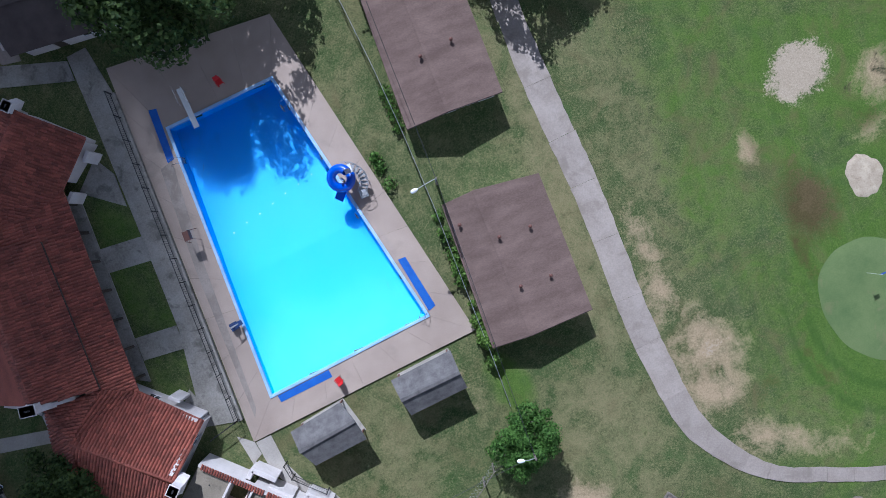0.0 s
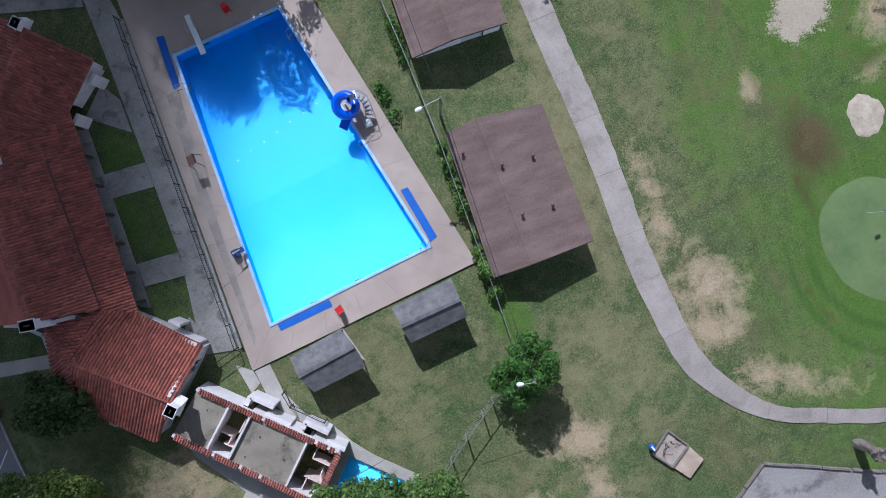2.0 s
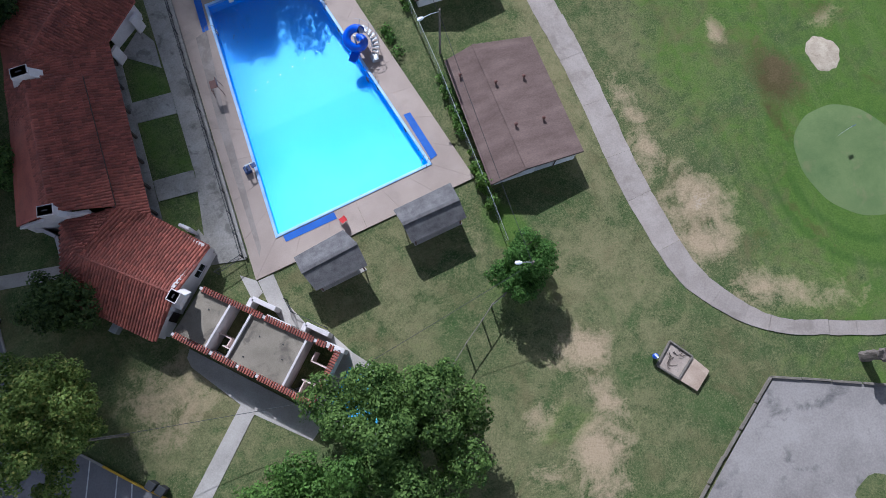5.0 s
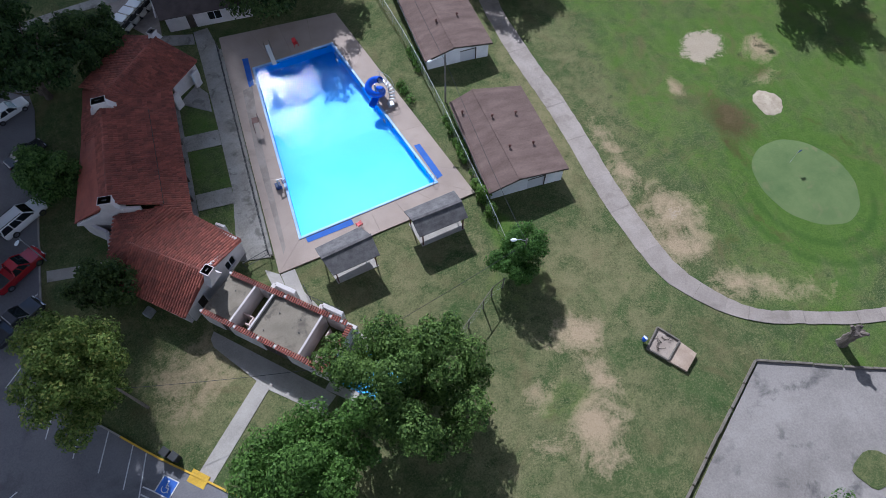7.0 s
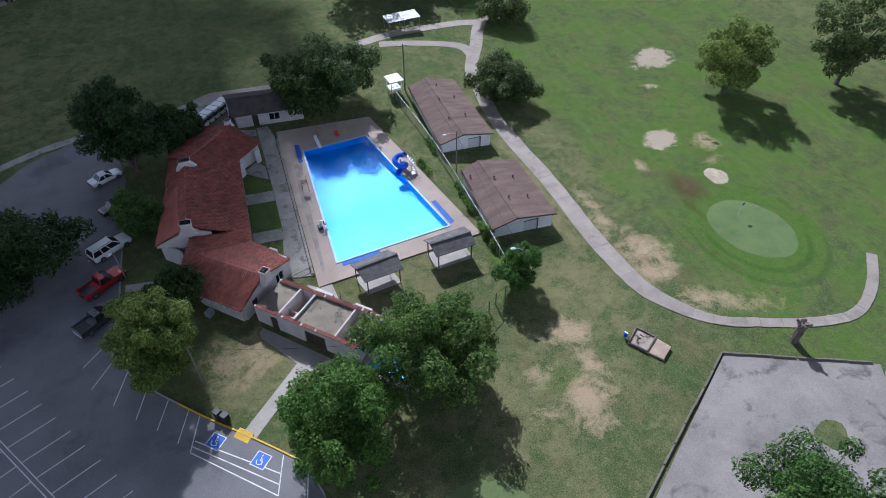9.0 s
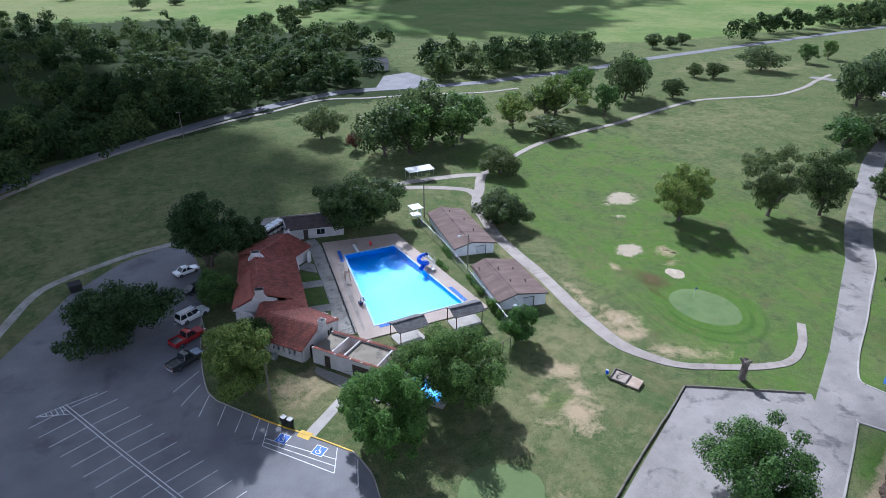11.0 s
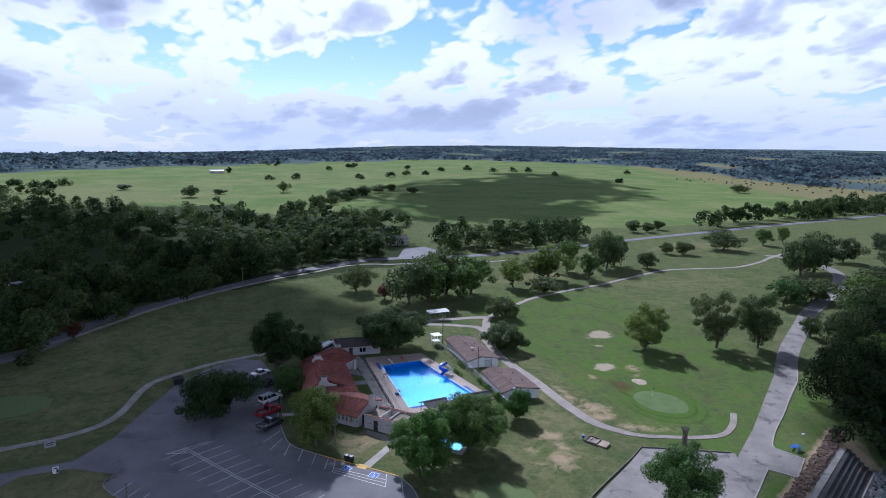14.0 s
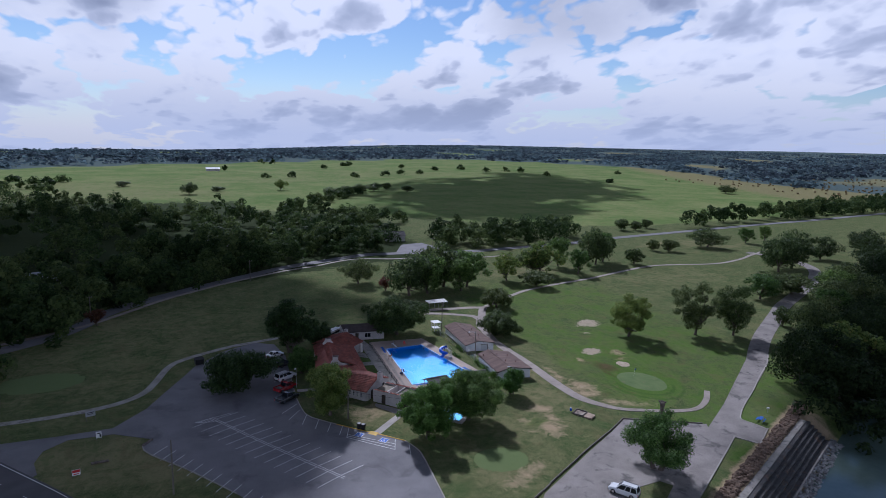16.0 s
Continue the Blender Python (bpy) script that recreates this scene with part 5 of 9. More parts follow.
def build_clubhouse():
    root = thing("clubhouse", "white stucco clubhouse with three angled wings under red clay tiles", "building")
    V, F = [], []
    R0, R1 = (-33.9, -0.6, 5.15), (-33.6, 12.4, 5.15)      # upper ridge
    UA, UB = (-29.35, -1.25, 3.72), (-29.35, 11.6, 3.72)   # upper slope's pool-side edge
    LA, LB = (-27.15, -2.6, 2.35), (-26.85, 15.2, 2.35)    # gallery eave
    MA, MB = (-29.45, -1.3, 3.50), (-29.4, 13.6, 3.50)
    WL0, WL1 = (-38.3, 0.3, 2.55), (-36.6, 13.6, 2.55)     # car-park eave
    H0 = (-33.1, -4.6, 3.95)                                # hip of the south wing
    H1 = (-26.35, -10.5, 3.95)                              # its gable ridge end
    SE_, SN = (-23.1, -6.9, 2.05), (-29.55, -13.3, 2.05)
    SWc = (-34.1, -8.9, 2.05)
    SWd = (-35.6, -4.7, 2.3)
    N1 = (-27.1, 22.0, 4.05)                                # north gable ridge end
    N0 = (-33.4, 15.0, 4.3)
    NE_, NW_ = (-23.5, 18.5, 2.35), (-30.9, 25.6, 2.35)
    NWi = (-36.4, 18.2, 2.45)
    slopes = [
        ([UA, UB, R1, R0], (1, 0, -0.3)),
        ([R0, R1, WL1, WL0], (-1, 0, -0.5)),
        ([LA, LB, MB, MA], (1, 0, -0.4)),
        ([LA, MA, H0], (0.7, 0.72, -0.6)),
        ([LA, H0, H1], (0.7, 0.72, -0.6)),
        ([LA, H1, SE_], (0.7, 0.72, -0.6)),
        ([H0, SWc, SN, H1], (-0.68, -0.73, -0.6)),
        ([H0, (-33.9, -1.2, 3.9), SWd, SWc], (-1, -0.2, -0.6)),
        ([MA, (-33.9, -1.2, 3.9), H0], (1, -0.2, -0.2)),
        ([LB, NE_, N1], (0.72, -0.66, -0.6)),
        ([LB, N1, N0], (0.72, -0.66, -0.6)),
        ([LB, N0, MB], (0.72, -0.66, -0.6)),
        ([N0, N1, NW_, NWi], (-0.72, 0.66, -0.6)),
        ([WL1, (-33.6, 12.4, 4.6), N0, NWi], (-1, 0, -0.5)),
        ([MB, N0, (-33.6, 12.4, 4.6), (-29.4, 11.6, 3.6)], (1, 0, -0.3)),
    ]
    for poly, down in slopes:
        bm = bmesh.new()
        roof_deck(bm, poly, 0.14)
        roof = part("roof_slope", bm, TILE, root, "red clay tile roof slope")
        spots = [] if poly[0] == LA and poly[1] == H0 else None
        tile_slope(V, F, poly, down, spots=spots)
        if spots:
            me = bpy.data.meshes.new("tile")
            prof = ((-1, -0.02), (-0.55, 0.75), (0, 1.0), (0.55, 0.75), (1, -0.02))
            me.from_pydata([(x, y, h * 0.085 + 0.01 + 0.11 * y) for y in (0, 1) for x, h in prof], [], [(q, q + 1, q + 6, q + 5) for q in range(4)] + [(5, 6, 7, 8, 9)])
            me.materials.append(TILE)
            for m in spots:
                ob = new("tile", me)
                ob.parent = roof
                ob.matrix_world = m
    for a, b in ((R0, R1), (H0, H1), (N0, N1), (H0, SWc), (H0, LA), (N0, LB)):
        ridge_caps(V, F, a, b)
    tagged(soup("tile_layer", V, F, TILE, roof, "rows of red clay barrel tiles"), kind="stuff")
    bm = bmesh.new()
    bar(bm, (-29.33, -1.2, 3.66), (-29.33, 11.6, 3.66), 0.10, 0.14)
    part("gutter", bm, DARKW, roof, "dark gutter along the upper roof")

    # outer walls
    def wall(a, b, z0, z1, holes=(), z1b=None, mat=STUCCO, panes=True):
        bm = bmesh.new()
        wall_run(bm, a, b, z0, z1, 0.3, holes, z1b)
        w = part("wall", bm, mat, root, "white stucco wall")
        for h in holes:
            if panes and h[2] > z0 + 0.2:
                window_in(w, a, b, *h)
        return w
    # south wing front towards the parking lot, with small arched windows
    fa, fb = (-33.7, -8.6), (-29.5, -12.75)
    wall(fa, fb, G0 - 0.2, 2.05, [(0.7 + 0.95 * k, 1.15 + 0.95 * k, 0.55, 1.65) for k in range(5)])
    ga, gb = (-29.3, -12.7), (-23.45, -6.95)
    bm = bmesh.new()
    wall_run(bm, ga, gb, G0 - 0.2, 2.1, 0.32, [(1.3, 2.2, G0, 1.75), (5.6, 6.9, 0.35, 1.75)])
    d = (Vector(gb) - Vector(ga)).normalized()
    nrm = Vector((-d.y, d.x)) * 0.16
    mid = (Vector(ga) + Vector(gb)) / 2
    for s in (1,):
        A, B, C = [Vector((*p, z)) for p, z in ((Vector(ga), 2.1), (Vector(gb), 2.1), (mid, 3.98))]
        n3 = Vector((*nrm, 0))
        lo = [bm.verts.new(p - n3) for p in (A, B, C)]
        hi = [bm.verts.new(p + n3) for p in (A, B, C)]
        bm.faces.new(lo[::-1])
        bm.faces.new(hi)
        for i in range(3):
            j = (i + 1) % 3
            bm.faces.new((lo[i], lo[j], hi[j], hi[i]))
    gw = part("gable_wall", bm, STUCCO, root, "white stucco gable wall")
    window_in(gw, ga, gb, 5.6, 6.9, 0.35, 1.75)
    door_in(gw, ga, gb, 1.3, 2.2, G0, 1.75, DARKW)
    wall((-35.3, -4.6), (-33.8, -8.4), G0 - 0.2, 2.1)
    wall((-37.7, 0.6), (-35.4, -1.6), G0 - 0.2, 2.4)
    wall((-35.4, -1.6), (-35.3, -4.6), G0 - 0.2, 2.3)
    wall((-37.7, 0.6), (-36.2, 13.6), G0 - 0.2, 2.4, [(1.5 + 2.2 * k, 2.6 + 2.2 * k, 0.6, 1.9) for k in range(5)])
    wall((-36.2, 13.6), (-36.0, 18.0), G0 - 0.2, 2.4)
    wall((-36.0, 18.0), (-30.9, 25.0), G0 - 0.2, 2.3, [(2.5, 3.6, 0.6, 1.8)])
    na, nb = (-30.8, 25.0), (-24.0, 18.7)
    wall(na, nb, -0.4, 2.3, [(3.0, 4.0, -0.2, 1.95), (5.8, 7.0, 0.5, 1.9)])
    bm = bmesh.new()
    A, B, C = Vector((*na, 2.3)), Vector((*nb, 2.3)), Vector((-27.25, 21.95, 3.9))
    n3 = Vector((0.1, 0.1, 0))
    lo, hi = [bm.verts.new(p - n3) for p in (A, B, C)], [bm.verts.new(p + n3) for p in (A, B, C)]
    bm.faces.new(lo)
    bm.faces.new(hi[::-1])
    for i in range(3):
        j = (i + 1) % 3
        bm.faces.new((lo[i], hi[i], hi[j], lo[j]))
    part("gable_wall", bm, STUCCO, root, "white stucco gable wall")
    # wall behind the gallery, then the gallery's posts
    wall((-29.6, -1.2), (-29.6, 14.0), -0.4, 3.4, [(1.2 + 3.0 * k, 2.9 + 3.0 * k, -0.2 if k % 2 else 0.5, 1.95) for k in range(5)])
    wall((-29.6, -1.2), (-23.5, -6.7), -0.4, 2.3, [(3.2, 4.2, 0.4, 1.8)])
    wall((-29.6, 14.0), (-24.0, 18.5), -0.4, 2.3, [(2.0, 3.4, -0.2, 1.95)])
    for k in range(7):
        y = -1.6 + 2.65 * k
        bm = bmesh.new()
        box(bm, -27.6, -27.35, y - 0.12, y + 0.12, -0.2, 2.3)
        bevel(bm, 0.02)
        bar(bm, (-27.47, y, 2.1), (-29.5, y, 3.1), 0.12)
        part("gallery_post", bm, DARKW, root, "dark timber gallery post")
    for p, q in (((-25.2, -4.0), (-24.4, -4.7)), ((-27.1, 14.2), (-26.4, 14.9)), ((-24.6, 16.9), (-23.9, 17.6))):
        bm = bmesh.new()
        wall_run(bm, p, q, -0.25, 2.0, 0.28)
        bevel(bm, 0.02)
        part("pier", bm, STUCCO, root, "white stucco pier")
    # gable parapets and chimneys
    bm = bmesh.new()
    wall_run(bm, (-38.1, 0.2), (-33.9, -0.95), 2.3, 2.45, 0.3, (), 4.8)
    wall_run(bm, (-33.9, -0.95), (-31.4, -1.15), 2.3, 4.8, 0.3, (), 4.1)
    wall_run(bm, (-37.5, 0.0), (-33.9, -0.95), 1.0, 2.3, 0.3)
    part("parapet", bm, STUCCO, root, "white stucco gable parapet")

    def chimney(name, at, w, d, z0, z1, turn):
        bm = bmesh.new()
        m = pose(*at, 0, 0, 0, turn)
        box(bm, -w / 2, w / 2, -d / 2, d / 2, z0, z1, m)
        hexa(bm, [m @ Vector(p) for p in ((-w, -d / 2 * 1.02, z0), (w, -d / 2 * 1.02, z0), (w, d / 2 * 1.02, z0), (-w, d / 2 * 1.02, z0), (-w / 2, -d / 2 * 1.02, z0 + 0.9), (w / 2, -d / 2 * 1.02, z0 + 0.9), (w / 2, d / 2 * 1.02, z0 + 0.9), (-w / 2, d / 2 * 1.02, z0 + 0.9))])
        c = part(name, bm, STUCCO, root, "white stucco chimney")
        bm = bmesh.new()
        box(bm, -w / 2 - 0.08, w / 2 + 0.08, -d / 2 - 0.08, d / 2 + 0.08, z1 - 0.12, z1, m)
        bevel(bm, 0.02)
        part("cap", bm, STUCCO, c)
        bm = bmesh.new()
        box(bm, -w * 0.2, w * 0.2, -d * 0.08, d * 0.08, z1 - 0.05, z1 + 0.012, m)
        part("flue", bm, BLACKM, c)
    chimney("chimney", (-33.9, -0.75), 1.2, 0.8, 4.2, 6.0, -8)
    chimney("chimney", (-33.5, 12.3), 1.35, 0.85, 4.6, 5.95, 0)
    chimney("chimney", (-26.1, -10.9), 0.85, 0.8, 3.3, 5.15, 45)
    chimney("chimney", (-27.3, 22.3), 0.8, 0.7, 3.4, 4.75, 45)
    # air conditioner against the front wall
    bm = bmesh.new()
    box(bm, -0.45, 0.45, -0.35, 0.35, 0, 0.8, pose(-33.2, -10.6, gzf(-33.2, -10.6), 0, 0, 45))
    bevel(bm, 0.04)
    t = tagged(part("air_conditioner", bm, STEEL), "grey outdoor air conditioning unit beside the clubhouse", "air conditioner")


build_clubhouse()


# ---- flat-roofed changing rooms ----
def build_changing_rooms():
    root = thing("changing_rooms", "white stucco changing block with flat felt roofs and open courts", "building")
    A, B, C, D = Vector((-24.75, -10.2)), Vector((-15.3, -19.25)), Vector((-18.6, -22.6)), Vector((-28.0, -13.15))

    def P(u, v):
        """u along the block, v from the pool side to the front."""
        return A.lerp(B, u).lerp(D.lerp(C, u), v)
    Z0, ZT = G0 - 0.2, 2.45

    def wall(p, q, z1=ZT, holes=(), th=0.24, z0=Z0):
        bm = bmesh.new()
        wall_run(bm, p, q, z0, z1, th, holes)
        return part("wall", bm, STUCCO if z1 >= 2 else STUCCO, root, "white stucco wall")
    front = wall(P(0, 1), P(1, 1), ZT, [(2.0, 3.0, G0, 1.75), (6.6, 9.3, G0, 1.75)])
    door_in(front, P(0, 1), P(1, 1), 2.0, 3.0, G0, 1.75, DARKW)
    door_in(front, P(0, 1), P(1, 1), 6.6, 7.95, G0, 1.75, DARKW)
    door_in(front, P(0, 1), P(1, 1), 7.95, 9.3, G0, 1.75, DARKW)
    wall(P(0, 0), P(1, 0), ZT, [(4.0, 4.9, G0, 1.75), (9.6, 10.5, G0, 1.75)])
    wall(P(1, 0), P(1, 1))
    for u in (0.235, 0.385, 0.785):
        wall(P(u, 0.03), P(u, 0.97), ZT + 0.02, th=0.18)
    for u0, u1 in ((0.0, 0.23), (0.39, 0.78)):
        bm = bmesh.new()
        prism(bm, [tuple(P(u0, 0.03)), tuple(P(u1, 0.03)), tuple(P(u1, 0.97)), tuple(P(u0, 0.97))], 1.98, 2.16)
        part("roof_slab", bm, FELT, root, "brown felt flat roof")
    # floors of the open courts
    for u0, u1 in ((0.24, 0.38), (0.79, 0.99)):
        bm = bmesh.new()
        prism(bm, [tuple(P(u0, 0.04)), tuple(P(u1, 0.04)), tuple(P(u1, 0.96)), tuple(P(u0, 0.96))], G0 - 0.2, G0 + 0.03)
        part("court_floor", bm, OLDC, root, "grey court floor")
    # stall walls in the courts
    for a, b in (((0.24, 0.62), (0.33, 0.62)), ((0.33, 0.62), (0.33, 0.78)), ((0.30, 0.80), (0.38, 0.80)), ((0.86, 0.18), (0.86, 0.36)), ((0.86, 0.36), (0.98, 0.36)),
                 ((0.86, 0.72), (0.98, 0.72)), ((0.88, 0.72), (0.88, 0.95)), ((0.95, 0.55), (0.98, 0.72)), ((0.36, 0.2), (0.36, 0.5))):
        bm = bmesh.new()
        wall_run(bm, P(*a), P(*b), Z0, 1.55, 0.10)
        part("stall_wall", bm, PINKST, root, "white stall partition")
    # tile coping on the parapets
    V, F = [], []
    rng = random.Random(5)
    for a, b in ((P(0.02, 0.0), P(1, 0.0)), (P(1, 0), P(1, 1)), (P(1, 1), P(0.0, 1))):
        d = b - a
        n = int(d.length / 0.23)
        t = d.normalized()
        s = Vector((-t.y, t.x))
        for k in range(n):
            c = a + t * (k + 0.5) * 0.23
            if rng.random() < 0.04:
                continue
            i = len(V)
            for e in (-1, 1):
                for x, h in ((-0.095, 0.0), (-0.05, 0.075), (0.05, 0.075), (0.095, 0.0)):
                    p = c + t * x + s * e * 0.26
                    V.append((p.x, p.y, ZT + 0.02 + h + (0.02 if e > 0 else -0.02) + rng.uniform(-0.008, 0.008)))
            F += [(i, i + 1, i + 5, i + 4), (i + 1, i + 2, i + 6, i + 5), (i + 2, i + 3, i + 7, i + 6), (i, i + 3, i + 2, i + 1), (i + 4, i + 5, i + 6, i + 7)]
    tagged(soup("coping_layer", V, F, TILE, root, "row of red clay coping tiles"), kind="stuff")
    # privacy walls on the pool side, with white caps
    for pts in (((-21.0, -12.4), (-19.4, -13.95)), ((-21.0, -12.4), (-21.6, -13.0)), ((-20.3, -14.3), (-18.6, -15.9)), ((-17.3, -16.05), (-15.75, -17.6)), ((-17.3, -16.05), (-17.7, -16.5)), ((-16.2, -18.2), (-14.9, -19.4))):
        bm = bmesh.new()
        wall_run(bm, *pts, Z0, 1.7, 0.42)
        bevel(bm, 0.03)
        part("privacy_wall", bm, STUCCO, root, "low white stucco privacy wall")
    for u, v in ((0.5, 0.35), (0.7, 0.55), (0.47, 0.8), (0.12, 0.3), (0.66, 0.3)):
        bm = bmesh.new()
        p = P(u, v)
        rod(bm, (p.x, p.y, 2.15), (p.x, p.y, 2.24), 0.06, 0.06, 8)
        part("vent_pipe", bm, BLACKM, root)


build_changing_rooms()


# ---- trees ----
def leaves(rng, centres, radii, count, size, squash=0.85, core=0.5, droop=0.25, up=0.0, jitter=0.42):
    """Leaf sprays over a set of clumps: four-cornered, folded, facing mostly outwards."""
    k = len(centres)
    w = radii ** 2
    pick = rng.choice(k, count, p=w / w.sum())
    d = rng.normal(size=(count, 3))
    d[:, 2] += up
    d /= np.linalg.norm(d, axis=1)[:, None]
    rr = radii[pick] * (core + (1.05 - core) * rng.random(count) ** 0.55) * (1 + 0.22 * np.sin(d[:, 0] * 5 + pick) * np.sin(d[:, 1] * 6 + pick * 2))
    off = d * rr[:, None]
    off[:, 2] *= squash
    C = centres[pick] + off
    n = d * 1.0 + rng.normal(size=(count, 3)) * jitter + np.array([0, 0, 0.35])
    n /= np.linalg.norm(n, axis=1)[:, None]
    a = rng.normal(size=(count, 3))
    t = np.cross(n, a)
    t /= np.linalg.norm(t, axis=1)[:, None] + 1e-9
    b = np.cross(n, t)
    s = (size * (0.6 + 0.8 * rng.random(count)))[:, None]
    V = np.stack([C - t * s * 0.55, C + b * s * 0.36 - n * s * 0.06, C + t * s * 0.55 - np.array([0, 0, 1]) * s * droop, C - b * s * 0.36 - n * s * 0.06], 1).reshape(-1, 3)
    F = np.arange(count * 4).reshape(-1, 4)
    return V, F


def clumps(rng, h, w, base, n, r0, r1, shape=1.0):
    """Clump centres spread through an uneven crown."""
    out, rad = [], []
    hz, cz = h * (1 - base) / 2, h * (1 + base) / 2
    tries = 0
    ph = rng.uniform(0, 6.28, 3)
    while len(out) < n and tries < 4000:
        tries += 1
        p = rng.normal(size=3)
        p /= np.linalg.norm(p)
        p *= rng.random() ** 0.30
        r = w * rng.uniform(r0 * 0.62, r1)
        az = math.atan2(p[1], p[0])
        uneven = 1 + 0.20 * math.sin(2 * az + ph[0] + 2 * p[2]) + 0.16 * math.sin(3 * az + ph[1]) + 0.12 * math.sin(5 * az + ph[2] - 3 * p[2])
        taper = 1 - max(0, p[2]) ** 2 * (1 - shape) - max(0, -p[2]) ** 2 * 0.22
        c = np.array([p[0] * max(0.1, w / 2 - r * 0.45) * taper * uneven, p[1] * max(0.1, w / 2 - r * 0.45) * taper * uneven, cz + p[2] * max(0.1, hz - r * 0.6)])
        if all(np.linalg.norm((c - o) / 1.0) > 0.55 * (r + q) for o, q in zip(out, rad)):
            out.append(c)
            rad.append(r)
    return np.array(out), np.array(rad)


def build_tree(name, label, at, h, w, leaf, seed, base=0.22, n=16, r=(0.17, 0.26), count=9000, size=0.42, trunks=1, shape=0.8, group="", core=0.5):
    rng = np.random.default_rng(seed)
    z = gzf(at[0], at[1])
    t = thing(name, label, "tree", (at[0], at[1], z), rng.uniform(0, 360), group)
    C, R = clumps(rng, h, w, base, n, *r, shape)
    bm = bmesh.new()
    r0 = 0.10 + 0.022 * w
    for k in range(trunks):
        ang = 2 * math.pi * k / max(1, trunks) + 0.6
        foot = Vector((math.cos(ang), math.sin(ang), 0)) * (0.0 if trunks == 1 else r0 * 1.6)
        fork = foot * 2.2 + Vector((rng.normal() * 0.2, rng.normal() * 0.2, h * max(0.16, base * 0.95)))
        rod(bm, foot - Vector((0, 0, 0.4)), foot + Vector((0, 0, 0.35)), r0 * 1.45, r0 * 1.05, 9)
        rod(bm, foot + Vector((0, 0, 0.3)), fork, r0 * 1.06, r0 * 0.72, 9)
        mine = [i for i in range(len(C)) if i % trunks == k][:10]
        for i in mine:
            e = Vector(C[i])
            m = fork.lerp(e, 0.5) + Vector((rng.normal() * 0.25, rng.normal() * 0.25, -0.06 * h))
            q = r0 * rng.uniform(0.30, 0.48)
            rod(bm, fork - Vector((0, 0, 0.15)), m, q * 1.3, q * 0.8, 6)
            rod(bm, m, e, q * 0.8, q * 0.25, 5)
    part("trunk", bm, BARK, t, "grey-brown bark")
    V, F = leaves(rng, C, R, count, size, core=core)
    V[:, 2] = np.maximum(V[:, 2], 0.25)
    soup("crown", V.tolist(), F.tolist(), leaf, t)
    return t


build_tree("oak_tree", "wide dark live oak overhanging the end of the pool deck", (-11.6, 29.6), 11.0, 17.0, LEAF_OAK, 11, 0.06, 52, (0.10, 0.17), 29000, 0.36)
build_tree("oak_tree", "tall dark two-crowned tree behind the clubhouse", (-41.6, 22.0), 14.6, 12.6, LEAF_OAK, 12, 0.04, 40, (0.10, 0.19), 19000, 0.36, 2, 0.7)
build_tree("oak_tree", "lower dark oak close behind the clubhouse roof", (-34.6, 24.6), 7.6, 8.4, LEAF_OAK, 43, 0.06, 24, (0.14, 0.20), 9000, 0.34)
build_tree("oak_tree", "low dark round oak standing in the parking lot", (-55.0, 3.0), 8.2, 15.0, LEAF_OAK, 13, 0.05, 44, (0.11, 0.17), 18850, 0.35)
build_tree("pecan_tree", "tall light green tree on the parking lot verge", (-37.7, -17.0), 11.2, 10.0, LEAF_YEL, 14, 0.04, 50, (0.10, 0.165), 34000, 0.23, 1, 0.8)
build_tree("small_tree", "small round green tree between cars and clubhouse", (-40.6, 7.0), 6.6, 6.8, LEAF_PECAN, 15, 0.08, 22, (0.17, 0.25), 8700, 0.27)
build_tree("small_tree", "small grey-green tree against the clubhouse front", (-36.2, -7.4), 5.6, 6.2, LEAF_OAK, 16, 0.08, 20, (0.17, 0.25), 7250, 0.27)
build_tree("pecan_tree", "large spreading green pecan tree over the paddling pool", (-11.9, -26.7), 10.6, 13.0, LEAF_PECAN, 17, 0.06, 64, (0.085, 0.15), 46000, 0.23)
build_tree("pecan_tree", "large bright green pecan tree beside the changing rooms", (-21.9, -31.8), 10.6, 12.2, LEAF_BRIGHT, 18, 0.06, 56, (0.09, 0.155), 40000, 0.23)
build_tree("small_tree", "dense bright green tree beside the lamp post", (1.6, -17.6), 6.2, 5.6, LEAF_BRIGHT, 19, 0.08, 30, (0.14, 0.21), 15000, 0.19)
build_tree("pecan_tree", "open-crowned green pecan tree beside the eastern parking lot", (13.2, -52.6), 10.4, 14.0, LEAF_PECAN, 20, 0.16, 40, (0.085, 0.15), 28000, 0.24, 2)
build_tree("maple_tree", "tall olive-green tree alone on the fairway", (53.0, 11.6), 13.2, 12.8, LEAF_YEL, 21, 0.05, 48, (0.10, 0.16), 17400, 0.33, 1, 0.6)
build_tree("pecan_tree", "tall airy grey-green tree on the fairway edge", (73.2, 7.6), 17.4, 12.4, LEAF_WOOD, 22, 0.08, 44, (0.09, 0.17), 13050, 0.34, 1, 0.85)
build_tree("pecan_tree", "tall dark leaning tree beside the park road", (84.0, 4.2), 15.8, 11.0, LEAF_OAK, 23, 0.06, 36, (0.12, 0.20), 13050, 0.35, 1, 0.85)
build_tree("shrub_tree", "broad dark rounded shrub beside the cart path", (16.6, 23.4), 6.6, 12.0, LEAF_WOOD, 24, 0.02, 36, (0.13, 0.19), 15950, 0.33)
build_tree("shrub_tree", "rounded dark shrub at the fork of the path", (28.6, 50.8), 6.6, 10.6, LEAF_WOOD, 25, 0.02, 30, (0.14, 0.21), 11600, 0.34)

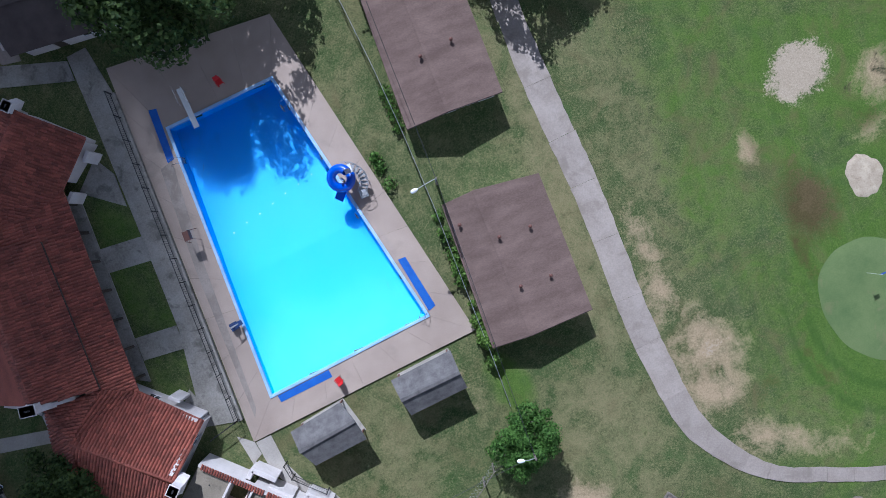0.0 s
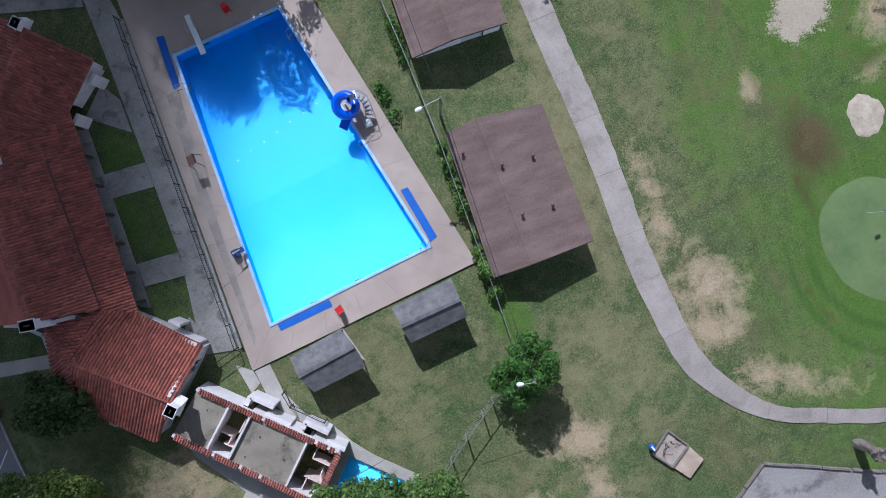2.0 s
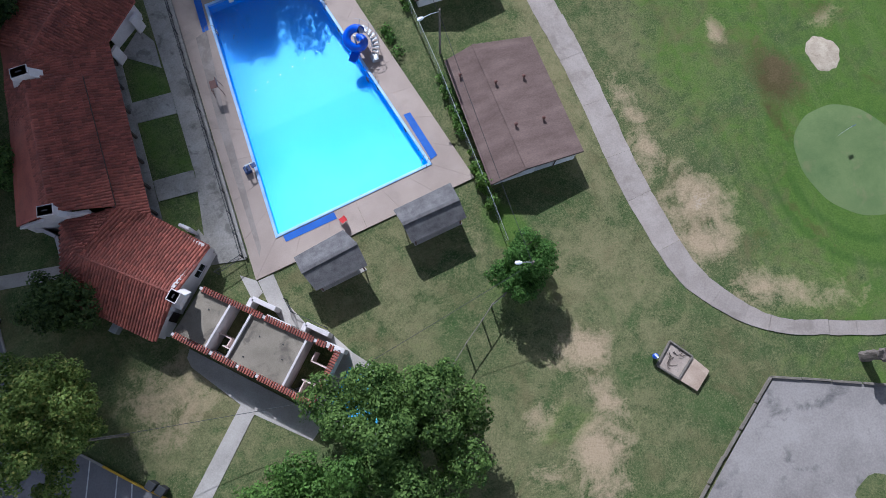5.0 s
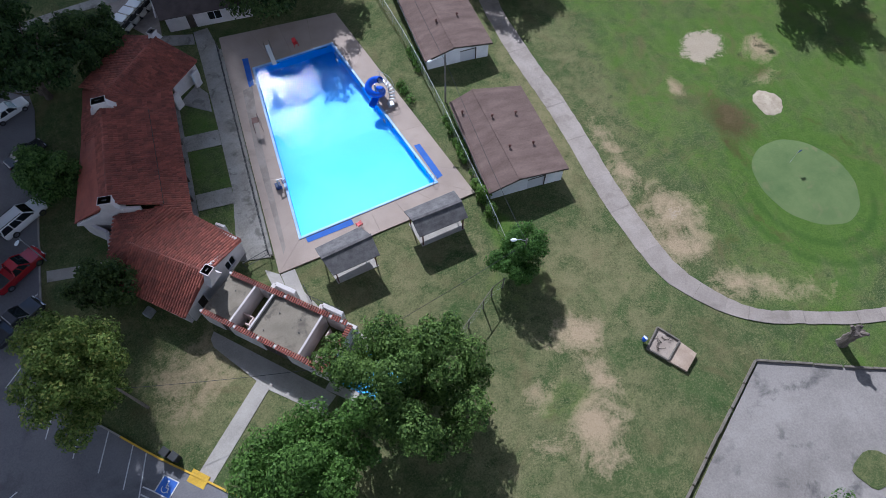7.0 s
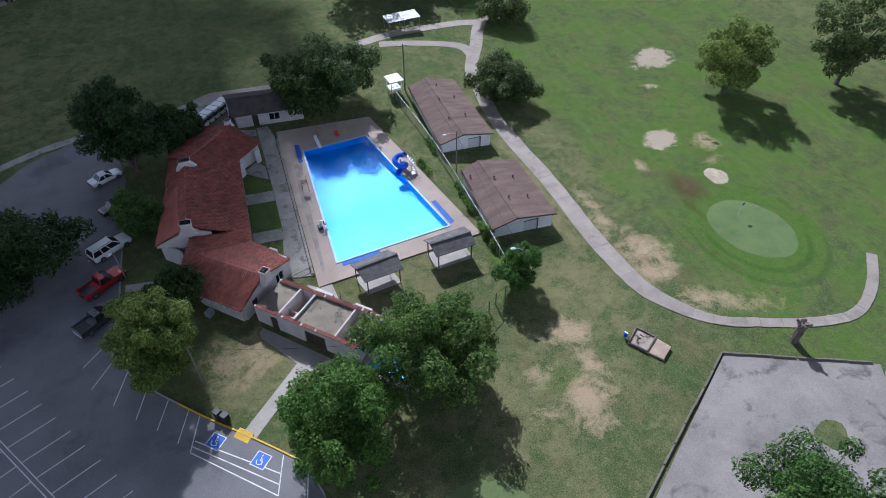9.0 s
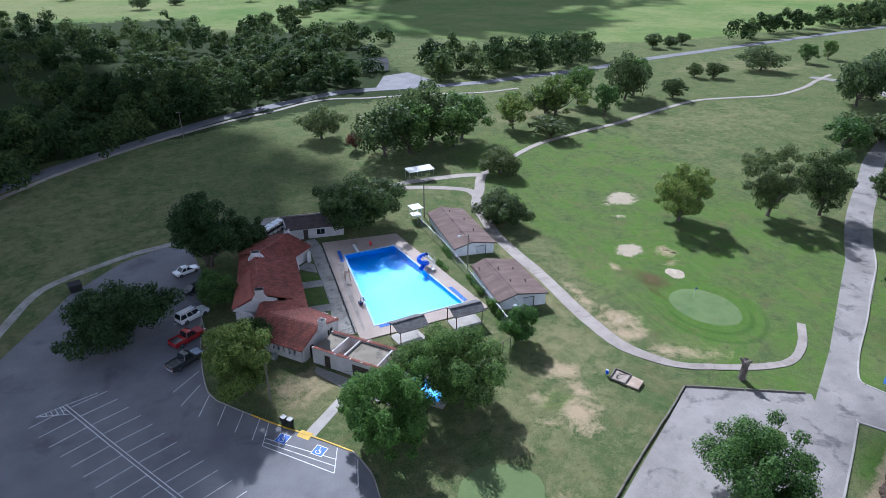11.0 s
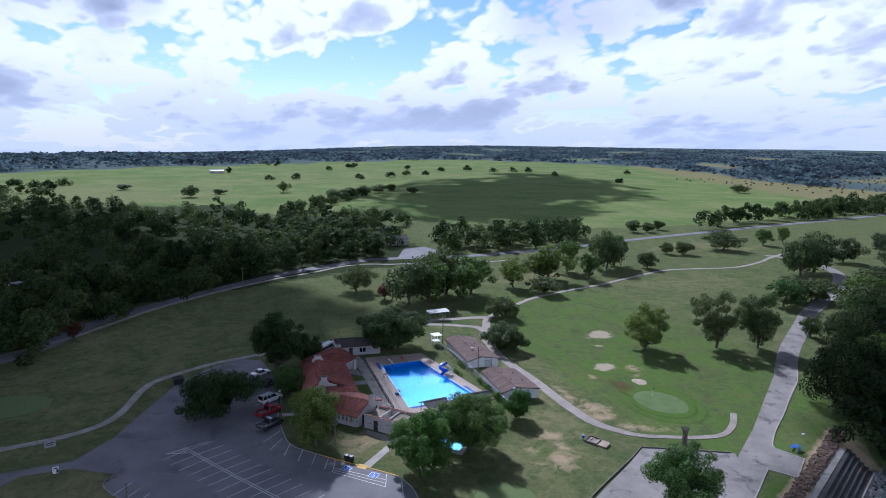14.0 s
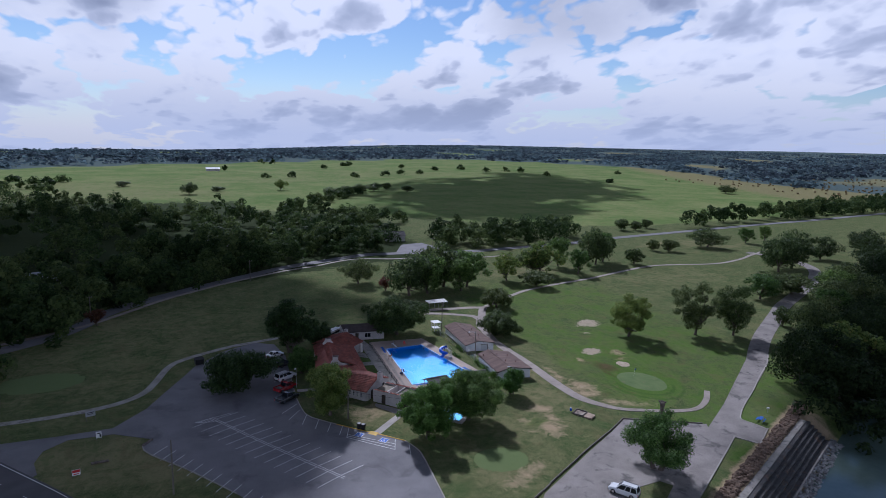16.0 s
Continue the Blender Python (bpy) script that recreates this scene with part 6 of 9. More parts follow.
# trees further off: a few grown forms, set out again and again
FORMS = {
    "broad": build_tree("oak_tree", "broad dark green oak on the grass", (65.6, 97.1), 12.0, 14.0, LEAF_WOOD, 31, 0.03, 40, (0.12, 0.19), 4600, 0.56),
    "tall": build_tree("pecan_tree", "tall green pecan tree on the grass", (83.5, 107.1), 15.0, 11.0, LEAF_PECAN, 32, 0.04, 36, (0.12, 0.21), 4200, 0.56),
    "round": build_tree("small_tree", "small round green tree on the grass", (121.4, 103.9), 8.0, 8.5, LEAF_WOOD, 33, 0.05, 26, (0.15, 0.23), 2800, 0.5),
    "light": build_tree("pecan_tree", "light olive tree standing on the grass", (48.8, 86.6), 12.0, 11.0, LEAF_YEL, 34, 0.05, 32, (0.13, 0.21), 3800, 0.54),
}
FORMS["dark"] = build_tree("oak_tree", "tall dark riverside tree with a dense crown", (70.5, -31.0), 14.4, 16.0, LEAF_BANK, 35, 0.04, 44, (0.11, 0.19), 6500, 0.5)
SIZES = {"dark": (14.4, 16.0), "broad": (12.0, 14.0), "tall": (15.0, 11.0), "round": (8.0, 8.5), "light": (12.0, 11.0)}


def plant(form, x, y, h, w, turn):
    fh, fw = SIZES[form]
    return copy_thing(FORMS[form], pose(x, y, gzf(x, y), 0, 0, turn) @ Matrix.Diagonal((w / fw, w / fw, h / fh, 1)))


def plant_rows(rows):
    for i, (form, x, y, h, w) in enumerate(rows):
        plant(form, x, y, h, w, (i * 67) % 360)


FORMS["broad"].scale, FORMS["tall"].scale = (1, 1, 1), (1, 1, 1)
plant_rows([  # the fairway groups
    ("round", 55.9, 74.7, 6.6, 12.0), ("light", 68.0, 94.5, 14.5, 15.5), ("broad", 102.6, 106.7, 17.4, 15.0), ("tall", 84.0, 90.8, 12.0, 8.5), ("tall", 110.0, 112.0, 16.0, 12.0),
    ("round", 153.3, 131.9, 6.4, 6.4), ("round", 160.2, 128.3, 7.0, 8.6), ("broad", 190.5, 134.3, 10.6, 18.5), ("tall", 223.4, 141.2, 10.0, 9.0), ("tall", 241.9, 145.6, 10.0, 7.4),
    ("broad", -9.6, 92.9, 10.2, 13.0), ("broad", 4.0, 71.0, 15.4, 17.0), ("tall", 11.5, 73.5, 16.0, 14.0), ("broad", 21.0, 83.0, 17.4, 18.0), ("tall", 29.5, 80.5, 16.0, 15.0), ("broad", 13.5, 80.0, 16.5, 16.0), ("tall", 25.0, 75.0, 14.5, 13.0),
])
plant_rows([  # along the river road
    ("broad", 175.0, 73.0, 17.5, 17.0), ("broad", 188.0, 78.0, 18.0, 20.0), ("tall", 127.1, 36.4, 10.4, 12.5), ("broad", 137.0, 42.5, 9.0, 13.0), ("round", 146.2, 40.2, 8.0, 14.0),
    ("broad", 142.5, 20.5, 11.0, 15.8), ("tall", 156.0, 30.0, 12.0, 14.0), ("broad", 168.4, 34.6, 12.0, 18.0), ("broad", 145.9, 8.7, 14.0, 15.1), ("tall", 128.0, 8.0, 12.0, 12.0),
    ("round", 107.0, 8.0, 6.5, 6.0), ("round", 118.0, 6.5, 7.0, 9.0), ("broad", 112.0, -3.0, 12.0, 12.0), ("broad", 99.0, -10.0, 13.0, 13.0),
])
plant_rows([  # the river bank
    ("dark", 82.0, -26.0, 14.0, 14.0), ("light", 92.0, -24.0, 13.0, 15.5), ("dark", 82.0, -38.0, 12.0, 13.0), ("dark", 76.0, -36.5, 9.0, 12.0),
    ("dark", 104.0, -18.0, 14.0, 13.0), ("dark", 118.0, -10.0, 12.5, 15.0), ("dark", 130.0, -3.0, 13.0, 14.0), ("dark", 95.0, -33.0, 13.0, 14.0), ("dark", 110.0, -26.0, 14.5, 13.0),
    ("dark", 126.0, -17.0, 14.0, 14.0), ("dark", 160.0, 14.0, 14.0, 16.0), ("dark", 176.0, 20.0, 14.0, 14.0), ("dark", 190.0, 40.0, 14.0, 18.0), ("dark", 208.0, 50.0, 14.0, 18.0),
    ("dark", 226.0, 66.0, 13.0, 18.0), ("dark", 246.0, 84.0, 14.0, 18.0), ("dark", 222.0, 92.0, 13.0, 16.0), ("dark", 262.0, 100.0, 14.0, 18.0),
])
plant_rows([  # pasture trees beyond the road
    ("broad", -86.0, 470.7, 11.0, 15.0), ("round", -62.3, 497.5, 5.5, 12.0), ("light", -3.2, 505.3, 11.5, 12.5), ("round", 137.3, 208.0, 8.2, 8.8), ("round", 181.3, 199.7, 8.0, 8.6),
    ("round", 190.6, 197.9, 6.5, 8.0), ("round", 203.6, 205.0, 6.5, 7.0), ("round", -152.0, 560.0, 6.0, 14.0), ("round", 120.0, 480.0, 7.0, 12.0), ("broad", 480.0, 430.0, 10.0, 20.0),
    ("broad", 70.0, 480.0, 9.0, 18.0), ("broad", 88.0, 492.0, 9.0, 18.0), ("broad", 52.0, 462.0, 8.5, 16.0), ("round", 106.0, 512.0, 8.0, 11.0), ("broad", 36.0, 440.0, 9.0, 16.0),
])
build_tree("small_tree", "small russet-leaved tree on the grass", (-2.4, 79.4), 5.6, 5.2, LEAF_RED, 41, 0.2, 15, (0.2, 0.28), 1500, 0.4)
build_tree("small_tree", "small russet-leaved tree beside the country road", (-92.0, 60.5), 5.0, 5.0, LEAF_RED, 42, 0.2, 15, (0.2, 0.28), 1200, 0.4)


def woods(name, label, spots, leaf, seed, count, size, flat=False):
    """A stand of trees too many to count, each a crown of lobes and leaf sprays of its own tone, joined into one mass."""
    rng = np.random.default_rng(seed)
    VV, FF, TT, n = [], [], [], 0
    for x, y, h, w in spots:
        low = float(gz(x, y))
        k = int(rng.integers(7, 14))
        a = rng.uniform(0, 6.28) + np.arange(k) * 2.4
        q = w * 0.42 * np.sqrt(np.arange(k) / k) * rng.uniform(0.7, 1.2, size=k)
        R = w * rng.uniform(0.10, 0.24, size=k)
        zt = h * (1.0 - 0.55 * (q / (w * 0.42)) ** 2) * rng.uniform(0.72, 1.08, size=k)
        C = np.stack([x + q * np.cos(a), y + q * np.sin(a), low + np.maximum(zt - R * 0.8, R * 0.4)], 1)
        if flat:
            C[:, 2] = low + h * rng.uniform(0.3, 0.6, size=k)
            R = np.minimum(R, h * 0.5)
        V, F = leaves(rng, C, R, count, size, squash=0.9, core=0.72, up=0.35, droop=0.1, jitter=0.24)
        V[:, 2] = np.maximum(V[:, 2], low + 0.1)
        if flat:
            V[:, :2] = (V[:, :2] - (x, y)) * 1.5 + (x, y)
        VV.append(V)
        FF.append(F + n)
        TT.append(np.full(len(V), rng.random()))
        n += len(V)
    ob = soup(name, np.concatenate(VV).tolist(), np.concatenate(FF).tolist(), leaf)
    ob.data.attributes.new("tone", "FLOAT", "POINT").data.foreach_set("value", np.concatenate(TT).astype(np.float32))
    return tagged(ob, label, "woods", kind="stuff")


def spots_between(seed, n, test, box_, h, w, gap):
    rng = np.random.default_rng(seed)
    out = []
    for _ in range(n * 12):
        if len(out) >= n:
            break
        x, y = rng.uniform(box_[0], box_[1]), rng.uniform(box_[2], box_[3])
        if not test(x, y):
            continue
        ww = rng.uniform(*w)
        if all((x - a) ** 2 + (y - b) ** 2 > (gap * (ww + d)) ** 2 for a, b, _, d in out[-260:]):
            out.append((x, y, rng.uniform(*h), ww))
    return out


def road_y(x):
    return float(np.interp(x, [-170, -126, -106, -97.5, -87, -53, -34.5, -19, 3.4, 18, 57, 83, 118, 154, 213, 289, 371, 440],
                           [5, 32, 47, 58, 80, 113, 127.5, 136.5, 148.5, 152.5, 150.5, 154.5, 160.5, 172, 185.5, 202.5, 219, 235]))


def meadow_y(x):
    return float(np.interp(x, [-400, -235, -143, -98, -47, 0, 47, 90, 140, 200], [520, 455, 405, 335, 320, 300, 285, 235, 205, 190]))


woods("woodland", "dense dark woodland beyond the country road", spots_between(5, 700, lambda x, y: road_y(x) + 6 < y < meadow_y(x) and not (14 < x < 50 and y < 182), (-420, 62, 20, 520), (5.5, 14.5), (7, 15), 0.33), LEAF_MASS, 6, 430, 1.1)
woods("roadside_trees", "dark trees leaning over the country road", spots_between(27, 130, lambda x, y: road_y(x) - 8 < y < road_y(x) + 9 and not -5 < y - road_y(x) < 4 and (y > road_y(x) or x < -62), (-220, -24, -20, 140), (6, 12), (8, 12), 0.30), LEAF_MASS, 28, 700, 0.9)
woods("wood_edge", "dense dark trees at the edge of the woodland", spots_between(29, 300, lambda x, y: road_y(x) + 5 < y < road_y(x) + 75, (-230, 14, 0, 230), (5, 13.5), (6, 13), 0.29), LEAF_MASS, 30, 560, 0.85)
woods("tree_belt", "belt of trees along the country road", spots_between(7, 90, lambda x, y: road_y(x) + 7 < y < road_y(x) + 34, (50, 135, 150, 215), (10, 15), (11, 16), 0.34), LEAF_MASS, 8, 800, 1.0)
woods("hedgerow", "dark hedgerow of trees beyond the road", spots_between(9, 130, lambda x, y: road_y(x) + 9 < y < road_y(x) + 9 + 0.16 * (x - 190), (208, 560, 180, 420), (9, 14), (9, 15), 0.28), LEAF_MASS, 10, 480, 1.2)
woods("tree_line", "line of trees at the pasture corner", spots_between(15, 30, lambda x, y: abs(y - (330 + 1.9 * (x + 10))) < 9, (-12, 75, 300, 500), (7, 10), (10, 15), 0.3), LEAF_MASS, 16, 420, 1.4)
woods("near_woods", "dark trees on the near side of the road", spots_between(17, 60, lambda x, y: road_y(x) - 46 < y < road_y(x) - 5 and x < -104, (-220, -100, -60, 60), (8, 13), (9, 14), 0.36), LEAF_MASS, 18, 800, 1.0)
woods("river_woods", "dark riverside trees leaning over the water", spots_between(19, 46, lambda x, y: river_side(x, y) > -1.5 - 0.05 * (x - 60) and river_side(x, y) < 16 and (x - 57.4) * BANKU[0] + (y + 44) * BANKU[1] < -3, (60, 150, -66, 10), (7, 12), (8, 13), 0.36), LEAF_BANK, 20, 900, 0.8)


def far_spots(seed, n):
    rng = np.random.default_rng(seed)
    out = []
    while len(out) < n:
        a, u = rng.uniform(-0.62, 1.28), rng.random()
        d0 = float(np.interp(a, FAR_A, FAR_D))
        d = d0 * (4700 / d0) ** (u ** 0.75)
        if far_field(a, d) > 0.3 and rng.random() > 0.03:
            continue
        x, y = -55 + d * math.sin(a), -135 + d * math.cos(a)
        out.append((x, y, rng.uniform(5, 10), rng.uniform(14, 26) * (1 + d / 2000)))
    return out


woods("far_woods", "distant woodland painted haze blue, reaching to the horizon", far_spots(21, 5200), LEAF_FAR_HAZE, 22, 18, 5.5, True)
rng = np.random.default_rng(3)
woods("hill_trees", "scattered oaks across the far pasture", [(-55 + d * math.sin(a), -135 + d * math.cos(a), rng.uniform(6, 9), rng.uniform(10, 15)) for a, d in
      zip(rng.uniform(0.0, 0.62, 24), rng.uniform(800, 1150, 24))] + [(rng.uniform(-330, -210), rng.uniform(500, 640), rng.uniform(6, 9), rng.uniform(11, 17)) for _ in range(26)], LEAF_MASS, 23, 240, 1.9)


def hay_bales():
    rng = random.Random(8)
    bm = bmesh.new()
    for _ in range(260):
        x, y = rng.uniform(560, 980), rng.uniform(330, 640)
        z = gzf(x, y)
        a = rng.uniform(0, 3.1)
        d = Vector((math.cos(a), math.sin(a), 0)) * 1.0
        rod(bm, Vector((x, y, z + 0.9)) - d, Vector((x, y, z + 0.9)) + d, 0.95, 0.95, 9)
    tagged(part("hay_bales", bm, HAYM), "many round hay bales on the mown field", "hay bales", kind="stuff")


hay_bales()


# ---- clouds overhead, out of view: cumulus placed to shade the parking side, the pasture and the river bank ----
def puffs(name, label, spots, seed, base=620.0):
    """spots: plan points below which the cloud's puffs stand in the sun's path, with their radii."""
    rng = np.random.default_rng(seed)
    off = base / math.tan(radians(SUN_EL))
    bm = bmesh.new()
    for x, y, r in spots:
        z = base + (r * 0.35 if r > 10 else 4.0) + rng.uniform(0, 12)
        m = Matrix.Translation((x + off * math.sin(radians(SUN_AZ)), y + off * math.cos(radians(SUN_AZ)), z)) @ Matrix.Diagonal((r * 1.2, r * 1.2, r * 0.7, 1))
        bmesh.ops.create_icosphere(bm, subdivisions=2 if r > 10 else 1, radius=1.0, matrix=m)
    for v in bm.verts:
        v.co += noise.noise_vector(v.co * 0.06) * 3.0
    return tagged(part(name, bm, CLOUDM, smooth=True), label, "cloud", kind="structure")


def cloud_spots(cover, box_, big, wisps, seed):
    """Full heaps where the cloud is thick, small torn wisps where it thins out."""
    rng = np.random.default_rng(seed)
    out = []
    for _ in range(big * 30):
        if len(out) >= big:
            break
        x, y, r = rng.uniform(box_[0], box_[1]), rng.uniform(box_[2], box_[3]), rng.uniform(16, 36)
        if min(cover(x + a * r, y + b * r) for a, b in ((0, 0), (1, 0), (-1, 0), (0, 1), (0, -1))) > 0.93:
            out.append((x, y, r))
    n = 0
    for _ in range(wisps * 40):
        if n >= wisps:
            break
        x, y = rng.uniform(box_[0], box_[1]), rng.uniform(box_[2], box_[3])
        c = cover(x, y)
        if 0.02 < c < 0.97 and rng.random() < c * 1.0:
            out.append((x, y, rng.uniform(3.0, 6.0)))
            n += 1
    return out


def west_cover(x, y):
    edge = float(np.interp(y, [-60, -40, -29, -20, -8, 0, 15, 28, 45, 70, 100, 130, 200, 300], [-92, -84, -64, -42, -36, -33.5, -31, -19, -10, -14, -28, -40, -70, -120]))
    return float(S(edge + 7, edge - 7, x) * S(-62, -38, y) * S(355, 325, y) * S(-330, -310, x))


def north_cover(x, y):
    dx, dy = x - 235, y - 505
    q = math.hypot((dx * 0.62 + dy * 0.78) / 300, (dy * 0.62 - dx * 0.78) / 125) + 0.12 * math.sin(x * 0.03) + 0.1 * math.sin(y * 0.05 + x * 0.01)
    return float(S(1.12, 0.78, q))


puffs("cloud_west", "heaped white cumulus cloud high overhead", cloud_spots(west_cover, (-330, 80, -62, 355), 330, 620, 51), 53)
# unseen cloud added to darken the river bank; its outline follows the bank
def river_shade_cover(x, y):
    d = river_side(x, y)
    return float(S(-15, -6, d) * S(62, 44, d) * S(24, 44, x) * S(215, 190, x))


puffs("cloud_river", "unseen cumulus cloud added to shade the river bank", cloud_spots(river_shade_cover, (20, 220, -110, 90), 120, 300, 55), 56)
puffs("cloud_north", "broad white cumulus cloud high over the pasture", cloud_spots(north_cover, (0, 560, 220, 840), 105, 760, 52), 54)


# ---- sheds, pavilions and other small buildings ----
def shingle_courses(V, F, e0, e1, r1, r0, course=0.3, lift=0.02):
    """Lapped courses between the eave e0-e1 and the ridge r0-r1; each course sits proud of the next one up."""
    e0, e1, r0, r1 = (Vector(p) for p in (e0, e1, r0, r1))
    n = max(2, int((r0 - e0).length / course))
    up = (e1 - e0).cross(r0 - e0).normalized()
    up = up if up.z > 0 else -up
    for k in range(n):
        a, b = k / n, (k + 1.0) / n
        p, q, s, t = e0.lerp(r0, a), e1.lerp(r1, a), e1.lerp(r1, b), e0.lerp(r0, b)
        i = len(V)
        V += [tuple(p + up * (lift + 0.012)), tuple(q + up * (lift + 0.012)), tuple(s + up * lift), tuple(t + up * lift), tuple(p + up * lift * 0.1), tuple(q + up * lift * 0.1)]
        F += [(i, i + 1, i + 2, i + 3), (i + 4, i + 5, i + 1, i)]


def gable_roof(root, corners, ridge, material, label, thick=0.12, course=0.3):
    """corners: eave a0, a1 on one side and b0, b1 on the other; ridge r0, r1."""
    a0, a1, b0, b1 = corners
    r0, r1 = ridge
    V, F = [], []
    for e0, e1 in ((a0, a1), (b0, b1)):
        bm = bmesh.new()
        roof_deck(bm, [e0, e1, r1, r0], thick)
        sl = part("roof_slope", bm, material, root, label)
        V, F = [], []
        shingle_courses(V, F, e0, e1, r1, r0, course)
        tagged(soup("shingle_layer", V, F, material, sl, "lapped shingle courses"), kind="stuff")
    bm = bmesh.new()
    p, q = Vector(r0), Vector(r1)
    bar(bm, p + Vector((0, 0, 0.05)), q + Vector((0, 0, 0.05)), 0.3, 0.05)
    part("ridge_cap", bm, material, root)


def cart_shed(y0, y1, ridge_x, x0, x1, vents, skew=0.0):
    root = thing("cart_shed", "long white-sided cart shed under a brown shingle roof", "shed", group="cart sheds")
    ZE, ZR, zg = 1.70, 2.62, -0.75
    A0, A1 = (x0, y0, ZE), (x0 + 0.2 + skew, y1, ZE)
    B0, B1 = (x1, y0 + 0.15, ZE), (x1 - 0.3 + skew, y1 - 0.35, ZE)
    R0, R1 = (ridge_x, y0 + 0.05, ZR), (ridge_x - 0.3 + skew, y1 + 0.2, ZR)
    gable_roof(root, [A0, A1, B0, B1], [R0, R1], SHINGLE, "brown asphalt shingle slope")
    i = 0.45
    P = [(x0 + i, y0 + i), (x1 - i, y0 + i), (x1 - i - 0.3, y1 - i), (x0 + i + 0.2, y1 - i)]
    for k in range(4):
        a, b = P[k], P[(k + 1) % 4]
        holes = [(4.1, 6.0, zg, 1.35)] if k == 0 else []
        bm = bmesh.new()
        wall_run(bm, a, b, zg, ZE - 0.1, 0.12, holes)
        w = part("wall", bm, SIDING, root, "white painted siding wall")
        if holes:
            door_in(w, a, b, 4.1, 6.0, zg + 0.1, 1.35, plain("grey_white_door", (0.5, 0.51, 0.53), 0.6))
            bm = bmesh.new()
            d = Vector((*a, 0)) + Vector((6.05, -0.1, 0))
            bar(bm, d + Vector((0, 0, zg)), d + Vector((0, 0, 1.45)), 0.12, 0.06)
            bar(bm, d + Vector((-2.0, 0, 1.42)), d + Vector((0, 0, 1.42)), 0.06, 0.08)
            part("door_frame", bm, DARKW, w)
        if k in (0, 2):
            bm = bmesh.new()
            m = Vector(((R0 if k == 0 else R1)[0], a[1]))
            tri = [Vector((*a, ZE - 0.12)), Vector((*b, ZE - 0.12)), Vector((m.x, (a[1] + b[1]) / 2, ZR - 0.2))]
            off = Vector((0, 0.06, 0))
            lo, hi = [bm.verts.new(p - off) for p in tri], [bm.verts.new(p + off) for p in tri]
            bm.faces.new(lo)
            bm.faces.new(hi[::-1])
            for s in range(3):
                t = (s + 1) % 3
                bm.faces.new((lo[s], hi[s], hi[t], lo[t]))
            part("gable", bm, SIDING, w)
    for e0, e1 in ((A0, R0), (B0, R0)):
        bm = bmesh.new()
        bar(bm, Vector(e0) - Vector((0, 0.03, 0.08)), Vector(e1) - Vector((0, 0.03, 0.08)), 0.05, 0.16)
        part("barge_board", bm, DARKW, root, "dark barge board")
    for vx, vy in vents:
        t = (vx - ridge_x) / ((x1 if vx > ridge_x else x0) - ridge_x)
        z = ZR + (ZE - ZR) * t
        bm = bmesh.new()
        rod(bm, (vx, vy, z - 0.1), (vx, vy, z + 0.32), 0.08, 0.08, 8)
        v = part("roof_vent", bm, RUSTY, root, "rusty brown roof vent")
        bm = bmesh.new()
        lathe(bm, [(0.16, 0.0), (0.17, 0.06), (0.03, 0.16)], 10, Matrix.Translation((vx, vy, z + 0.28)))
        part("cowl", bm, RUSTY, v)


cart_shed(-9.75, 3.1, 5.3, 1.9, 10.95, [(5.6, -1.05), (8.35, -1.15), (5.85, -5.5), (8.55, -5.6), (2.9, 1.0)])
cart_shed(10.0, 27.6, 5.3, 1.6, 10.15, [(4.7, 15.0), (7.55, 15.5), (5.0, 20.5), (7.7, 21.0), (6.0, 25.0)])


def pavilion(c, ridge, label):
    root = thing("pavilion", label, "pavilion", group="picnic pavilions")
    Z, ZR = 2.25, 3.0
    a0, a1, b1, b0 = [(*p, Z) for p in c]
    r0, r1 = [(*p, ZR) for p in ridge]
    gable_roof(root, [a0, a1, b0, b1], [r0, r1], SHINGREY, "grey shingle slope", 0.1, 0.25)
    mid = Vector((sum(p[0] for p in c) / 4, sum(p[1] for p in c) / 4))
    for p in c:
        q = mid + (Vector(p) - mid) * 0.84
        bm = bmesh.new()
        box(bm, q.x - 0.06, q.x + 0.06, q.y - 0.06, q.y + 0.06, gzf(q.x, q.y) - 0.2, Z - 0.05)
        part("post", bm, RUSTY, root, "red-brown steel post")
    for p, q in ((a0, a1), (b0, b1)):
        bm = bmesh.new()
        P_, Q_ = mid.to_3d() + (Vector(p) - mid.to_3d()) * 0.84, mid.to_3d() + (Vector(q) - mid.to_3d()) * 0.84
        P_.z = Q_.z = Z + 0.02
        bar(bm, P_, Q_, 0.1, 0.16)
        part("beam", bm, RUSTY, root)
    # a slab and a table in the shade
    bm = bmesh.new()
    prism(bm, [tuple(mid + (Vector(p) - mid) * 0.9) for p in c], gzf(*mid) - 0.2, gzf(*mid) + 0.05)
    part("floor_slab", bm, CONC, root, "concrete floor slab")


pavilion([(-16.51, -10.34), (-11.75, -9.45), (-10.74, -13.12), (-15.55, -13.75)], [(-16.18, -11.98), (-10.95, -11.15)], "open picnic pavilion with a dark grey shingle roof")
pavilion([(-7.06, -9.22), (-1.5, -8.55), (-1.25, -12.0), (-6.5, -12.55)], [(-6.75, -10.9), (-1.38, -10.4)], "open picnic pavilion with a light grey shingle roof")


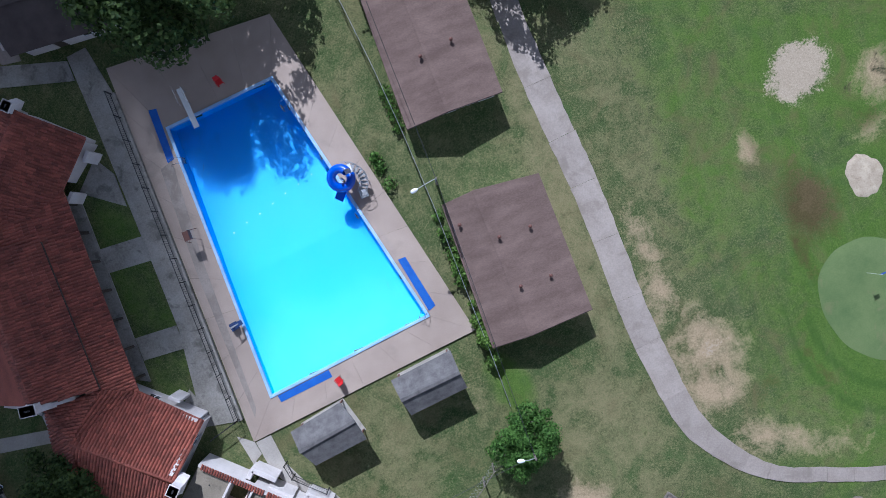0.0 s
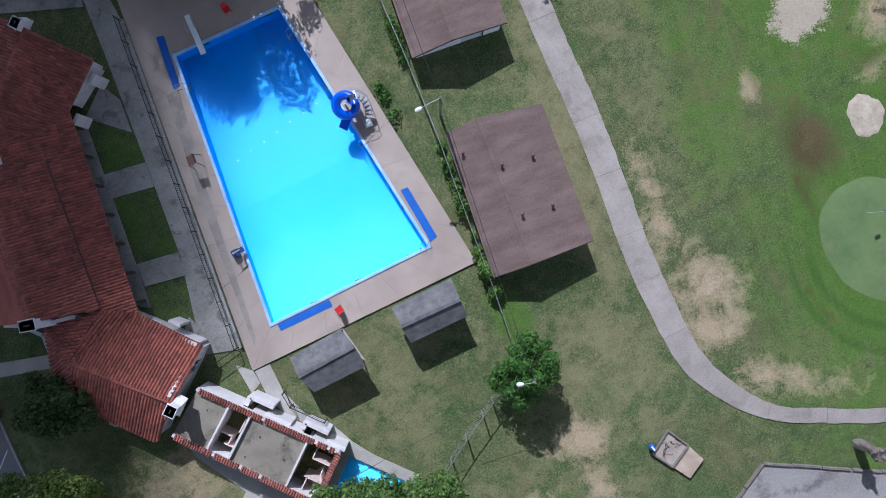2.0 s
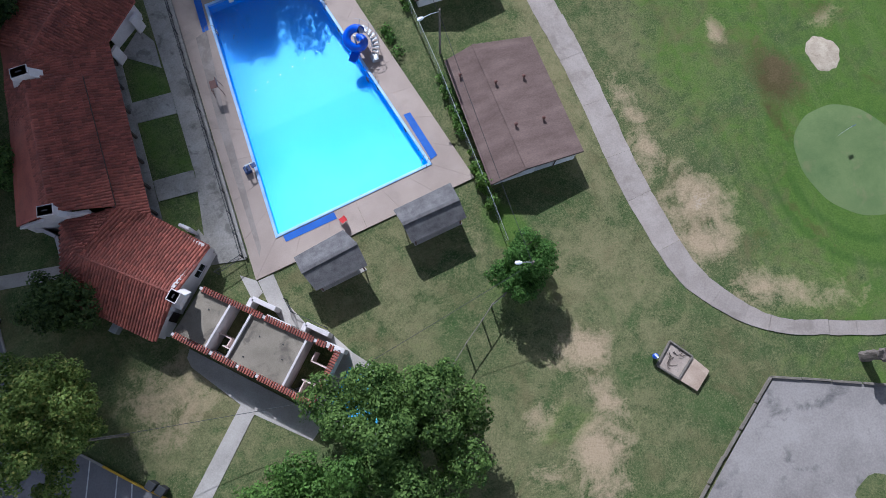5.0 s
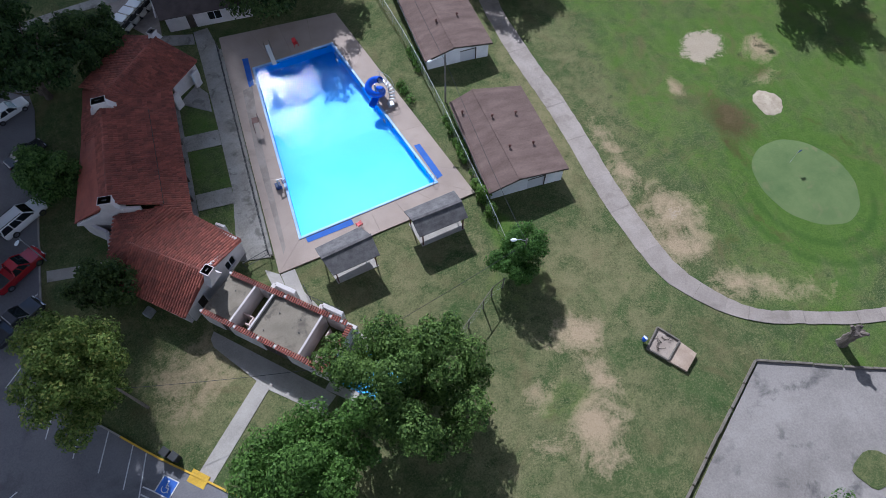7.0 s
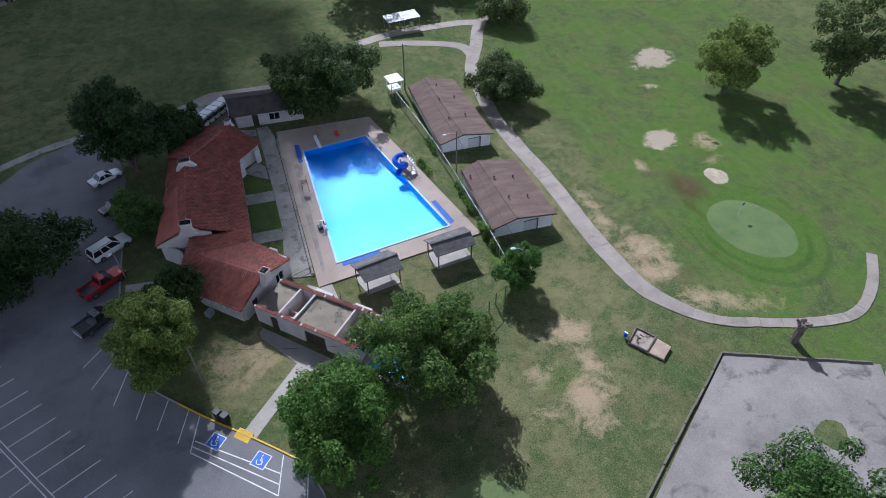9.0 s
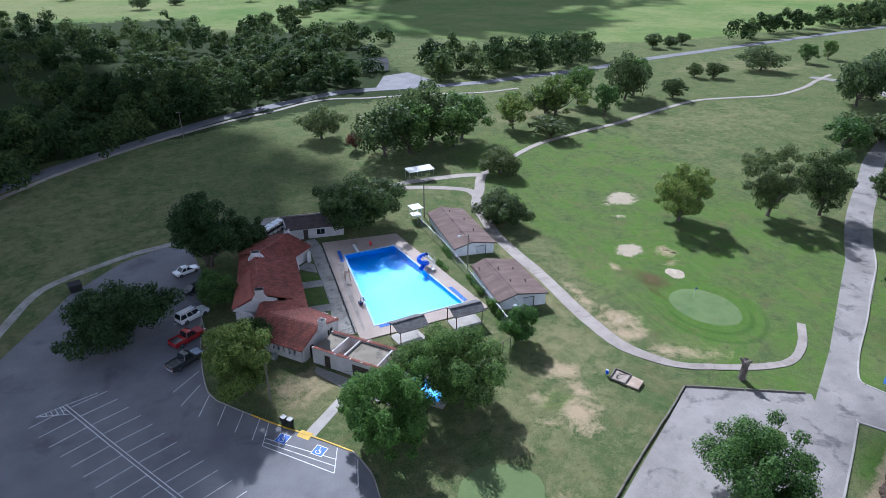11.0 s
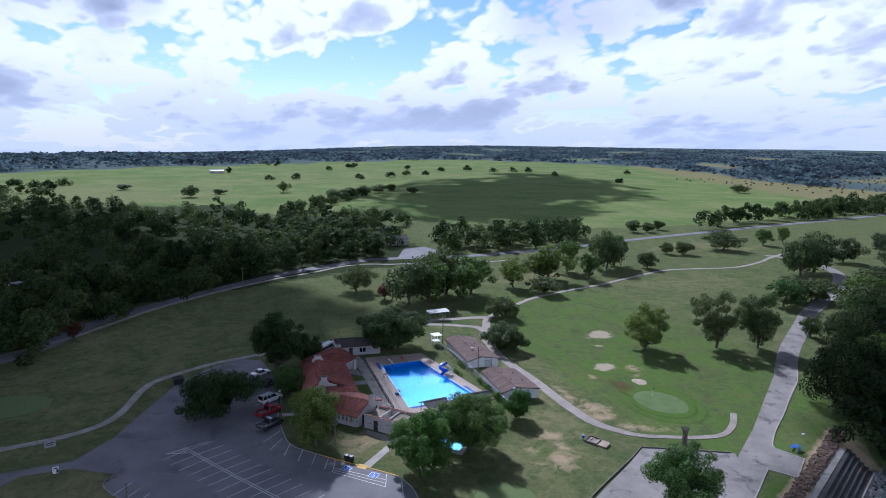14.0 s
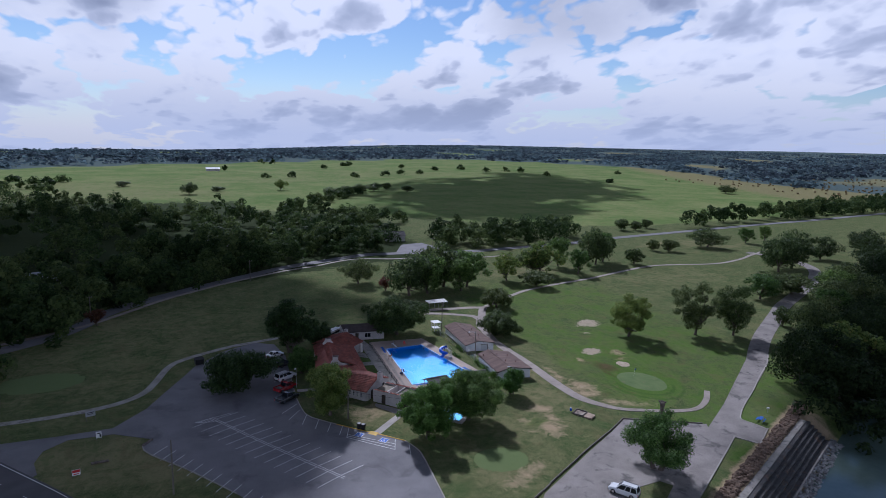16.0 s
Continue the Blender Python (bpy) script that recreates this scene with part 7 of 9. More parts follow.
def rear_building():
    root = thing("pro_shop", "small white building with a dark brown shingle roof behind the clubhouse", "building")
    Z, ZR = 2.3, 3.5
    a0, a1, b1, b0 = (-26.8, 26.9, Z), (-15.5, 26.2, Z), (-15.2, 33.0, Z), (-27.6, 34.2, Z)
    r0, r1 = (-27.2, 30.5, ZR), (-15.3, 29.6, ZR)
    gable_roof(root, [a0, a1, b0, b1], [r0, r1], SHINDARK, "dark brown shingle slope")
    P = [(-26.2, 27.5), (-16.0, 26.8), (-15.8, 32.5), (-26.9, 33.6)]
    for k in range(4):
        a, b = P[k], P[(k + 1) % 4]
        holes = [(2.4, 3.3, -0.2, 1.85), (5.0, 6.6, 0.5, 1.7)] if k == 0 else []
        bm = bmesh.new()
        wall_run(bm, a, b, -0.5, Z, 0.2, holes)
        w = part("wall", bm, STUCCO, root, "white painted wall")
        if holes:
            door_in(w, a, b, 2.4, 3.3, -0.2, 1.85, DARKW)
            window_in(w, a, b, 5.0, 6.6, 0.5, 1.7)
    bm = bmesh.new()
    for x, y in ((-27.15, 30.5), (-15.35, 29.6)):
        tri = [Vector((x, y - 3.0, Z)), Vector((x, y + 3.0, Z)), Vector((x, y, ZR - 0.15))]
        off = Vector((0.08, 0, 0))
        lo, hi = [bm.verts.new(p - off) for p in tri], [bm.verts.new(p + off) for p in tri]
        bm.faces.new(lo)
        bm.faces.new(hi[::-1])
        for s in range(3):
            t = (s + 1) % 3
            bm.faces.new((lo[s], hi[s], hi[t], lo[t]))
    part("gable", bm, STUCCO, root)


rear_building()


def cart_shelter():
    root = thing("cart_shelter", "open shelter with a white corrugated metal roof beside the path", "shelter", (8.2, 53.3, gzf(8.2, 53.3)), 6)
    bm = bmesh.new()
    n = 24
    for k in range(n):
        x0, x1 = -3.4 + 6.8 * k / n, -3.4 + 6.8 * (k + 1) / n
        h = 0.04 if k % 2 else 0.0
        hexa(bm, [(x0, -1.6, 2.3 + h), (x1, -1.6, 2.3 + h), (x1, 1.6, 2.55 + h), (x0, 1.6, 2.55 + h), (x0, -1.6, 2.34 + h), (x1, -1.6, 2.34 + h), (x1, 1.6, 2.59 + h), (x0, 1.6, 2.59 + h)])
    part("roof", bm, surf("white_metal_roof", (0.45, 0.43, 0.40), (0.68, 0.67, 0.65), 1.2, 10, 0.5, 0.1, stain=((0.28, 0.16, 0.10), 0.8, 0.58, 0.6)), root, "stained white metal roof")
    for x in (-3.2, 0, 3.2):
        for y in (-1.4, 1.4):
            bm = bmesh.new()
            rod(bm, (x, y, -0.2), (x, y, 2.4), 0.05, 0.05, 6)
            part("post", bm, STEEL, root)


cart_shelter()


def lookout_stand():
    root = thing("equipment_stand", "white timber stand with a flat roof beside the shed", "stand", (0.0, 29.5, gzf(0, 29.5)), 8)
    for x in (-0.9, 0.9):
        for y in (-1.0, 1.0):
            bm = bmesh.new()
            bar(bm, (x, y, -0.2), (x, y, 2.7), 0.1, 0.1, up=(1, 0, 0))
            part("post", bm, TRIMW, root)
    for z, g in ((1.0, 0.0), (2.7, 0.25)):
        bm = bmesh.new()
        box(bm, -1.0 - g, 1.0 + g, -1.1 - g, 1.1 + g, z, z + 0.1)
        bevel(bm, 0.01)
        part("platform" if z < 2 else "roof", bm, TRIMW, root)
    for y in (-1.0, 1.0):
        bm = bmesh.new()
        bar(bm, (-0.9, y, 1.7), (0.9, y, 1.7), 0.05)
        part("rail", bm, TRIMW, root)


lookout_stand()


# ---- walks ----
def walk_slab(poly, label, top=0.05, mat=CONC, category="pavement"):
    return slab_sheet("pavement", poly, None, mat, label, category, lift=top)


walk_slab([(-24.3, -7.8), (-21.0, -8.4), (-21.0, 22.0), (-21.8, 26.5), (-23.6, 26.3), (-23.4, 20.0), (-23.25, 10.0), (-23.2, 1.0)], "stained old concrete walk beside the clubhouse lawn", 0.09, OLDC)
walk_slab([(-29.4, -1.2), (-27.15, -2.4), (-27.0, 15.0), (-29.4, 14.0)], "concrete gallery floor of the clubhouse", 0.10, OLDC)
for y0, y1 in ((7.75, 9.95), (-0.45, 1.65)):
    walk_slab([(-27.05, y0), (-23.28, y0 - 0.25), (-23.28, y1 - 0.2), (-27.05, y1)], "short concrete cross walk over the lawn", 0.085, OLDC)
walk_slab([(-25.4, -5.6), (-24.3, -4.2), (-23.4, -6.4), (-24.2, -7.6)], "short concrete walk at the lawn corner", 0.085, OLDC)
walk_slab([(-26.9, 15.1), (-23.5, 12.6), (-23.5, 15.6), (-24.6, 17.4)], "concrete walk at the north wing door", 0.085, OLDC)
walk_slab([(-35, 27.2), (-23.7, 24.2), (-23.7, 26.0), (-35, 29.2)], "concrete walk behind the clubhouse", 0.07, OLDC)
walk_slab([(-36, 36.5), (-29, 27.6), (-27.4, 27.4), (-27.4, 37.0), (-14, 36), (-13, 39), (-30, 40)], "pale concrete yard where the golf carts park", 0.06, PATHC)
walk_slab([(-20.5, -10.65), (-19.05, -10.5), (-18.75, -13.2), (-17.6, -15.7), (-16.0, -16.9), (-14.5, -19.5), (-13.3, -21.0), (-14.6, -21.0), (-15.3, -19.6), (-16.9, -17.6), (-19.4, -15.0), (-20.2, -13.0)], "concrete walk from the pool deck to the changing rooms", 0.05, CONC)
walk_slab([(-27.8, -14.4), (-28.2, -15.1), (-28.05, -16.0), (-24.5, -20.1), (-24.2, -21.5), (-20.0, -25.4), (-18.4, -24.2), (-19.5, -23.0)], "concrete apron along the changing room front", 0.05, CONC)
walk_slab([(-24.55, -20.1), (-23.05, -20.6), (-30.2, -28.0), (-31.4, -27.0)], "straight concrete walk to the parking lot", 0.06, CONC)
walk_slab([(-42.6, -2.3), (-36.2, -3.4), (-36.2, -4.6), (-42.6, -3.6)], "concrete walk from the cars to the clubhouse", 0.06, CONC)
walk_slab([(-21.9, -9.6), (-20.6, -10.6), (-20.4, -11.8), (-21.4, -12.4)], "small cracked concrete slab beside the walk", 0.05, CONC)


# paddling pool
def paddling_pool():
    root = thing("paddling_pool", "small shallow blue paddling pool under the trees", "pool")
    K = KIDDIE[::-1]
    z = -0.28
    inner = inset(K, 0.25)
    bm = bmesh.new()
    lo = [bm.verts.new((*p, z - 0.45)) for p in inner]
    hi = [bm.verts.new((*p, z + 0.02)) for p in inner]
    bm.faces.new(lo)
    for i in range(4):
        j = (i + 1) % 4
        bm.faces.new((lo[j], lo[i], hi[i], hi[j]))
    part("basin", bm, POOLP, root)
    o = inset(K, -0.7)
    for i in range(4):
        j = (i + 1) % 4
        bm = bmesh.new()
        hexa(bm, [(*p, z - 0.3) for p in (o[i], o[j], inner[j], inner[i])] + [(*p, z + 0.06) for p in (o[i], o[j], inner[j], inner[i])])
        part("coping", bm, CONC, root)
    bm = bmesh.new()
    bm.faces.new([bm.verts.new((*p, z - 0.06)) for p in inset(K, 0.24)])
    w = part("water", bm, POOLWATER, root)
    w.visible_shadow = False


paddling_pool()


# ---- parking lot lines and kerbs ----
def stripe(root, a, b, w=0.11, lift=0.072, name="line", mat=LINE):
    a, b = Vector(a), Vector(b)
    d = (b - a).normalized()
    s = Vector((-d.y, d.x)) * w / 2
    n = max(1, int((b - a).length / 3))
    bm = bmesh.new()
    rows = []
    for k in range(n + 1):
        p = a.lerp(b, k / n)
        rows.append([bm.verts.new((q.x, q.y, gzf(q.x, q.y) + lift)) for q in (p + s, p - s)])
    for x, y in zip(rows, rows[1:]):
        bm.faces.new((x[0], y[0], y[1], x[1]))
    bmesh.ops.recalc_face_normals(bm, faces=list(bm.faces))
    return part(name, bm, mat, root)


def stall_marks():
    root = thing("stall_markings", "worn white stall lines painted on the parking lot", "road marking", kind="structure")
    a, b = Vector((-60.1, -11.5)), Vector((-39.2, -41.0))
    d = (b - a).normalized()
    s = Vector((-d.y, d.x))
    stripe(root, a + s * 0.22, b + s * 0.22)
    stripe(root, a - s * 0.22, b - s * 0.22)
    for k in range(14):
        c = a + d * (1.2 + 2.61 * k)
        stripe(root, c + Vector((4.45, 2.2)) * 0.98, c + Vector((0.25, 0.14)))
        stripe(root, c - Vector((0.25, 0.14)), c - Vector((4.0, 2.35)))
    for k in range(6):
        p = Vector((-63.0, -12.9)).lerp(Vector((-60.0, -11.5)), k / 6)
        q = Vector((-63.0, -12.9)).lerp(Vector((-59.0, -13.6)), k / 6)
        if k:
            stripe(root, p, q, 0.1)
    stripe(root, (-63.0, -12.9), (-56.2, -10.3))
    stripe(root, (-63.0, -12.9), (-58.9, -13.65))
    for p, q in (((-43.52, -9.99), (-46.72, -13.44)), ((-43.3, -13.1), (-45.72, -16.6)), ((-42.1, -15.5), (-43.5, -19.4)), ((-40.15, -18.3), (-41.3, -21.9)), ((-38.1, -20.5), (-39.3, -23.9)),
                 ((-36.2, -22.5), (-37.4, -26.0)), ((-35.2, -23.6), (-36.3, -27.4)), ((-43.6, 0.9), (-47.3, -1.6)), ((-43.5, -4.6), (-47.2, -7.2)), ((-43.6, 6.2), (-47.2, 3.6)),
                 ((-27.9, -30.6), (-28.95, -34.4)), ((-26.0, -33.2), (-26.8, -37.2))):
        stripe(root, p, q)
    for k in range(3):
        stripe(root, Vector((-36.3, -27.4)) + Vector((0.25, 0.55)) * k, Vector((-28.95, -34.4)) + Vector((0.3, 1.0)) * k, 0.12)
    for k in range(12):
        c = Vector((-67.3, -20.9)) + Vector((1.52, -2.12)) * k
        stripe(root, c, c + Vector((-2.35, -3.15)))


stall_marks()


def access_symbol(at, turn):
    root = thing("access_marking", "blue painted square with a white wheelchair symbol on the asphalt", "road marking", (*at, gzf(*at) + 0.078), turn, "accessible bay markings")
    bm = bmesh.new()
    box(bm, -0.78, 0.78, -0.78, 0.78, -0.01, 0.0)
    part("border", bm, LINE, root, "white border")
    bm = bmesh.new()
    box(bm, -0.68, 0.68, -0.68, 0.68, -0.008, 0.004)
    part("square", bm, BLUEP, root, "blue square")
    bm = bmesh.new()
    for k in range(14):
        a0, a1 = radians(-200 + 17 * k), radians(-200 + 17 * (k + 1))
        bm.faces.new([bm.verts.new((-0.04 + r * math.cos(a), -0.18 + r * math.sin(a), 0.008)) for r, a in ((0.26, a0), (0.34, a0), (0.34, a1), (0.26, a1))])
    for p, q, w in (((-0.08, 0.32), (-0.02, -0.08), 0.1), ((-0.02, -0.05), (0.2, -0.05), 0.09), ((0.2, -0.02), (0.32, -0.38), 0.09), ((-0.06, 0.14), (0.18, 0.14), 0.07)):
        d = (Vector(q) - Vector(p)).normalized()
        s = Vector((-d.y, d.x)) * w / 2
        bm.faces.new([bm.verts.new((*v, 0.0085)) for v in (Vector(p) - s, Vector(q) - s, Vector(q) + s, Vector(p) + s)])
    bm.faces.new([bm.verts.new((-0.1 + 0.085 * math.cos(k * math.pi / 5), 0.46 + 0.085 * math.sin(k * math.pi / 5), 0.008)) for k in range(10)])
    bmesh.ops.recalc_face_normals(bm, faces=list(bm.faces))
    part("symbol", bm, LINE, root, "white wheelchair symbol")


access_symbol((-33.9, -27.0), -43)
access_symbol((-30.0, -30.4), -43)


def kerb(name, pts, mat, label, h=0.15, w=0.16, step=1.5):
    line = smooth_line(pts, step)
    V, F = [], []
    n = len(line)
    for i, p in enumerate(line):
        t = (line[min(i + 1, n - 1)] - line[max(i - 1, 0)]).normalized()
        s = Vector((-t.y, t.x)) * w / 2
        z = gzf(p.x, p.y)
        for q, zz in ((p + s, z - 0.2), (p + s, z + h), (p - s, z + h), (p - s, z - 0.2)):
            V.append((q.x, q.y, zz))
    for i in range(n - 1):
        a, b = 4 * i, 4 * i + 4
        F += [(a + k, a + k + 1, b + k + 1, b + k) for k in range(3)]
    F += [(0, 3, 2, 1), (4 * n - 4, 4 * n - 3, 4 * n - 2, 4 * n - 1)]
    return tagged(soup(name, V, F, mat), label, "kerb", kind="structure")


kerb("kerb_club", [(-43.1, 8), (-43.2, 0), (-43.2, -7.4), (-42.3, -15.2), (-40.1, -18.4), (-37.2, -21.4)], CONC, "grey concrete kerb along the clubhouse verge")
kerb("kerb_yellow", [(-37.2, -21.4), (-34.3, -24.3), (-30.0, -28.2), (-26.3, -31.8)], YELLOW, "yellow painted kerb in front of the walk")
kerb("kerb_south", [(-26.3, -31.8), (-25.0, -35.5), (-24.9, -40), (-25.5, -52), (-26, -66)], CONC, "grey concrete kerb along the lawn")
kerb("kerb_island", [(-56, -40.2), (-63.7, -30.3), (-69.8, -23.4), (-71.5, -19.9), (-70.2, -17.6)], OLDC, "low concrete kerb of the parking island")
kerb("kerb_river_road", [(43.3, -41.4), (43.6, -40.2), (48.7, -35.9), (57.5, -29.8), (66.0, -23.4), (74.6, -17.3), (80.6, -11.8)], CONC, "worn pale kerb along the river road", 0.14, 0.25)
kerb("kerb_pull_in", [(43.3, -41.6), (45.1, -45.4), (45.2, -45.7), (38.9, -50.1)], CONC, "worn pale kerb round the pull-in", 0.14, 0.25)
kerb("kerb_verge", [(38.7, -49.9), (35.9, -46.9), (35.6, -46.9), (30.0, -50.9), (24.1, -55.0), (14.9, -61.4)], CONC, "worn pale kerb beside the river verge", 0.14, 0.25)


def ramp():
    z = gzf(-31.2, -27.4)
    bm = bmesh.new()
    d, s = Vector((0.72, -0.69)), Vector((0.69, 0.72))
    c = Vector((-31.25, -27.25))
    pts = [c - d * 0.85 - s * 0.55, c + d * 0.85 - s * 0.55, c + d * 0.85 + s * 0.55, c - d * 0.85 + s * 0.55]
    hexa(bm, [(*p, z - 0.1) for p in pts] + [(*pts[0], z + 0.06), (*pts[1], z + 0.06), (*pts[2], z + 0.17), (*pts[3], z + 0.17)])
    tagged(part("kerb_ramp", bm, YELLOW), "yellow painted kerb ramp at the walk", "ramp", kind="structure")


ramp()


def road_marks():
    root = thing("highway_markings", "white edge and lane lines on the dark highway", "road marking", kind="structure")
    line = smooth_line([(-125, 9), (-104, -13), (-91, -27), (-80.5, -39), (-66, -58)], 3)
    for p, q in zip(offset_line(line, 3.3), offset_line(line, 3.3)[1:]):
        stripe(root, p, q, 0.14, 0.088)
    for k, (p, q) in enumerate(zip(line, line[1:])):
        if k % 3 == 0:
            stripe(root, p, q, 0.12, 0.088)


road_marks()


# timber edging of the eastern lot, set log by log
def timber_edge():
    root = thing("timber_edging", "weathered timber edging round the eastern parking lot", "edging", kind="structure")
    rng = random.Random(9)
    for a, b in (((19.3, -33.8), (34.0, -40.2)), ((19.3, -33.8), (-19.0, -60.5))):
        a, b = Vector(a), Vector(b)
        n = int((b - a).length / 2.6)
        for k in range(n):
            p, q = a.lerp(b, (k + 0.02) / n), a.lerp(b, (k + 0.98) / n)
            off = Vector((rng.uniform(-0.06, 0.06), rng.uniform(-0.06, 0.06)))
            bm = bmesh.new()
            bar(bm, (*(p + off), gzf(*p) + 0.10), (*(q + off), gzf(*q) + 0.10), 0.22, 0.36)
            bevel(bm, 0.03)
            part("timber", bm, WOODG, root)


timber_edge()


# ---- vehicles ----
def wheel(root, x, y, r=0.37, w=0.24):
    bm = bmesh.new()
    m = Matrix.Translation((x, y, r)) @ Matrix.Rotation(math.pi / 2, 4, "X")
    lathe(bm, [(r * 0.62, -w / 2), (r * 0.95, -w / 2), (r, -w / 3), (r, w / 3), (r * 0.95, w / 2), (r * 0.62, w / 2)], 18, m)
    t = part("wheel", bm, RUBBER, root, "black tyre")
    bm = bmesh.new()
    lathe(bm, [(r * 0.6, -w / 2 - 0.005), (r * 0.2, -w / 2 - 0.02), (r * 0.2, w / 2 + 0.02), (r * 0.6, w / 2 + 0.005)], 12, m)
    part("rim", bm, CHROME, t)


def loft(bm, sections):
    """Closed box-like rings, each a list of points, joined end to end."""
    rings = [[bm.verts.new(p) for p in s] for s in sections]
    n = len(rings[0])
    for a, b in zip(rings, rings[1:]):
        for i in range(n):
            j = (i + 1) % n
            bm.faces.new((a[i], a[j], b[j], b[i]))
    bm.faces.new(rings[0][::-1])
    bm.faces.new(rings[-1])
    bmesh.ops.recalc_face_normals(bm, faces=list(bm.faces))


def ring(x, w, z0, z1, tuck=0.06):
    return [(x, -w + tuck, z0), (x, w - tuck, z0), (x, w, z0 + 0.25 * (z1 - z0)), (x, w - 0.02, z0 + 0.8 * (z1 - z0)), (x, w - tuck - 0.03, z1), (x, -w + tuck + 0.03, z1), (x, -w + 0.02, z0 + 0.8 * (z1 - z0)), (x, -w, z0 + 0.25 * (z1 - z0))]


def car(name, label, at, turn, kind, paint, L=5.0, W=0.98, rack=False):
    """kind: suv, pickup or sedan; the nose points along +x."""
    root = thing(name, label, "car" if kind == "sedan" else ("pickup truck" if kind == "pickup" else "suv"), (*at, gzf(*at) + 0.05), turn)
    h = L / 2
    bonnet, belt, roof = {"suv": (1.08, 1.15, 1.85), "pickup": (1.08, 1.12, 1.82), "sedan": (0.86, 0.92, 1.42)}[kind]
    bm = bmesh.new()
    tail_top = belt if kind == "suv" else (1.02 if kind == "pickup" else 0.92)
    secs = [ring(-h, W * 0.9, 0.5, tail_top - 0.1), ring(-h + 0.12, W * 0.97, 0.36, tail_top), ring(-h + 0.5 * L * 0.5, W, 0.3, tail_top if kind != "suv" else belt),
            ring(0.05 * L, W, 0.3, belt), ring(0.20 * L, W, 0.3, belt), ring(0.24 * L, W * 0.99, 0.3, bonnet), ring(h - 0.25, W * 0.95, 0.34, bonnet - 0.09), ring(h, W * 0.85, 0.42, bonnet - 0.26)]
    loft(bm, secs)
    body = part("body", bm, paint, root)
    c0, c1 = {"suv": (-h + 0.05, 0.23 * L), "pickup": (-0.12 * L, 0.22 * L), "sedan": (-0.30 * L, 0.21 * L)}[kind]
    r0, r1 = {"suv": (-h + 0.30, 0.08 * L), "pickup": (-0.08 * L, 0.07 * L), "sedan": (-0.17 * L, 0.06 * L)}[kind]
    wb, wr = W - 0.07, W - 0.24
    base = [(c0, -wb, belt - 0.02), (c1, -wb, belt - 0.02), (c1, wb, belt - 0.02), (c0, wb, belt - 0.02)]
    top = [(r0, -wr, roof), (r1, -wr, roof), (r1, wr, roof), (r0, wr, roof)]
    bm = bmesh.new()
    hexa(bm, base + top)
    part("cabin_glass", bm, GLASSD, root, "dark tinted glass")
    bm = bmesh.new()
    hexa(bm, [(r0 - 0.02, -wr - 0.02, roof - 0.02), (r1 + 0.02, -wr - 0.02, roof - 0.02), (r1 + 0.02, wr + 0.02, roof - 0.02), (r0 - 0.02, wr + 0.02, roof - 0.02),
              (r0 + 0.08, -wr + 0.06, roof + 0.05), (r1 - 0.06, -wr + 0.06, roof + 0.05), (r1 - 0.06, wr - 0.06, roof + 0.05), (r0 + 0.08, wr - 0.06, roof + 0.05)])
    part("roof", bm, paint, root)
    for i, j in ((0, 0), (1, 1), (2, 2), (3, 3)):
        bm = bmesh.new()
        bar(bm, base[i], top[j], 0.09, 0.09)
        part("pillar", bm, paint, root)
    mids = {"suv": (0.33, 0.62), "pickup": (0.5,), "sedan": (0.5,)}[kind]
    for s in (0, 3):
        e = 1 if s == 0 else 2
        for k in mids:
            bm = bmesh.new()
            bar(bm, Vector(base[s]).lerp(Vector(base[e]), k), Vector(top[s]).lerp(Vector(top[e]), k), 0.10, 0.05)
            part("pillar", bm, paint, root)
    if kind == "pickup":
        bm = bmesh.new()
        box(bm, -h + 0.12, -0.13 * L, -W + 0.14, W - 0.14, 1.02, 1.03)
        part("bed", bm, BLACKM, root, "dark load bed")
        bm = bmesh.new()
        for y in (-W + 0.07, W - 0.07):
            bar(bm, (-h + 0.05, y, 1.10), (-0.13 * L, y, 1.10), 0.10, 0.18)
        bar(bm, (-h + 0.07, -W + 0.07, 1.10), (-h + 0.07, W - 0.07, 1.10), 0.10, 0.18)
        part("bed_rail", bm, paint, root)
    if rack:
        for y in (-wr + 0.08, wr - 0.08):
            bm = bmesh.new()
            bar(bm, (r0 + 0.1, y, roof + 0.1), (r1 - 0.2, y, roof + 0.1), 0.05)
            part("roof_rail", bm, BLACKM, root)
    for x in (-0.31 * L, 0.32 * L):
        for y in (-W + 0.1, W - 0.1):
            wheel(root, x, y, 0.38 if kind != "sedan" else 0.32)
    for x, nm in ((h - 0.02, "front_bumper"), (-h + 0.02, "rear_bumper")):
        bm = bmesh.new()
        box(bm, x - 0.1, x + 0.1, -W * 0.88, W * 0.88, 0.38, 0.58)
        bevel(bm, 0.03)
        part(nm, bm, CHROME if kind == "pickup" else BLACKM, root)
    for y in (-W * 0.66, W * 0.66):
        bm = bmesh.new()
        box(bm, h - 0.12, h - 0.01, y - 0.17, y + 0.17, bonnet - 0.36, bonnet - 0.2)
        part("headlight", bm, WHITEPL, root)
        bm = bmesh.new()
        box(bm, -h - 0.01, -h + 0.1, y * 1.2 - 0.08, y * 1.2 + 0.08, tail_top - 0.4, tail_top - 0.12)
        part("tail_light", bm, REDP, root)
        bm = bmesh.new()
        box(bm, c1 - 0.35, c1 - 0.2, y * 1.52 - 0.1, y * 1.52 + 0.1, belt, belt + 0.16)
        part("wing_mirror", bm, BLACKM, root)


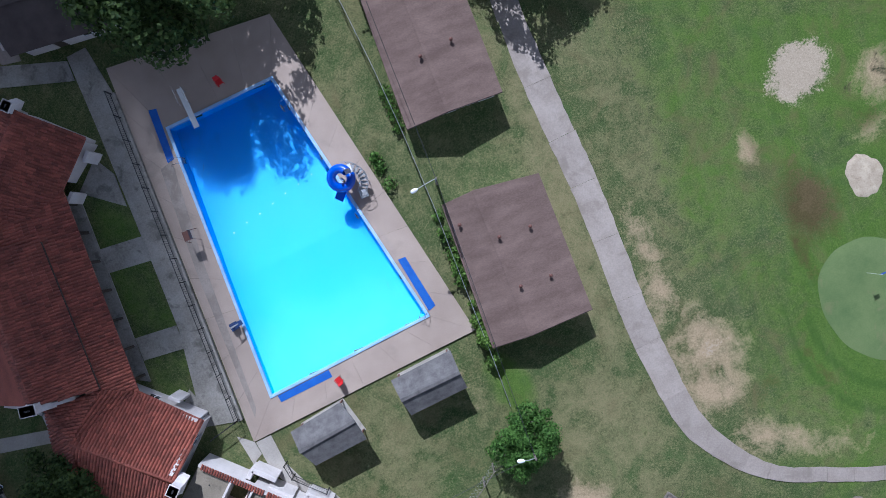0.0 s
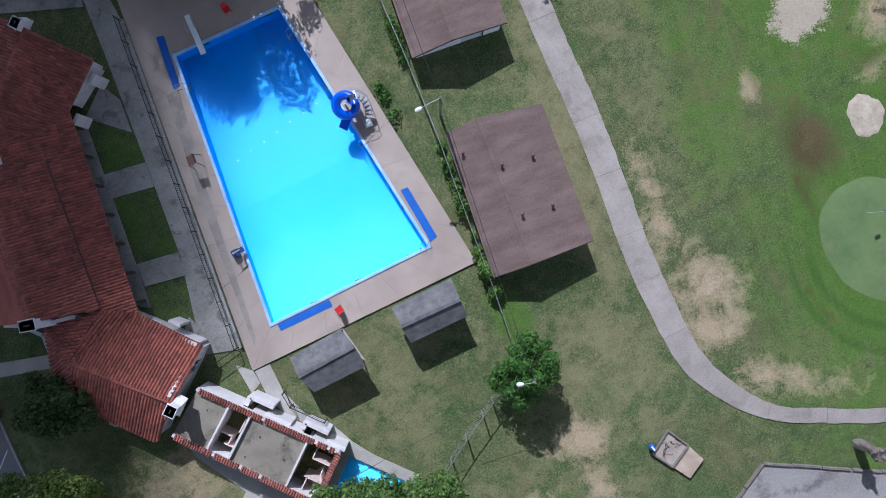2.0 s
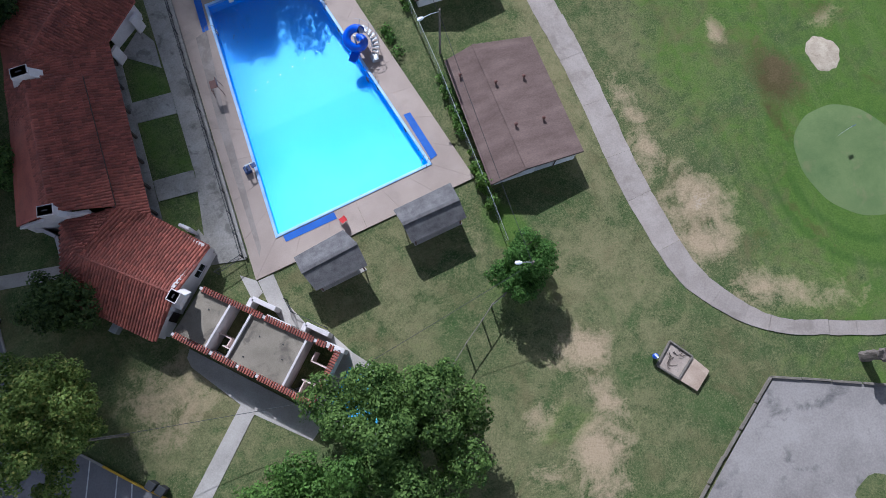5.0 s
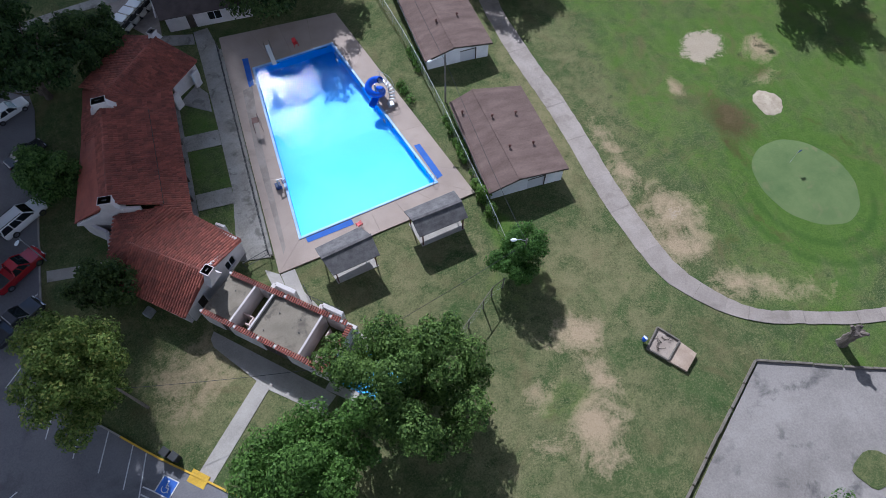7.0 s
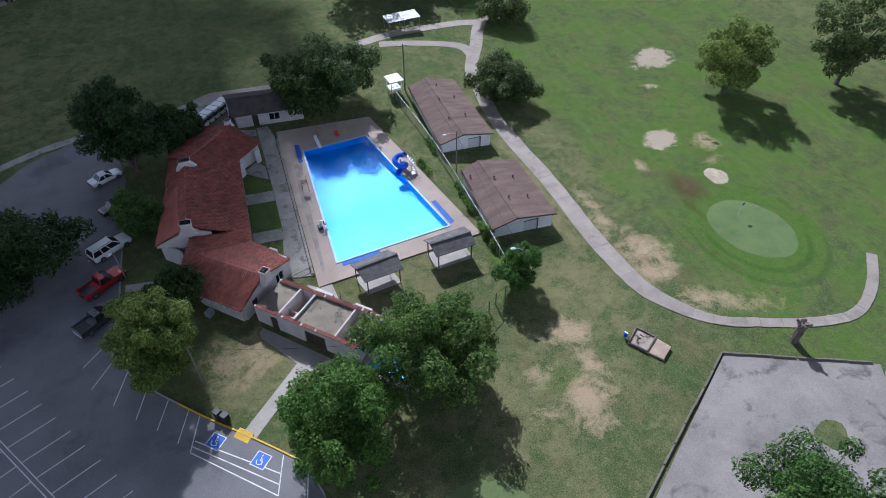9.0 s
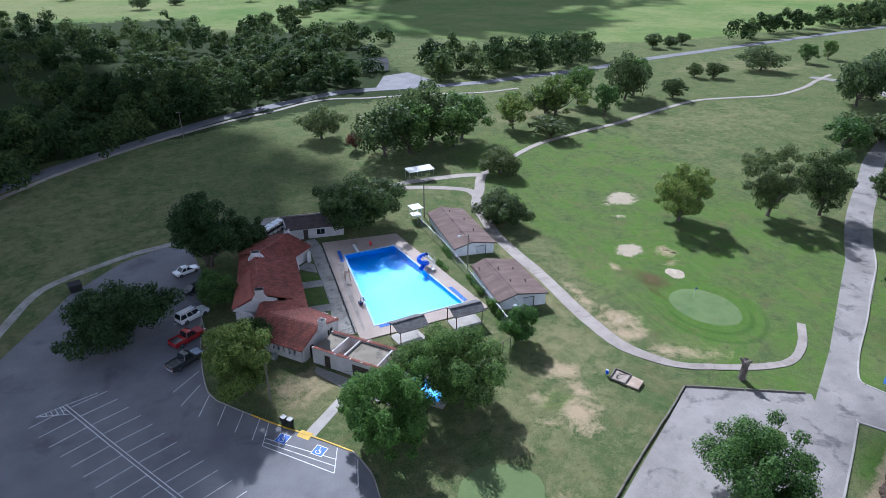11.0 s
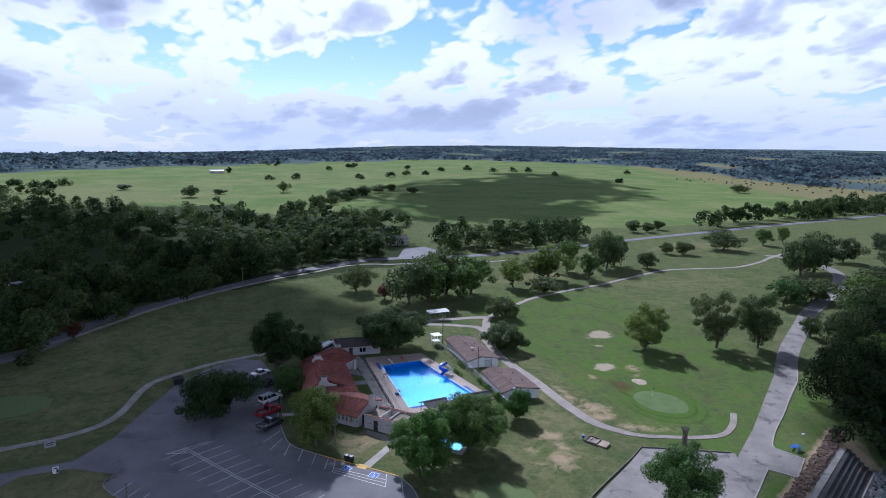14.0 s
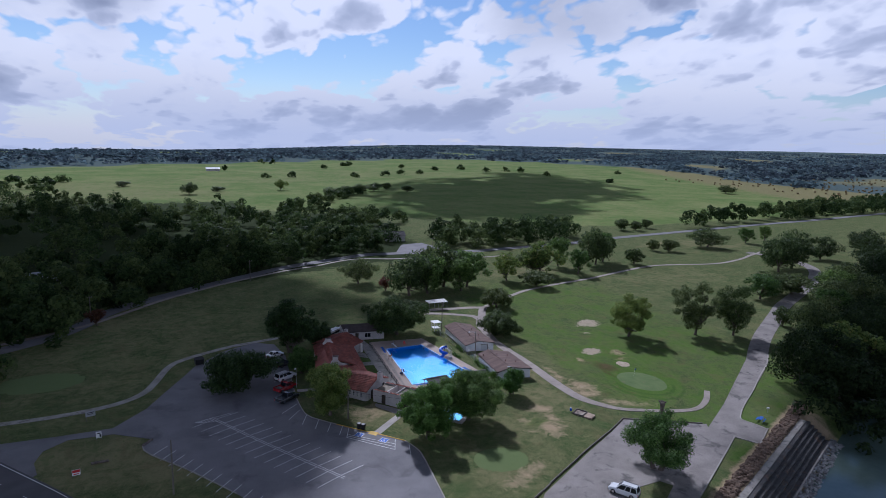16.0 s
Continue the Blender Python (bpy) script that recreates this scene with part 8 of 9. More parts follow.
WHITEC = plain("white_car_paint", (0.72, 0.73, 0.74), 0.25, 0, 0.6)
REDC = plain("red_car_paint", (0.34, 0.012, 0.018), 0.25, 0.1, 0.7)
BLACKC = plain("dark_grey_car_paint", (0.035, 0.037, 0.042), 0.22, 0.2, 0.7)
SILVERC = plain("silver_blue_car_paint", (0.16, 0.18, 0.22), 0.25, 0.5, 0.6)
car("suv", "long white sport utility vehicle with a roof rack", (-44.4, 4.6), 35, "suv", WHITEC, 5.2, 0.98, True)
car("pickup_truck", "red pickup truck parked in a stall", (-45.0, -1.6), 37, "pickup", REDC, 5.4)
car("pickup_truck", "dark grey pickup truck parked in a stall", (-45.2, -7.4), 37, "pickup", BLACKC, 5.3)
car("car", "white sedan parked beside the dark tree", (-45.6, 20.4), 30, "sedan", WHITEC, 4.5, 0.88)
car("car", "dark sedan parked in the shade", (-43.9, 13.2), 32, "sedan", BLACKC, 4.4, 0.88)
car("suv", "white sport utility vehicle on the eastern parking lot", (2.2, -58.6), 126, "suv", WHITEC, 4.7, 0.92, True)


def golf_cart(at, turn):
    root = thing("golf_cart", "white-roofed golf cart parked in a row", "golf cart", (*at, gzf(*at) + 0.06), turn, "golf carts behind the clubhouse")
    bm = bmesh.new()
    loft(bm, [ring(-1.1, 0.5, 0.3, 0.6), ring(-0.9, 0.58, 0.25, 0.75), ring(0.3, 0.58, 0.25, 0.4), ring(0.7, 0.58, 0.25, 0.72), ring(1.1, 0.45, 0.3, 0.55)])
    part("body", bm, plain("cream_cart_body", (0.5, 0.48, 0.42), 0.4), root)
    bm = bmesh.new()
    box(bm, -0.75, -0.1, -0.52, 0.52, 0.7, 0.85)
    box(bm, -0.8, -0.68, -0.52, 0.52, 0.85, 1.25)
    bevel(bm, 0.03)
    part("seat", bm, RUBBER, root)
    bm = bmesh.new()
    box(bm, -0.95, 0.75, -0.6, 0.6, 1.78, 1.86)
    bevel(bm, 0.03)
    part("canopy", bm, WHITEPL, root, "white canopy")
    for x in (-0.85, 0.65):
        for y in (-0.52, 0.52):
            bm = bmesh.new()
            rod(bm, (x, y, 0.6), (x, y, 1.8), 0.02, 0.02, 6)
            part("canopy_post", bm, BLACKM, root)
            wheel(root, x * 0.95, y, 0.23, 0.18)


for k in range(5):
    golf_cart((-31.6 + 0.95 * k, 29.9 + 1.0 * k), 140)


# ---- fences, poles and wires ----
def chain_fence(name, pts, label, h=1.8, wire=0.32, mat=None, thick=1.0):
    root = thing(name, label, "fence")
    line = [Vector(p) for p in pts]
    bmw = bmesh.new()
    for a, b in zip(line, line[1:]):
        L = (b - a).length
        n = max(1, round(L / 2.6))
        for k in range(n):
            p, q = a.lerp(b, k / n), a.lerp(b, (k + 1) / n)
            zp, zq = gzf(*p), gzf(*q)
            bm = bmesh.new()
            rod(bm, (p.x, p.y, zp - 0.2), (p.x, p.y, zp + h), 0.035 * thick, 0.035 * thick, 6)
            part("post", bm, mat or STEEL, root)
            bm = bmesh.new()
            rod(bm, (p.x, p.y, zp + h - 0.03), (q.x, q.y, zq + h - 0.03), 0.022 * thick, 0.022 * thick, 5)
            part("top_rail", bm, mat or STEEL, root)
            m = int((q - p).length / wire)
            for j in range(m):
                u, v = p.lerp(q, j / m), p.lerp(q, min(1, (j + h / wire * 0.5) / m))
                bar(bmw, (u.x, u.y, zp + 0.03), (v.x, v.y, zp + h * min(1.0, (m - j) / (h / wire * 0.5))), 0.008)
                u, v = p.lerp(q, (j + 1) / m), p.lerp(q, max(0, (j + 1 - h / wire * 0.5) / m))
                bar(bmw, (u.x, u.y, zp + 0.03), (v.x, v.y, zp + h * min(1.0, (j + 1) / (h / wire * 0.5))), 0.008)
    tagged(part("wire_mesh", bmw, STEEL, root, "galvanised wire mesh"), kind="stuff")


chain_fence("chain_link_fence", [(-0.4, 27.0), (0.05, 22.5), (0.72, 16.1), (1.15, 10.0), (1.45, 3.0), (1.5, -3.8), (1.62, -10.7), (1.6, -15.0)], "tall galvanised chain-link fence between pool lawn and sheds")
chain_fence("chain_link_fence", [(-0.3, -19.3), (-1.7, -19.8), (-2.9, -20.7), (-4.9, -22.1), (-6.8, -23.6), (-8.6, -25.0)], "weathered chain-link fence on timber posts beside the small tree", 2.1, 0.32, WOODG, 2.0)


def iron_fence(pts, label):
    root = thing("iron_fence", label, "fence", group="black iron fences")
    bmw = bmesh.new()
    for a, b in zip(pts, pts[1:]):
        a, b = Vector(a), Vector(b)
        n = max(1, round((b - a).length / 2.2))
        for k in range(n + 1):
            p = a.lerp(b, k / n)
            bm = bmesh.new()
            bar(bm, (p.x, p.y, -0.4), (p.x, p.y, 1.25), 0.07, 0.07, up=(1, 0, 0))
            part("post", bm, BLACKM, root)
        for z in (0.3, 1.15):
            bm = bmesh.new()
            bar(bm, (*a, z), (*b, z), 0.045)
            part("rail", bm, BLACKM, root)
        m = int((b - a).length / 0.2)
        for k in range(m):
            p = a.lerp(b, (k + 0.5) / m)
            bar(bmw, (p.x, p.y, 0.25), (p.x, p.y, 1.22), 0.018, 0.018, up=(1, 0, 0))
    tagged(part("picket_row", bmw, BLACKM, root, "thin black pickets"), kind="stuff")


iron_fence([(-21.12, 22.0), (-21.12, -8.2), (-23.6, -8.9)], "black iron picket fence along the pool deck")
iron_fence([(-18.55, -13.2), (-18.3, -14.5), (-15.95, -16.75)], "black iron railing beside the walk")


def vine(name, label, a, b, h, n, seed):
    r = np.random.default_rng(seed)
    t = r.random(14)
    C = np.stack([a[0] + (b[0] - a[0]) * t + r.normal(size=14) * 0.15, a[1] + (b[1] - a[1]) * t, gzf(*a) + h * r.uniform(0.2, 0.9, 14)], 1)
    V, F = leaves(r, C, r.uniform(0.35, 0.7, 14), n, 0.22, core=0.3)
    V[:, 2] = np.maximum(V[:, 2], gzf(*a) - 0.05)
    tagged(soup(name, V.tolist(), F.tolist(), LEAF_BRIGHT), label, "vine", kind="stuff")


vine("fence_vine", "green vine growing over the chain-link fence", (1.5, -4.5), (1.65, -11.2), 1.7, 2600, 61)
vine("fence_vine", "green weeds along the foot of the fence", (1.4, 2.5), (1.5, -4.5), 0.9, 1300, 62)
vine("deck_weeds", "green weeds at the edge of the pool deck", (-2.0, 9.6), (-1.4, 6.4), 0.5, 500, 63)
vine("fence_vine", "green shrub against the fence", (0.9, 14.0), (1.1, 10.5), 0.8, 700, 64)


def utility_pole(name, at, h, label, arm=True):
    root = thing(name, label, "pole", (*at, gzf(*at)), 0)
    bm = bmesh.new()
    rod(bm, (0, 0, -0.5), (0, 0, h), 0.15, 0.10, 9)
    part("shaft", bm, WOODG, root, "weathered timber shaft")
    if arm:
        bm = bmesh.new()
        bar(bm, (-0.7, 0, h - 0.4), (0.7, 0, h - 0.4), 0.09, 0.11)
        part("crossarm", bm, WOODG, root)
        for x in (-0.6, 0.6):
            bm = bmesh.new()
            lathe(bm, [(0.04, h - 0.35), (0.06, h - 0.28), (0.03, h - 0.2)], 8, Matrix.Translation((x, 0, 0)))
            part("insulator", bm, LAMPW, root)
    return root


def street_lamp(at, h, turn, label, wood=True, reach=1.5):
    root = thing("street_lamp", label, "street lamp", (*at, gzf(*at)), turn, "street lamps")
    bm = bmesh.new()
    rod(bm, (0, 0, -0.4), (0, 0, h), 0.12 if wood else 0.07, 0.09 if wood else 0.05, 8)
    part("pole", bm, WOODG if wood else STEEL, root)
    bm = bmesh.new()
    tube(bm, [Vector((0, 0, h - 0.35)), Vector((-0.5 * reach, 0, h - 0.05)), Vector((-reach, 0, h))], 0.035, 6)
    part("arm", bm, STEEL, root)
    bm = bmesh.new()
    lathe(bm, [(0.06, -0.30), (0.16, -0.18), (0.17, 0.1), (0.08, 0.3)], 12, Matrix.Translation((-reach - 0.2, 0, h)) @ Matrix.Rotation(math.pi / 2, 4, "Y") @ Matrix.Diagonal((0.7, 1, 1, 1)))
    part("lamp_head", bm, LAMPW, root, "white enamelled lamp head")


street_lamp((2.0, -18.2), 6.5, -15, "timber lamp post with a white cobra head beside the small tree", True, 1.0)
street_lamp((2.35, 5.0), 7.2, 10, "timber lamp post with a white lamp head by the sheds", True, 1.7)
street_lamp((-42.6, -1.0), 4.5, 60, "steel lamp post with a white lamp beside the parked cars", False, 0.3)
utility_pole("utility_pole", (1.9, 29.6), 8.5, "weathered timber utility pole behind the shed")
utility_pole("utility_pole", (-65.2, -37.5), 9.0, "tall timber utility pole on the parking island", False)
utility_pole("utility_pole", (-34.6, -19.6), 6.2, "thin timber pole on the lawn", False)
utility_pole("utility_pole", (-48.0, 108.0), 8.0, "timber utility pole beside the far road")
utility_pole("utility_pole", (-94.0, 64.0), 8.0, "timber utility pole beside the country road")
utility_pole("utility_pole", (38.0, 148.0), 8.0, "timber utility pole beside the road")


def wire(p, q, sag, label="thin black overhead wire"):
    p, q = Vector(p), Vector(q)
    bm = bmesh.new()
    pts = []
    for k in range(17):
        t = k / 16
        v = p.lerp(q, t)
        v.z -= sag * 4 * t * (1 - t)
        pts.append(v)
    tube(bm, pts, 0.022, 4)
    tagged(part("overhead_wire", bm, BLACKM), label, "wire", group="overhead wires")


wire((2.0, -18.2, 5.6), (2.35, 5.0, 6.3), 0.5)
wire((2.35, 5.0, 6.2), (1.9, 29.6, 7.9), 0.6)
wire((2.0, -18.2, 5.4), (-18.0, -22.0, 2.9), 0.4)
wire((-34.6, -19.6, 5.6), (-18.8, -22.4, 2.7), 0.4)


# ---- golf course fittings, bins, signs ----
def flag(at):
    root = thing("golf_flag", "small blue flag on a thin pin in the green", "flag", (*at, gzf(*at)), 0)
    bm = bmesh.new()
    rod(bm, (0, 0, -0.1), (0, 0, 2.1), 0.012, 0.012, 6)
    part("pin", bm, WHITEPL, root)
    bm = bmesh.new()
    hexa(bm, [(0, -0.01, 1.75), (0.5, -0.01 + 0.06, 1.8), (0.5, 0.07, 1.8), (0, 0.01, 1.75), (0, -0.01, 2.1), (0.5, 0.05, 2.05), (0.5, 0.07, 2.05), (0, 0.01, 2.1)])
    part("cloth", bm, plain("blue_cloth", (0.02, 0.06, 0.3), 0.8), root)
    bm = bmesh.new()
    lathe(bm, [(0.07, 0.0), (0.07, 0.025)], 10)
    part("cup", bm, BLACKM, root)


flag((35.2, -15.6))


def tee_box():
    root = thing("tee_box", "timber-framed tee pad half filled with sand", "tee box")
    c = [(12.1, -27.95), (14.3, -31.5), (12.6, -32.7), (10.15, -29.5)]
    m0, m1 = (13.4, -29.85), (11.45, -31.2)
    z = max(gzf(*p) for p in c) + 0.05
    bm = bmesh.new()
    prism(bm, [c[0], m0, m1, c[3]], z - 0.2, z + 0.05)
    part("sand_bed", bm, surf("pale_sand", (0.27, 0.215, 0.175), (0.38, 0.315, 0.26), 1.2, 12, 0.95, 0.4, stain=((0.12, 0.11, 0.10), 2.0, 0.58, 0.7)), root, "pale sand bed")
    bm = bmesh.new()
    prism(bm, [m0, c[1], c[2], m1], z - 0.2, z + 0.07)
    part("mat_pad", bm, surf("worn_tan_pad", (0.30, 0.22, 0.16), (0.44, 0.34, 0.26), 0.9, 10, 0.95, 0.3), root, "worn tan pad")
    for p, q in ((c[0], c[3]), (c[0], m0), (c[3], m1), (m0, m1)):
        bm = bmesh.new()
        bar(bm, (*p, z + 0.12), (*q, z + 0.12), 0.16, 0.26)
        bevel(bm, 0.02)
        part("timber", bm, WOODG, root)
    rng_ = random.Random(3)
    bm = bmesh.new()
    for k in range(9):
        p = Vector((11.9 + rng_.uniform(-0.5, 0.7), -29.4 + rng_.uniform(-0.6, 0.5), z + 0.08))
        pts = [p]
        for j in range(5):
            p = p + Vector((rng_.uniform(-0.4, 0.4), rng_.uniform(-0.4, 0.4), rng_.uniform(-0.01, 0.05)))
            p.z = max(z + 0.07, p.z)
            pts.append(p)
        tube(bm, pts, 0.018, 4)
    tagged(part("dead_twigs", bm, DARKW, root, "tangle of dark twigs"), kind="stuff")


tee_box()


def ball_washer(at):
    root = thing("ball_washer", "blue ball washer on a short post beside the tee", "ball washer", (*at, gzf(*at)), 20)
    bm = bmesh.new()
    rod(bm, (0, 0, -0.2), (0, 0, 0.8), 0.05, 0.05, 8)
    part("post", bm, STEEL, root)
    bm = bmesh.new()
    lathe(bm, [(0.2, 0.35), (0.24, 0.5), (0.24, 0.8), (0.12, 0.92)], 12)
    part("housing", bm, BLUEPL, root)
    bm = bmesh.new()
    box(bm, -0.08, 0.08, -0.22, 0.22, 0.92, 0.98)
    part("handle", bm, WHITEPL, root)


ball_washer((10.2, -28.7))


def stump():
    at = (27.9, -35.0)
    root = thing("tree_stump", "tall broken dead tree stump with stubs of limbs", "tree stump", (*at, gzf(*at)), 15)
    bm = bmesh.new()
    rng_ = random.Random(6)
    prev = None
    for k in range(9):
        z = 3.3 * k / 8
        r = 0.50 - 0.14 * k / 8 + (0.16 if k > 6 else 0)
        ringv = [bm.verts.new((0.1 * math.sin(z) + r * (1 + 0.22 * rng_.uniform(-1, 1)) * math.cos(a), r * (1 + 0.22 * rng_.uniform(-1, 1)) * math.sin(a), z - 0.2 + (rng_.uniform(-0.2, 0.35) if k == 8 else 0)))
                 for a in [2 * math.pi * i / 12 for i in range(12)]]
        if prev:
            for i in range(12):
                bm.faces.new((prev[i], prev[(i + 1) % 12], ringv[(i + 1) % 12], ringv[i]))
        prev = ringv
    bm.faces.new(prev)
    part("trunk", bm, DEADW, root)
    for a, l, z in ((0.3, 0.7, 2.6), (2.0, 0.8, 2.7), (3.6, 0.6, 2.5), (5.0, 0.75, 2.8), (1.1, 0.5, 2.9)):
        bm = bmesh.new()
        d = Vector((math.cos(a), math.sin(a), 0.8))
        rod(bm, Vector((0, 0, z)) + d * 0.1, Vector((0, 0, z)) + d * l, 0.22, 0.15, 8)
        part("limb_stub", bm, DEADW, root)


stump()


def bin_(at, label="black lidded rubbish bin beside the kerb"):
    root = thing("rubbish_bin", label, "bin", (*at, gzf(*at)), 40, "rubbish bins")
    bm = bmesh.new()
    hexa(bm, [(-0.26, -0.28, 0), (0.26, -0.28, 0), (0.26, 0.28, 0), (-0.26, 0.28, 0), (-0.33, -0.35, 1.0), (0.33, -0.35, 1.0), (0.33, 0.35, 1.0), (-0.33, 0.35, 1.0)])
    bevel(bm, 0.02)
    part("body", bm, RUBBER, root)
    bm = bmesh.new()
    box(bm, -0.36, 0.36, -0.38, 0.38, 1.0, 1.1)
    bevel(bm, 0.03)
    part("lid", bm, plain("dark_bin_lid", (0.035, 0.036, 0.038), 0.5), root)


bin_((-33.4, -24.3))
bin_((-32.7, -24.95))


def dumpster(at):
    root = thing("rubbish_skip", "dark metal rubbish skip at the parking lot edge", "skip", (*at, gzf(*at)), 20)
    bm = bmesh.new()
    hexa(bm, [(-0.9, -0.6, 0.1), (0.9, -0.6, 0.1), (0.9, 0.6, 0.1), (-0.9, 0.6, 0.1), (-1.0, -0.8, 1.4), (1.0, -0.8, 1.4), (1.0, 0.8, 1.6), (-1.0, 0.8, 1.6)])
    bevel(bm, 0.04)
    part("body", bm, BLACKM, root)
    bm = bmesh.new()
    hexa(bm, [(-1.03, -0.83, 1.42), (1.03, -0.83, 1.42), (1.03, 0.83, 1.62), (-1.03, 0.83, 1.62), (-1.03, -0.83, 1.48), (1.03, -0.83, 1.48), (1.03, 0.83, 1.68), (-1.03, 0.83, 1.68)])
    part("lid", bm, RUBBER, root)


dumpster((-63.3, 20.0))


def board_sign(name, at, turn, w, h, z, face, label, bars=()):
    root = thing(name, label, "sign", (*at, gzf(*at)), turn)
    for x in (-w / 2 + 0.08, w / 2 - 0.08):
        bm = bmesh.new()
        bar(bm, (x, 0, -0.3), (x, 0, z + h), 0.1, 0.1, up=(1, 0, 0))
        part("post", bm, WOODG, root)
    bm = bmesh.new()
    box(bm, -w / 2, w / 2, -0.10, -0.05, z, z + h)
    bevel(bm, 0.01)
    panel = part("panel", bm, face, root)
    for x0, x1, z0, z1, m in bars:
        bm = bmesh.new()
        box(bm, x0, x1, -0.112, -0.10, z + z0, z + z1)
        part("lettering_bar", bm, m, panel)


GREYS = plain("grey_sign", (0.30, 0.31, 0.32), 0.6)
board_sign("notice_board", (-82.0, -6.2), 20, 1.7, 1.1, 0.9, GREYS, "grey notice board on two timber posts", [(-0.6, 0.6, 0.7, 0.85, BLACKM), (-0.6, 0.4, 0.4, 0.52, BLACKM)])
board_sign("white_sign", (-79.1, -15.3), 10, 0.9, 1.2, 0.5, TRIMW, "narrow white sign with dark lettering", [(-0.3, 0.3, 0.8, 1.0, BLACKM), (0.1, 0.4, 0.1, 0.7, BLACKM)])
board_sign("real_estate_sign", (-80.4, -27.6), 15, 1.2, 1.0, 0.3, TRIMW, "small red and white sign on the island", [(-0.55, 0.55, 0.5, 0.95, REDP), (-0.4, 0.4, 0.15, 0.3, REDP)])


def log(at, turn, l):
    bm = bmesh.new()
    rod(bm, (-l / 2, 0, 0.18), (l / 2, 0, 0.22), 0.22, 0.18, 9)
    for s in (-0.3, 0.35):
        rod(bm, (l * s, 0.0, 0.2), (l * s + 0.2, 0.25, 0.35), 0.08, 0.05, 6)
    ob = tagged(part("log", bm, DEADW), "dark fallen log lying on the island grass", "log")
    ob.matrix_world = pose(at[0], at[1], gzf(*at), 0, 0, turn)


log((-77.6, -23.9), 5, 2.6)
log((-70.8, -18.8), 55, 2.4)


def picnic_table(at, turn):
    root = thing("picnic_table", "blue picnic table on the river bank grass", "picnic table", (*at, gzf(*at)), turn)
    bm = bmesh.new()
    box(bm, -0.9, 0.9, -0.38, 0.38, 0.72, 0.76)
    bevel(bm, 0.01)
    part("tabletop", bm, MAT, root)
    for y in (-0.68, 0.68):
        bm = bmesh.new()
        box(bm, -0.9, 0.9, y - 0.14, y + 0.14, 0.43, 0.47)
        part("bench", bm, MAT, root)
    for x in (-0.65, 0.65):
        for s in (-1, 1):
            bm = bmesh.new()
            bar(bm, (x, s * 0.62, -0.05), (x, s * 0.2, 0.72), 0.08, 0.05)
            part("leg", bm, STEEL, root)


picnic_table((46.6, -42.6), 30)


def grill(at):
    root = thing("park_grill", "pale metal park grill on a post", "grill", (*at, gzf(*at)), 0)
    bm = bmesh.new()
    rod(bm, (0, 0, -0.2), (0, 0, 0.8), 0.05, 0.05, 8)
    part("post", bm, STEEL, root)
    bm = bmesh.new()
    box(bm, -0.28, 0.28, -0.2, 0.2, 0.8, 1.05)
    bevel(bm, 0.02)
    part("firebox", bm, LAMPW, root)


grill((51.6, -39.6))


# ---- river bank ----
def along(s, u):
    """A plan point s metres riverwards of the terrace top, u metres along it."""
    return (BANK0[0] + BANKN[0] * s + BANKU[0] * u, BANK0[1] + BANKN[1] * s + BANKU[1] * u)


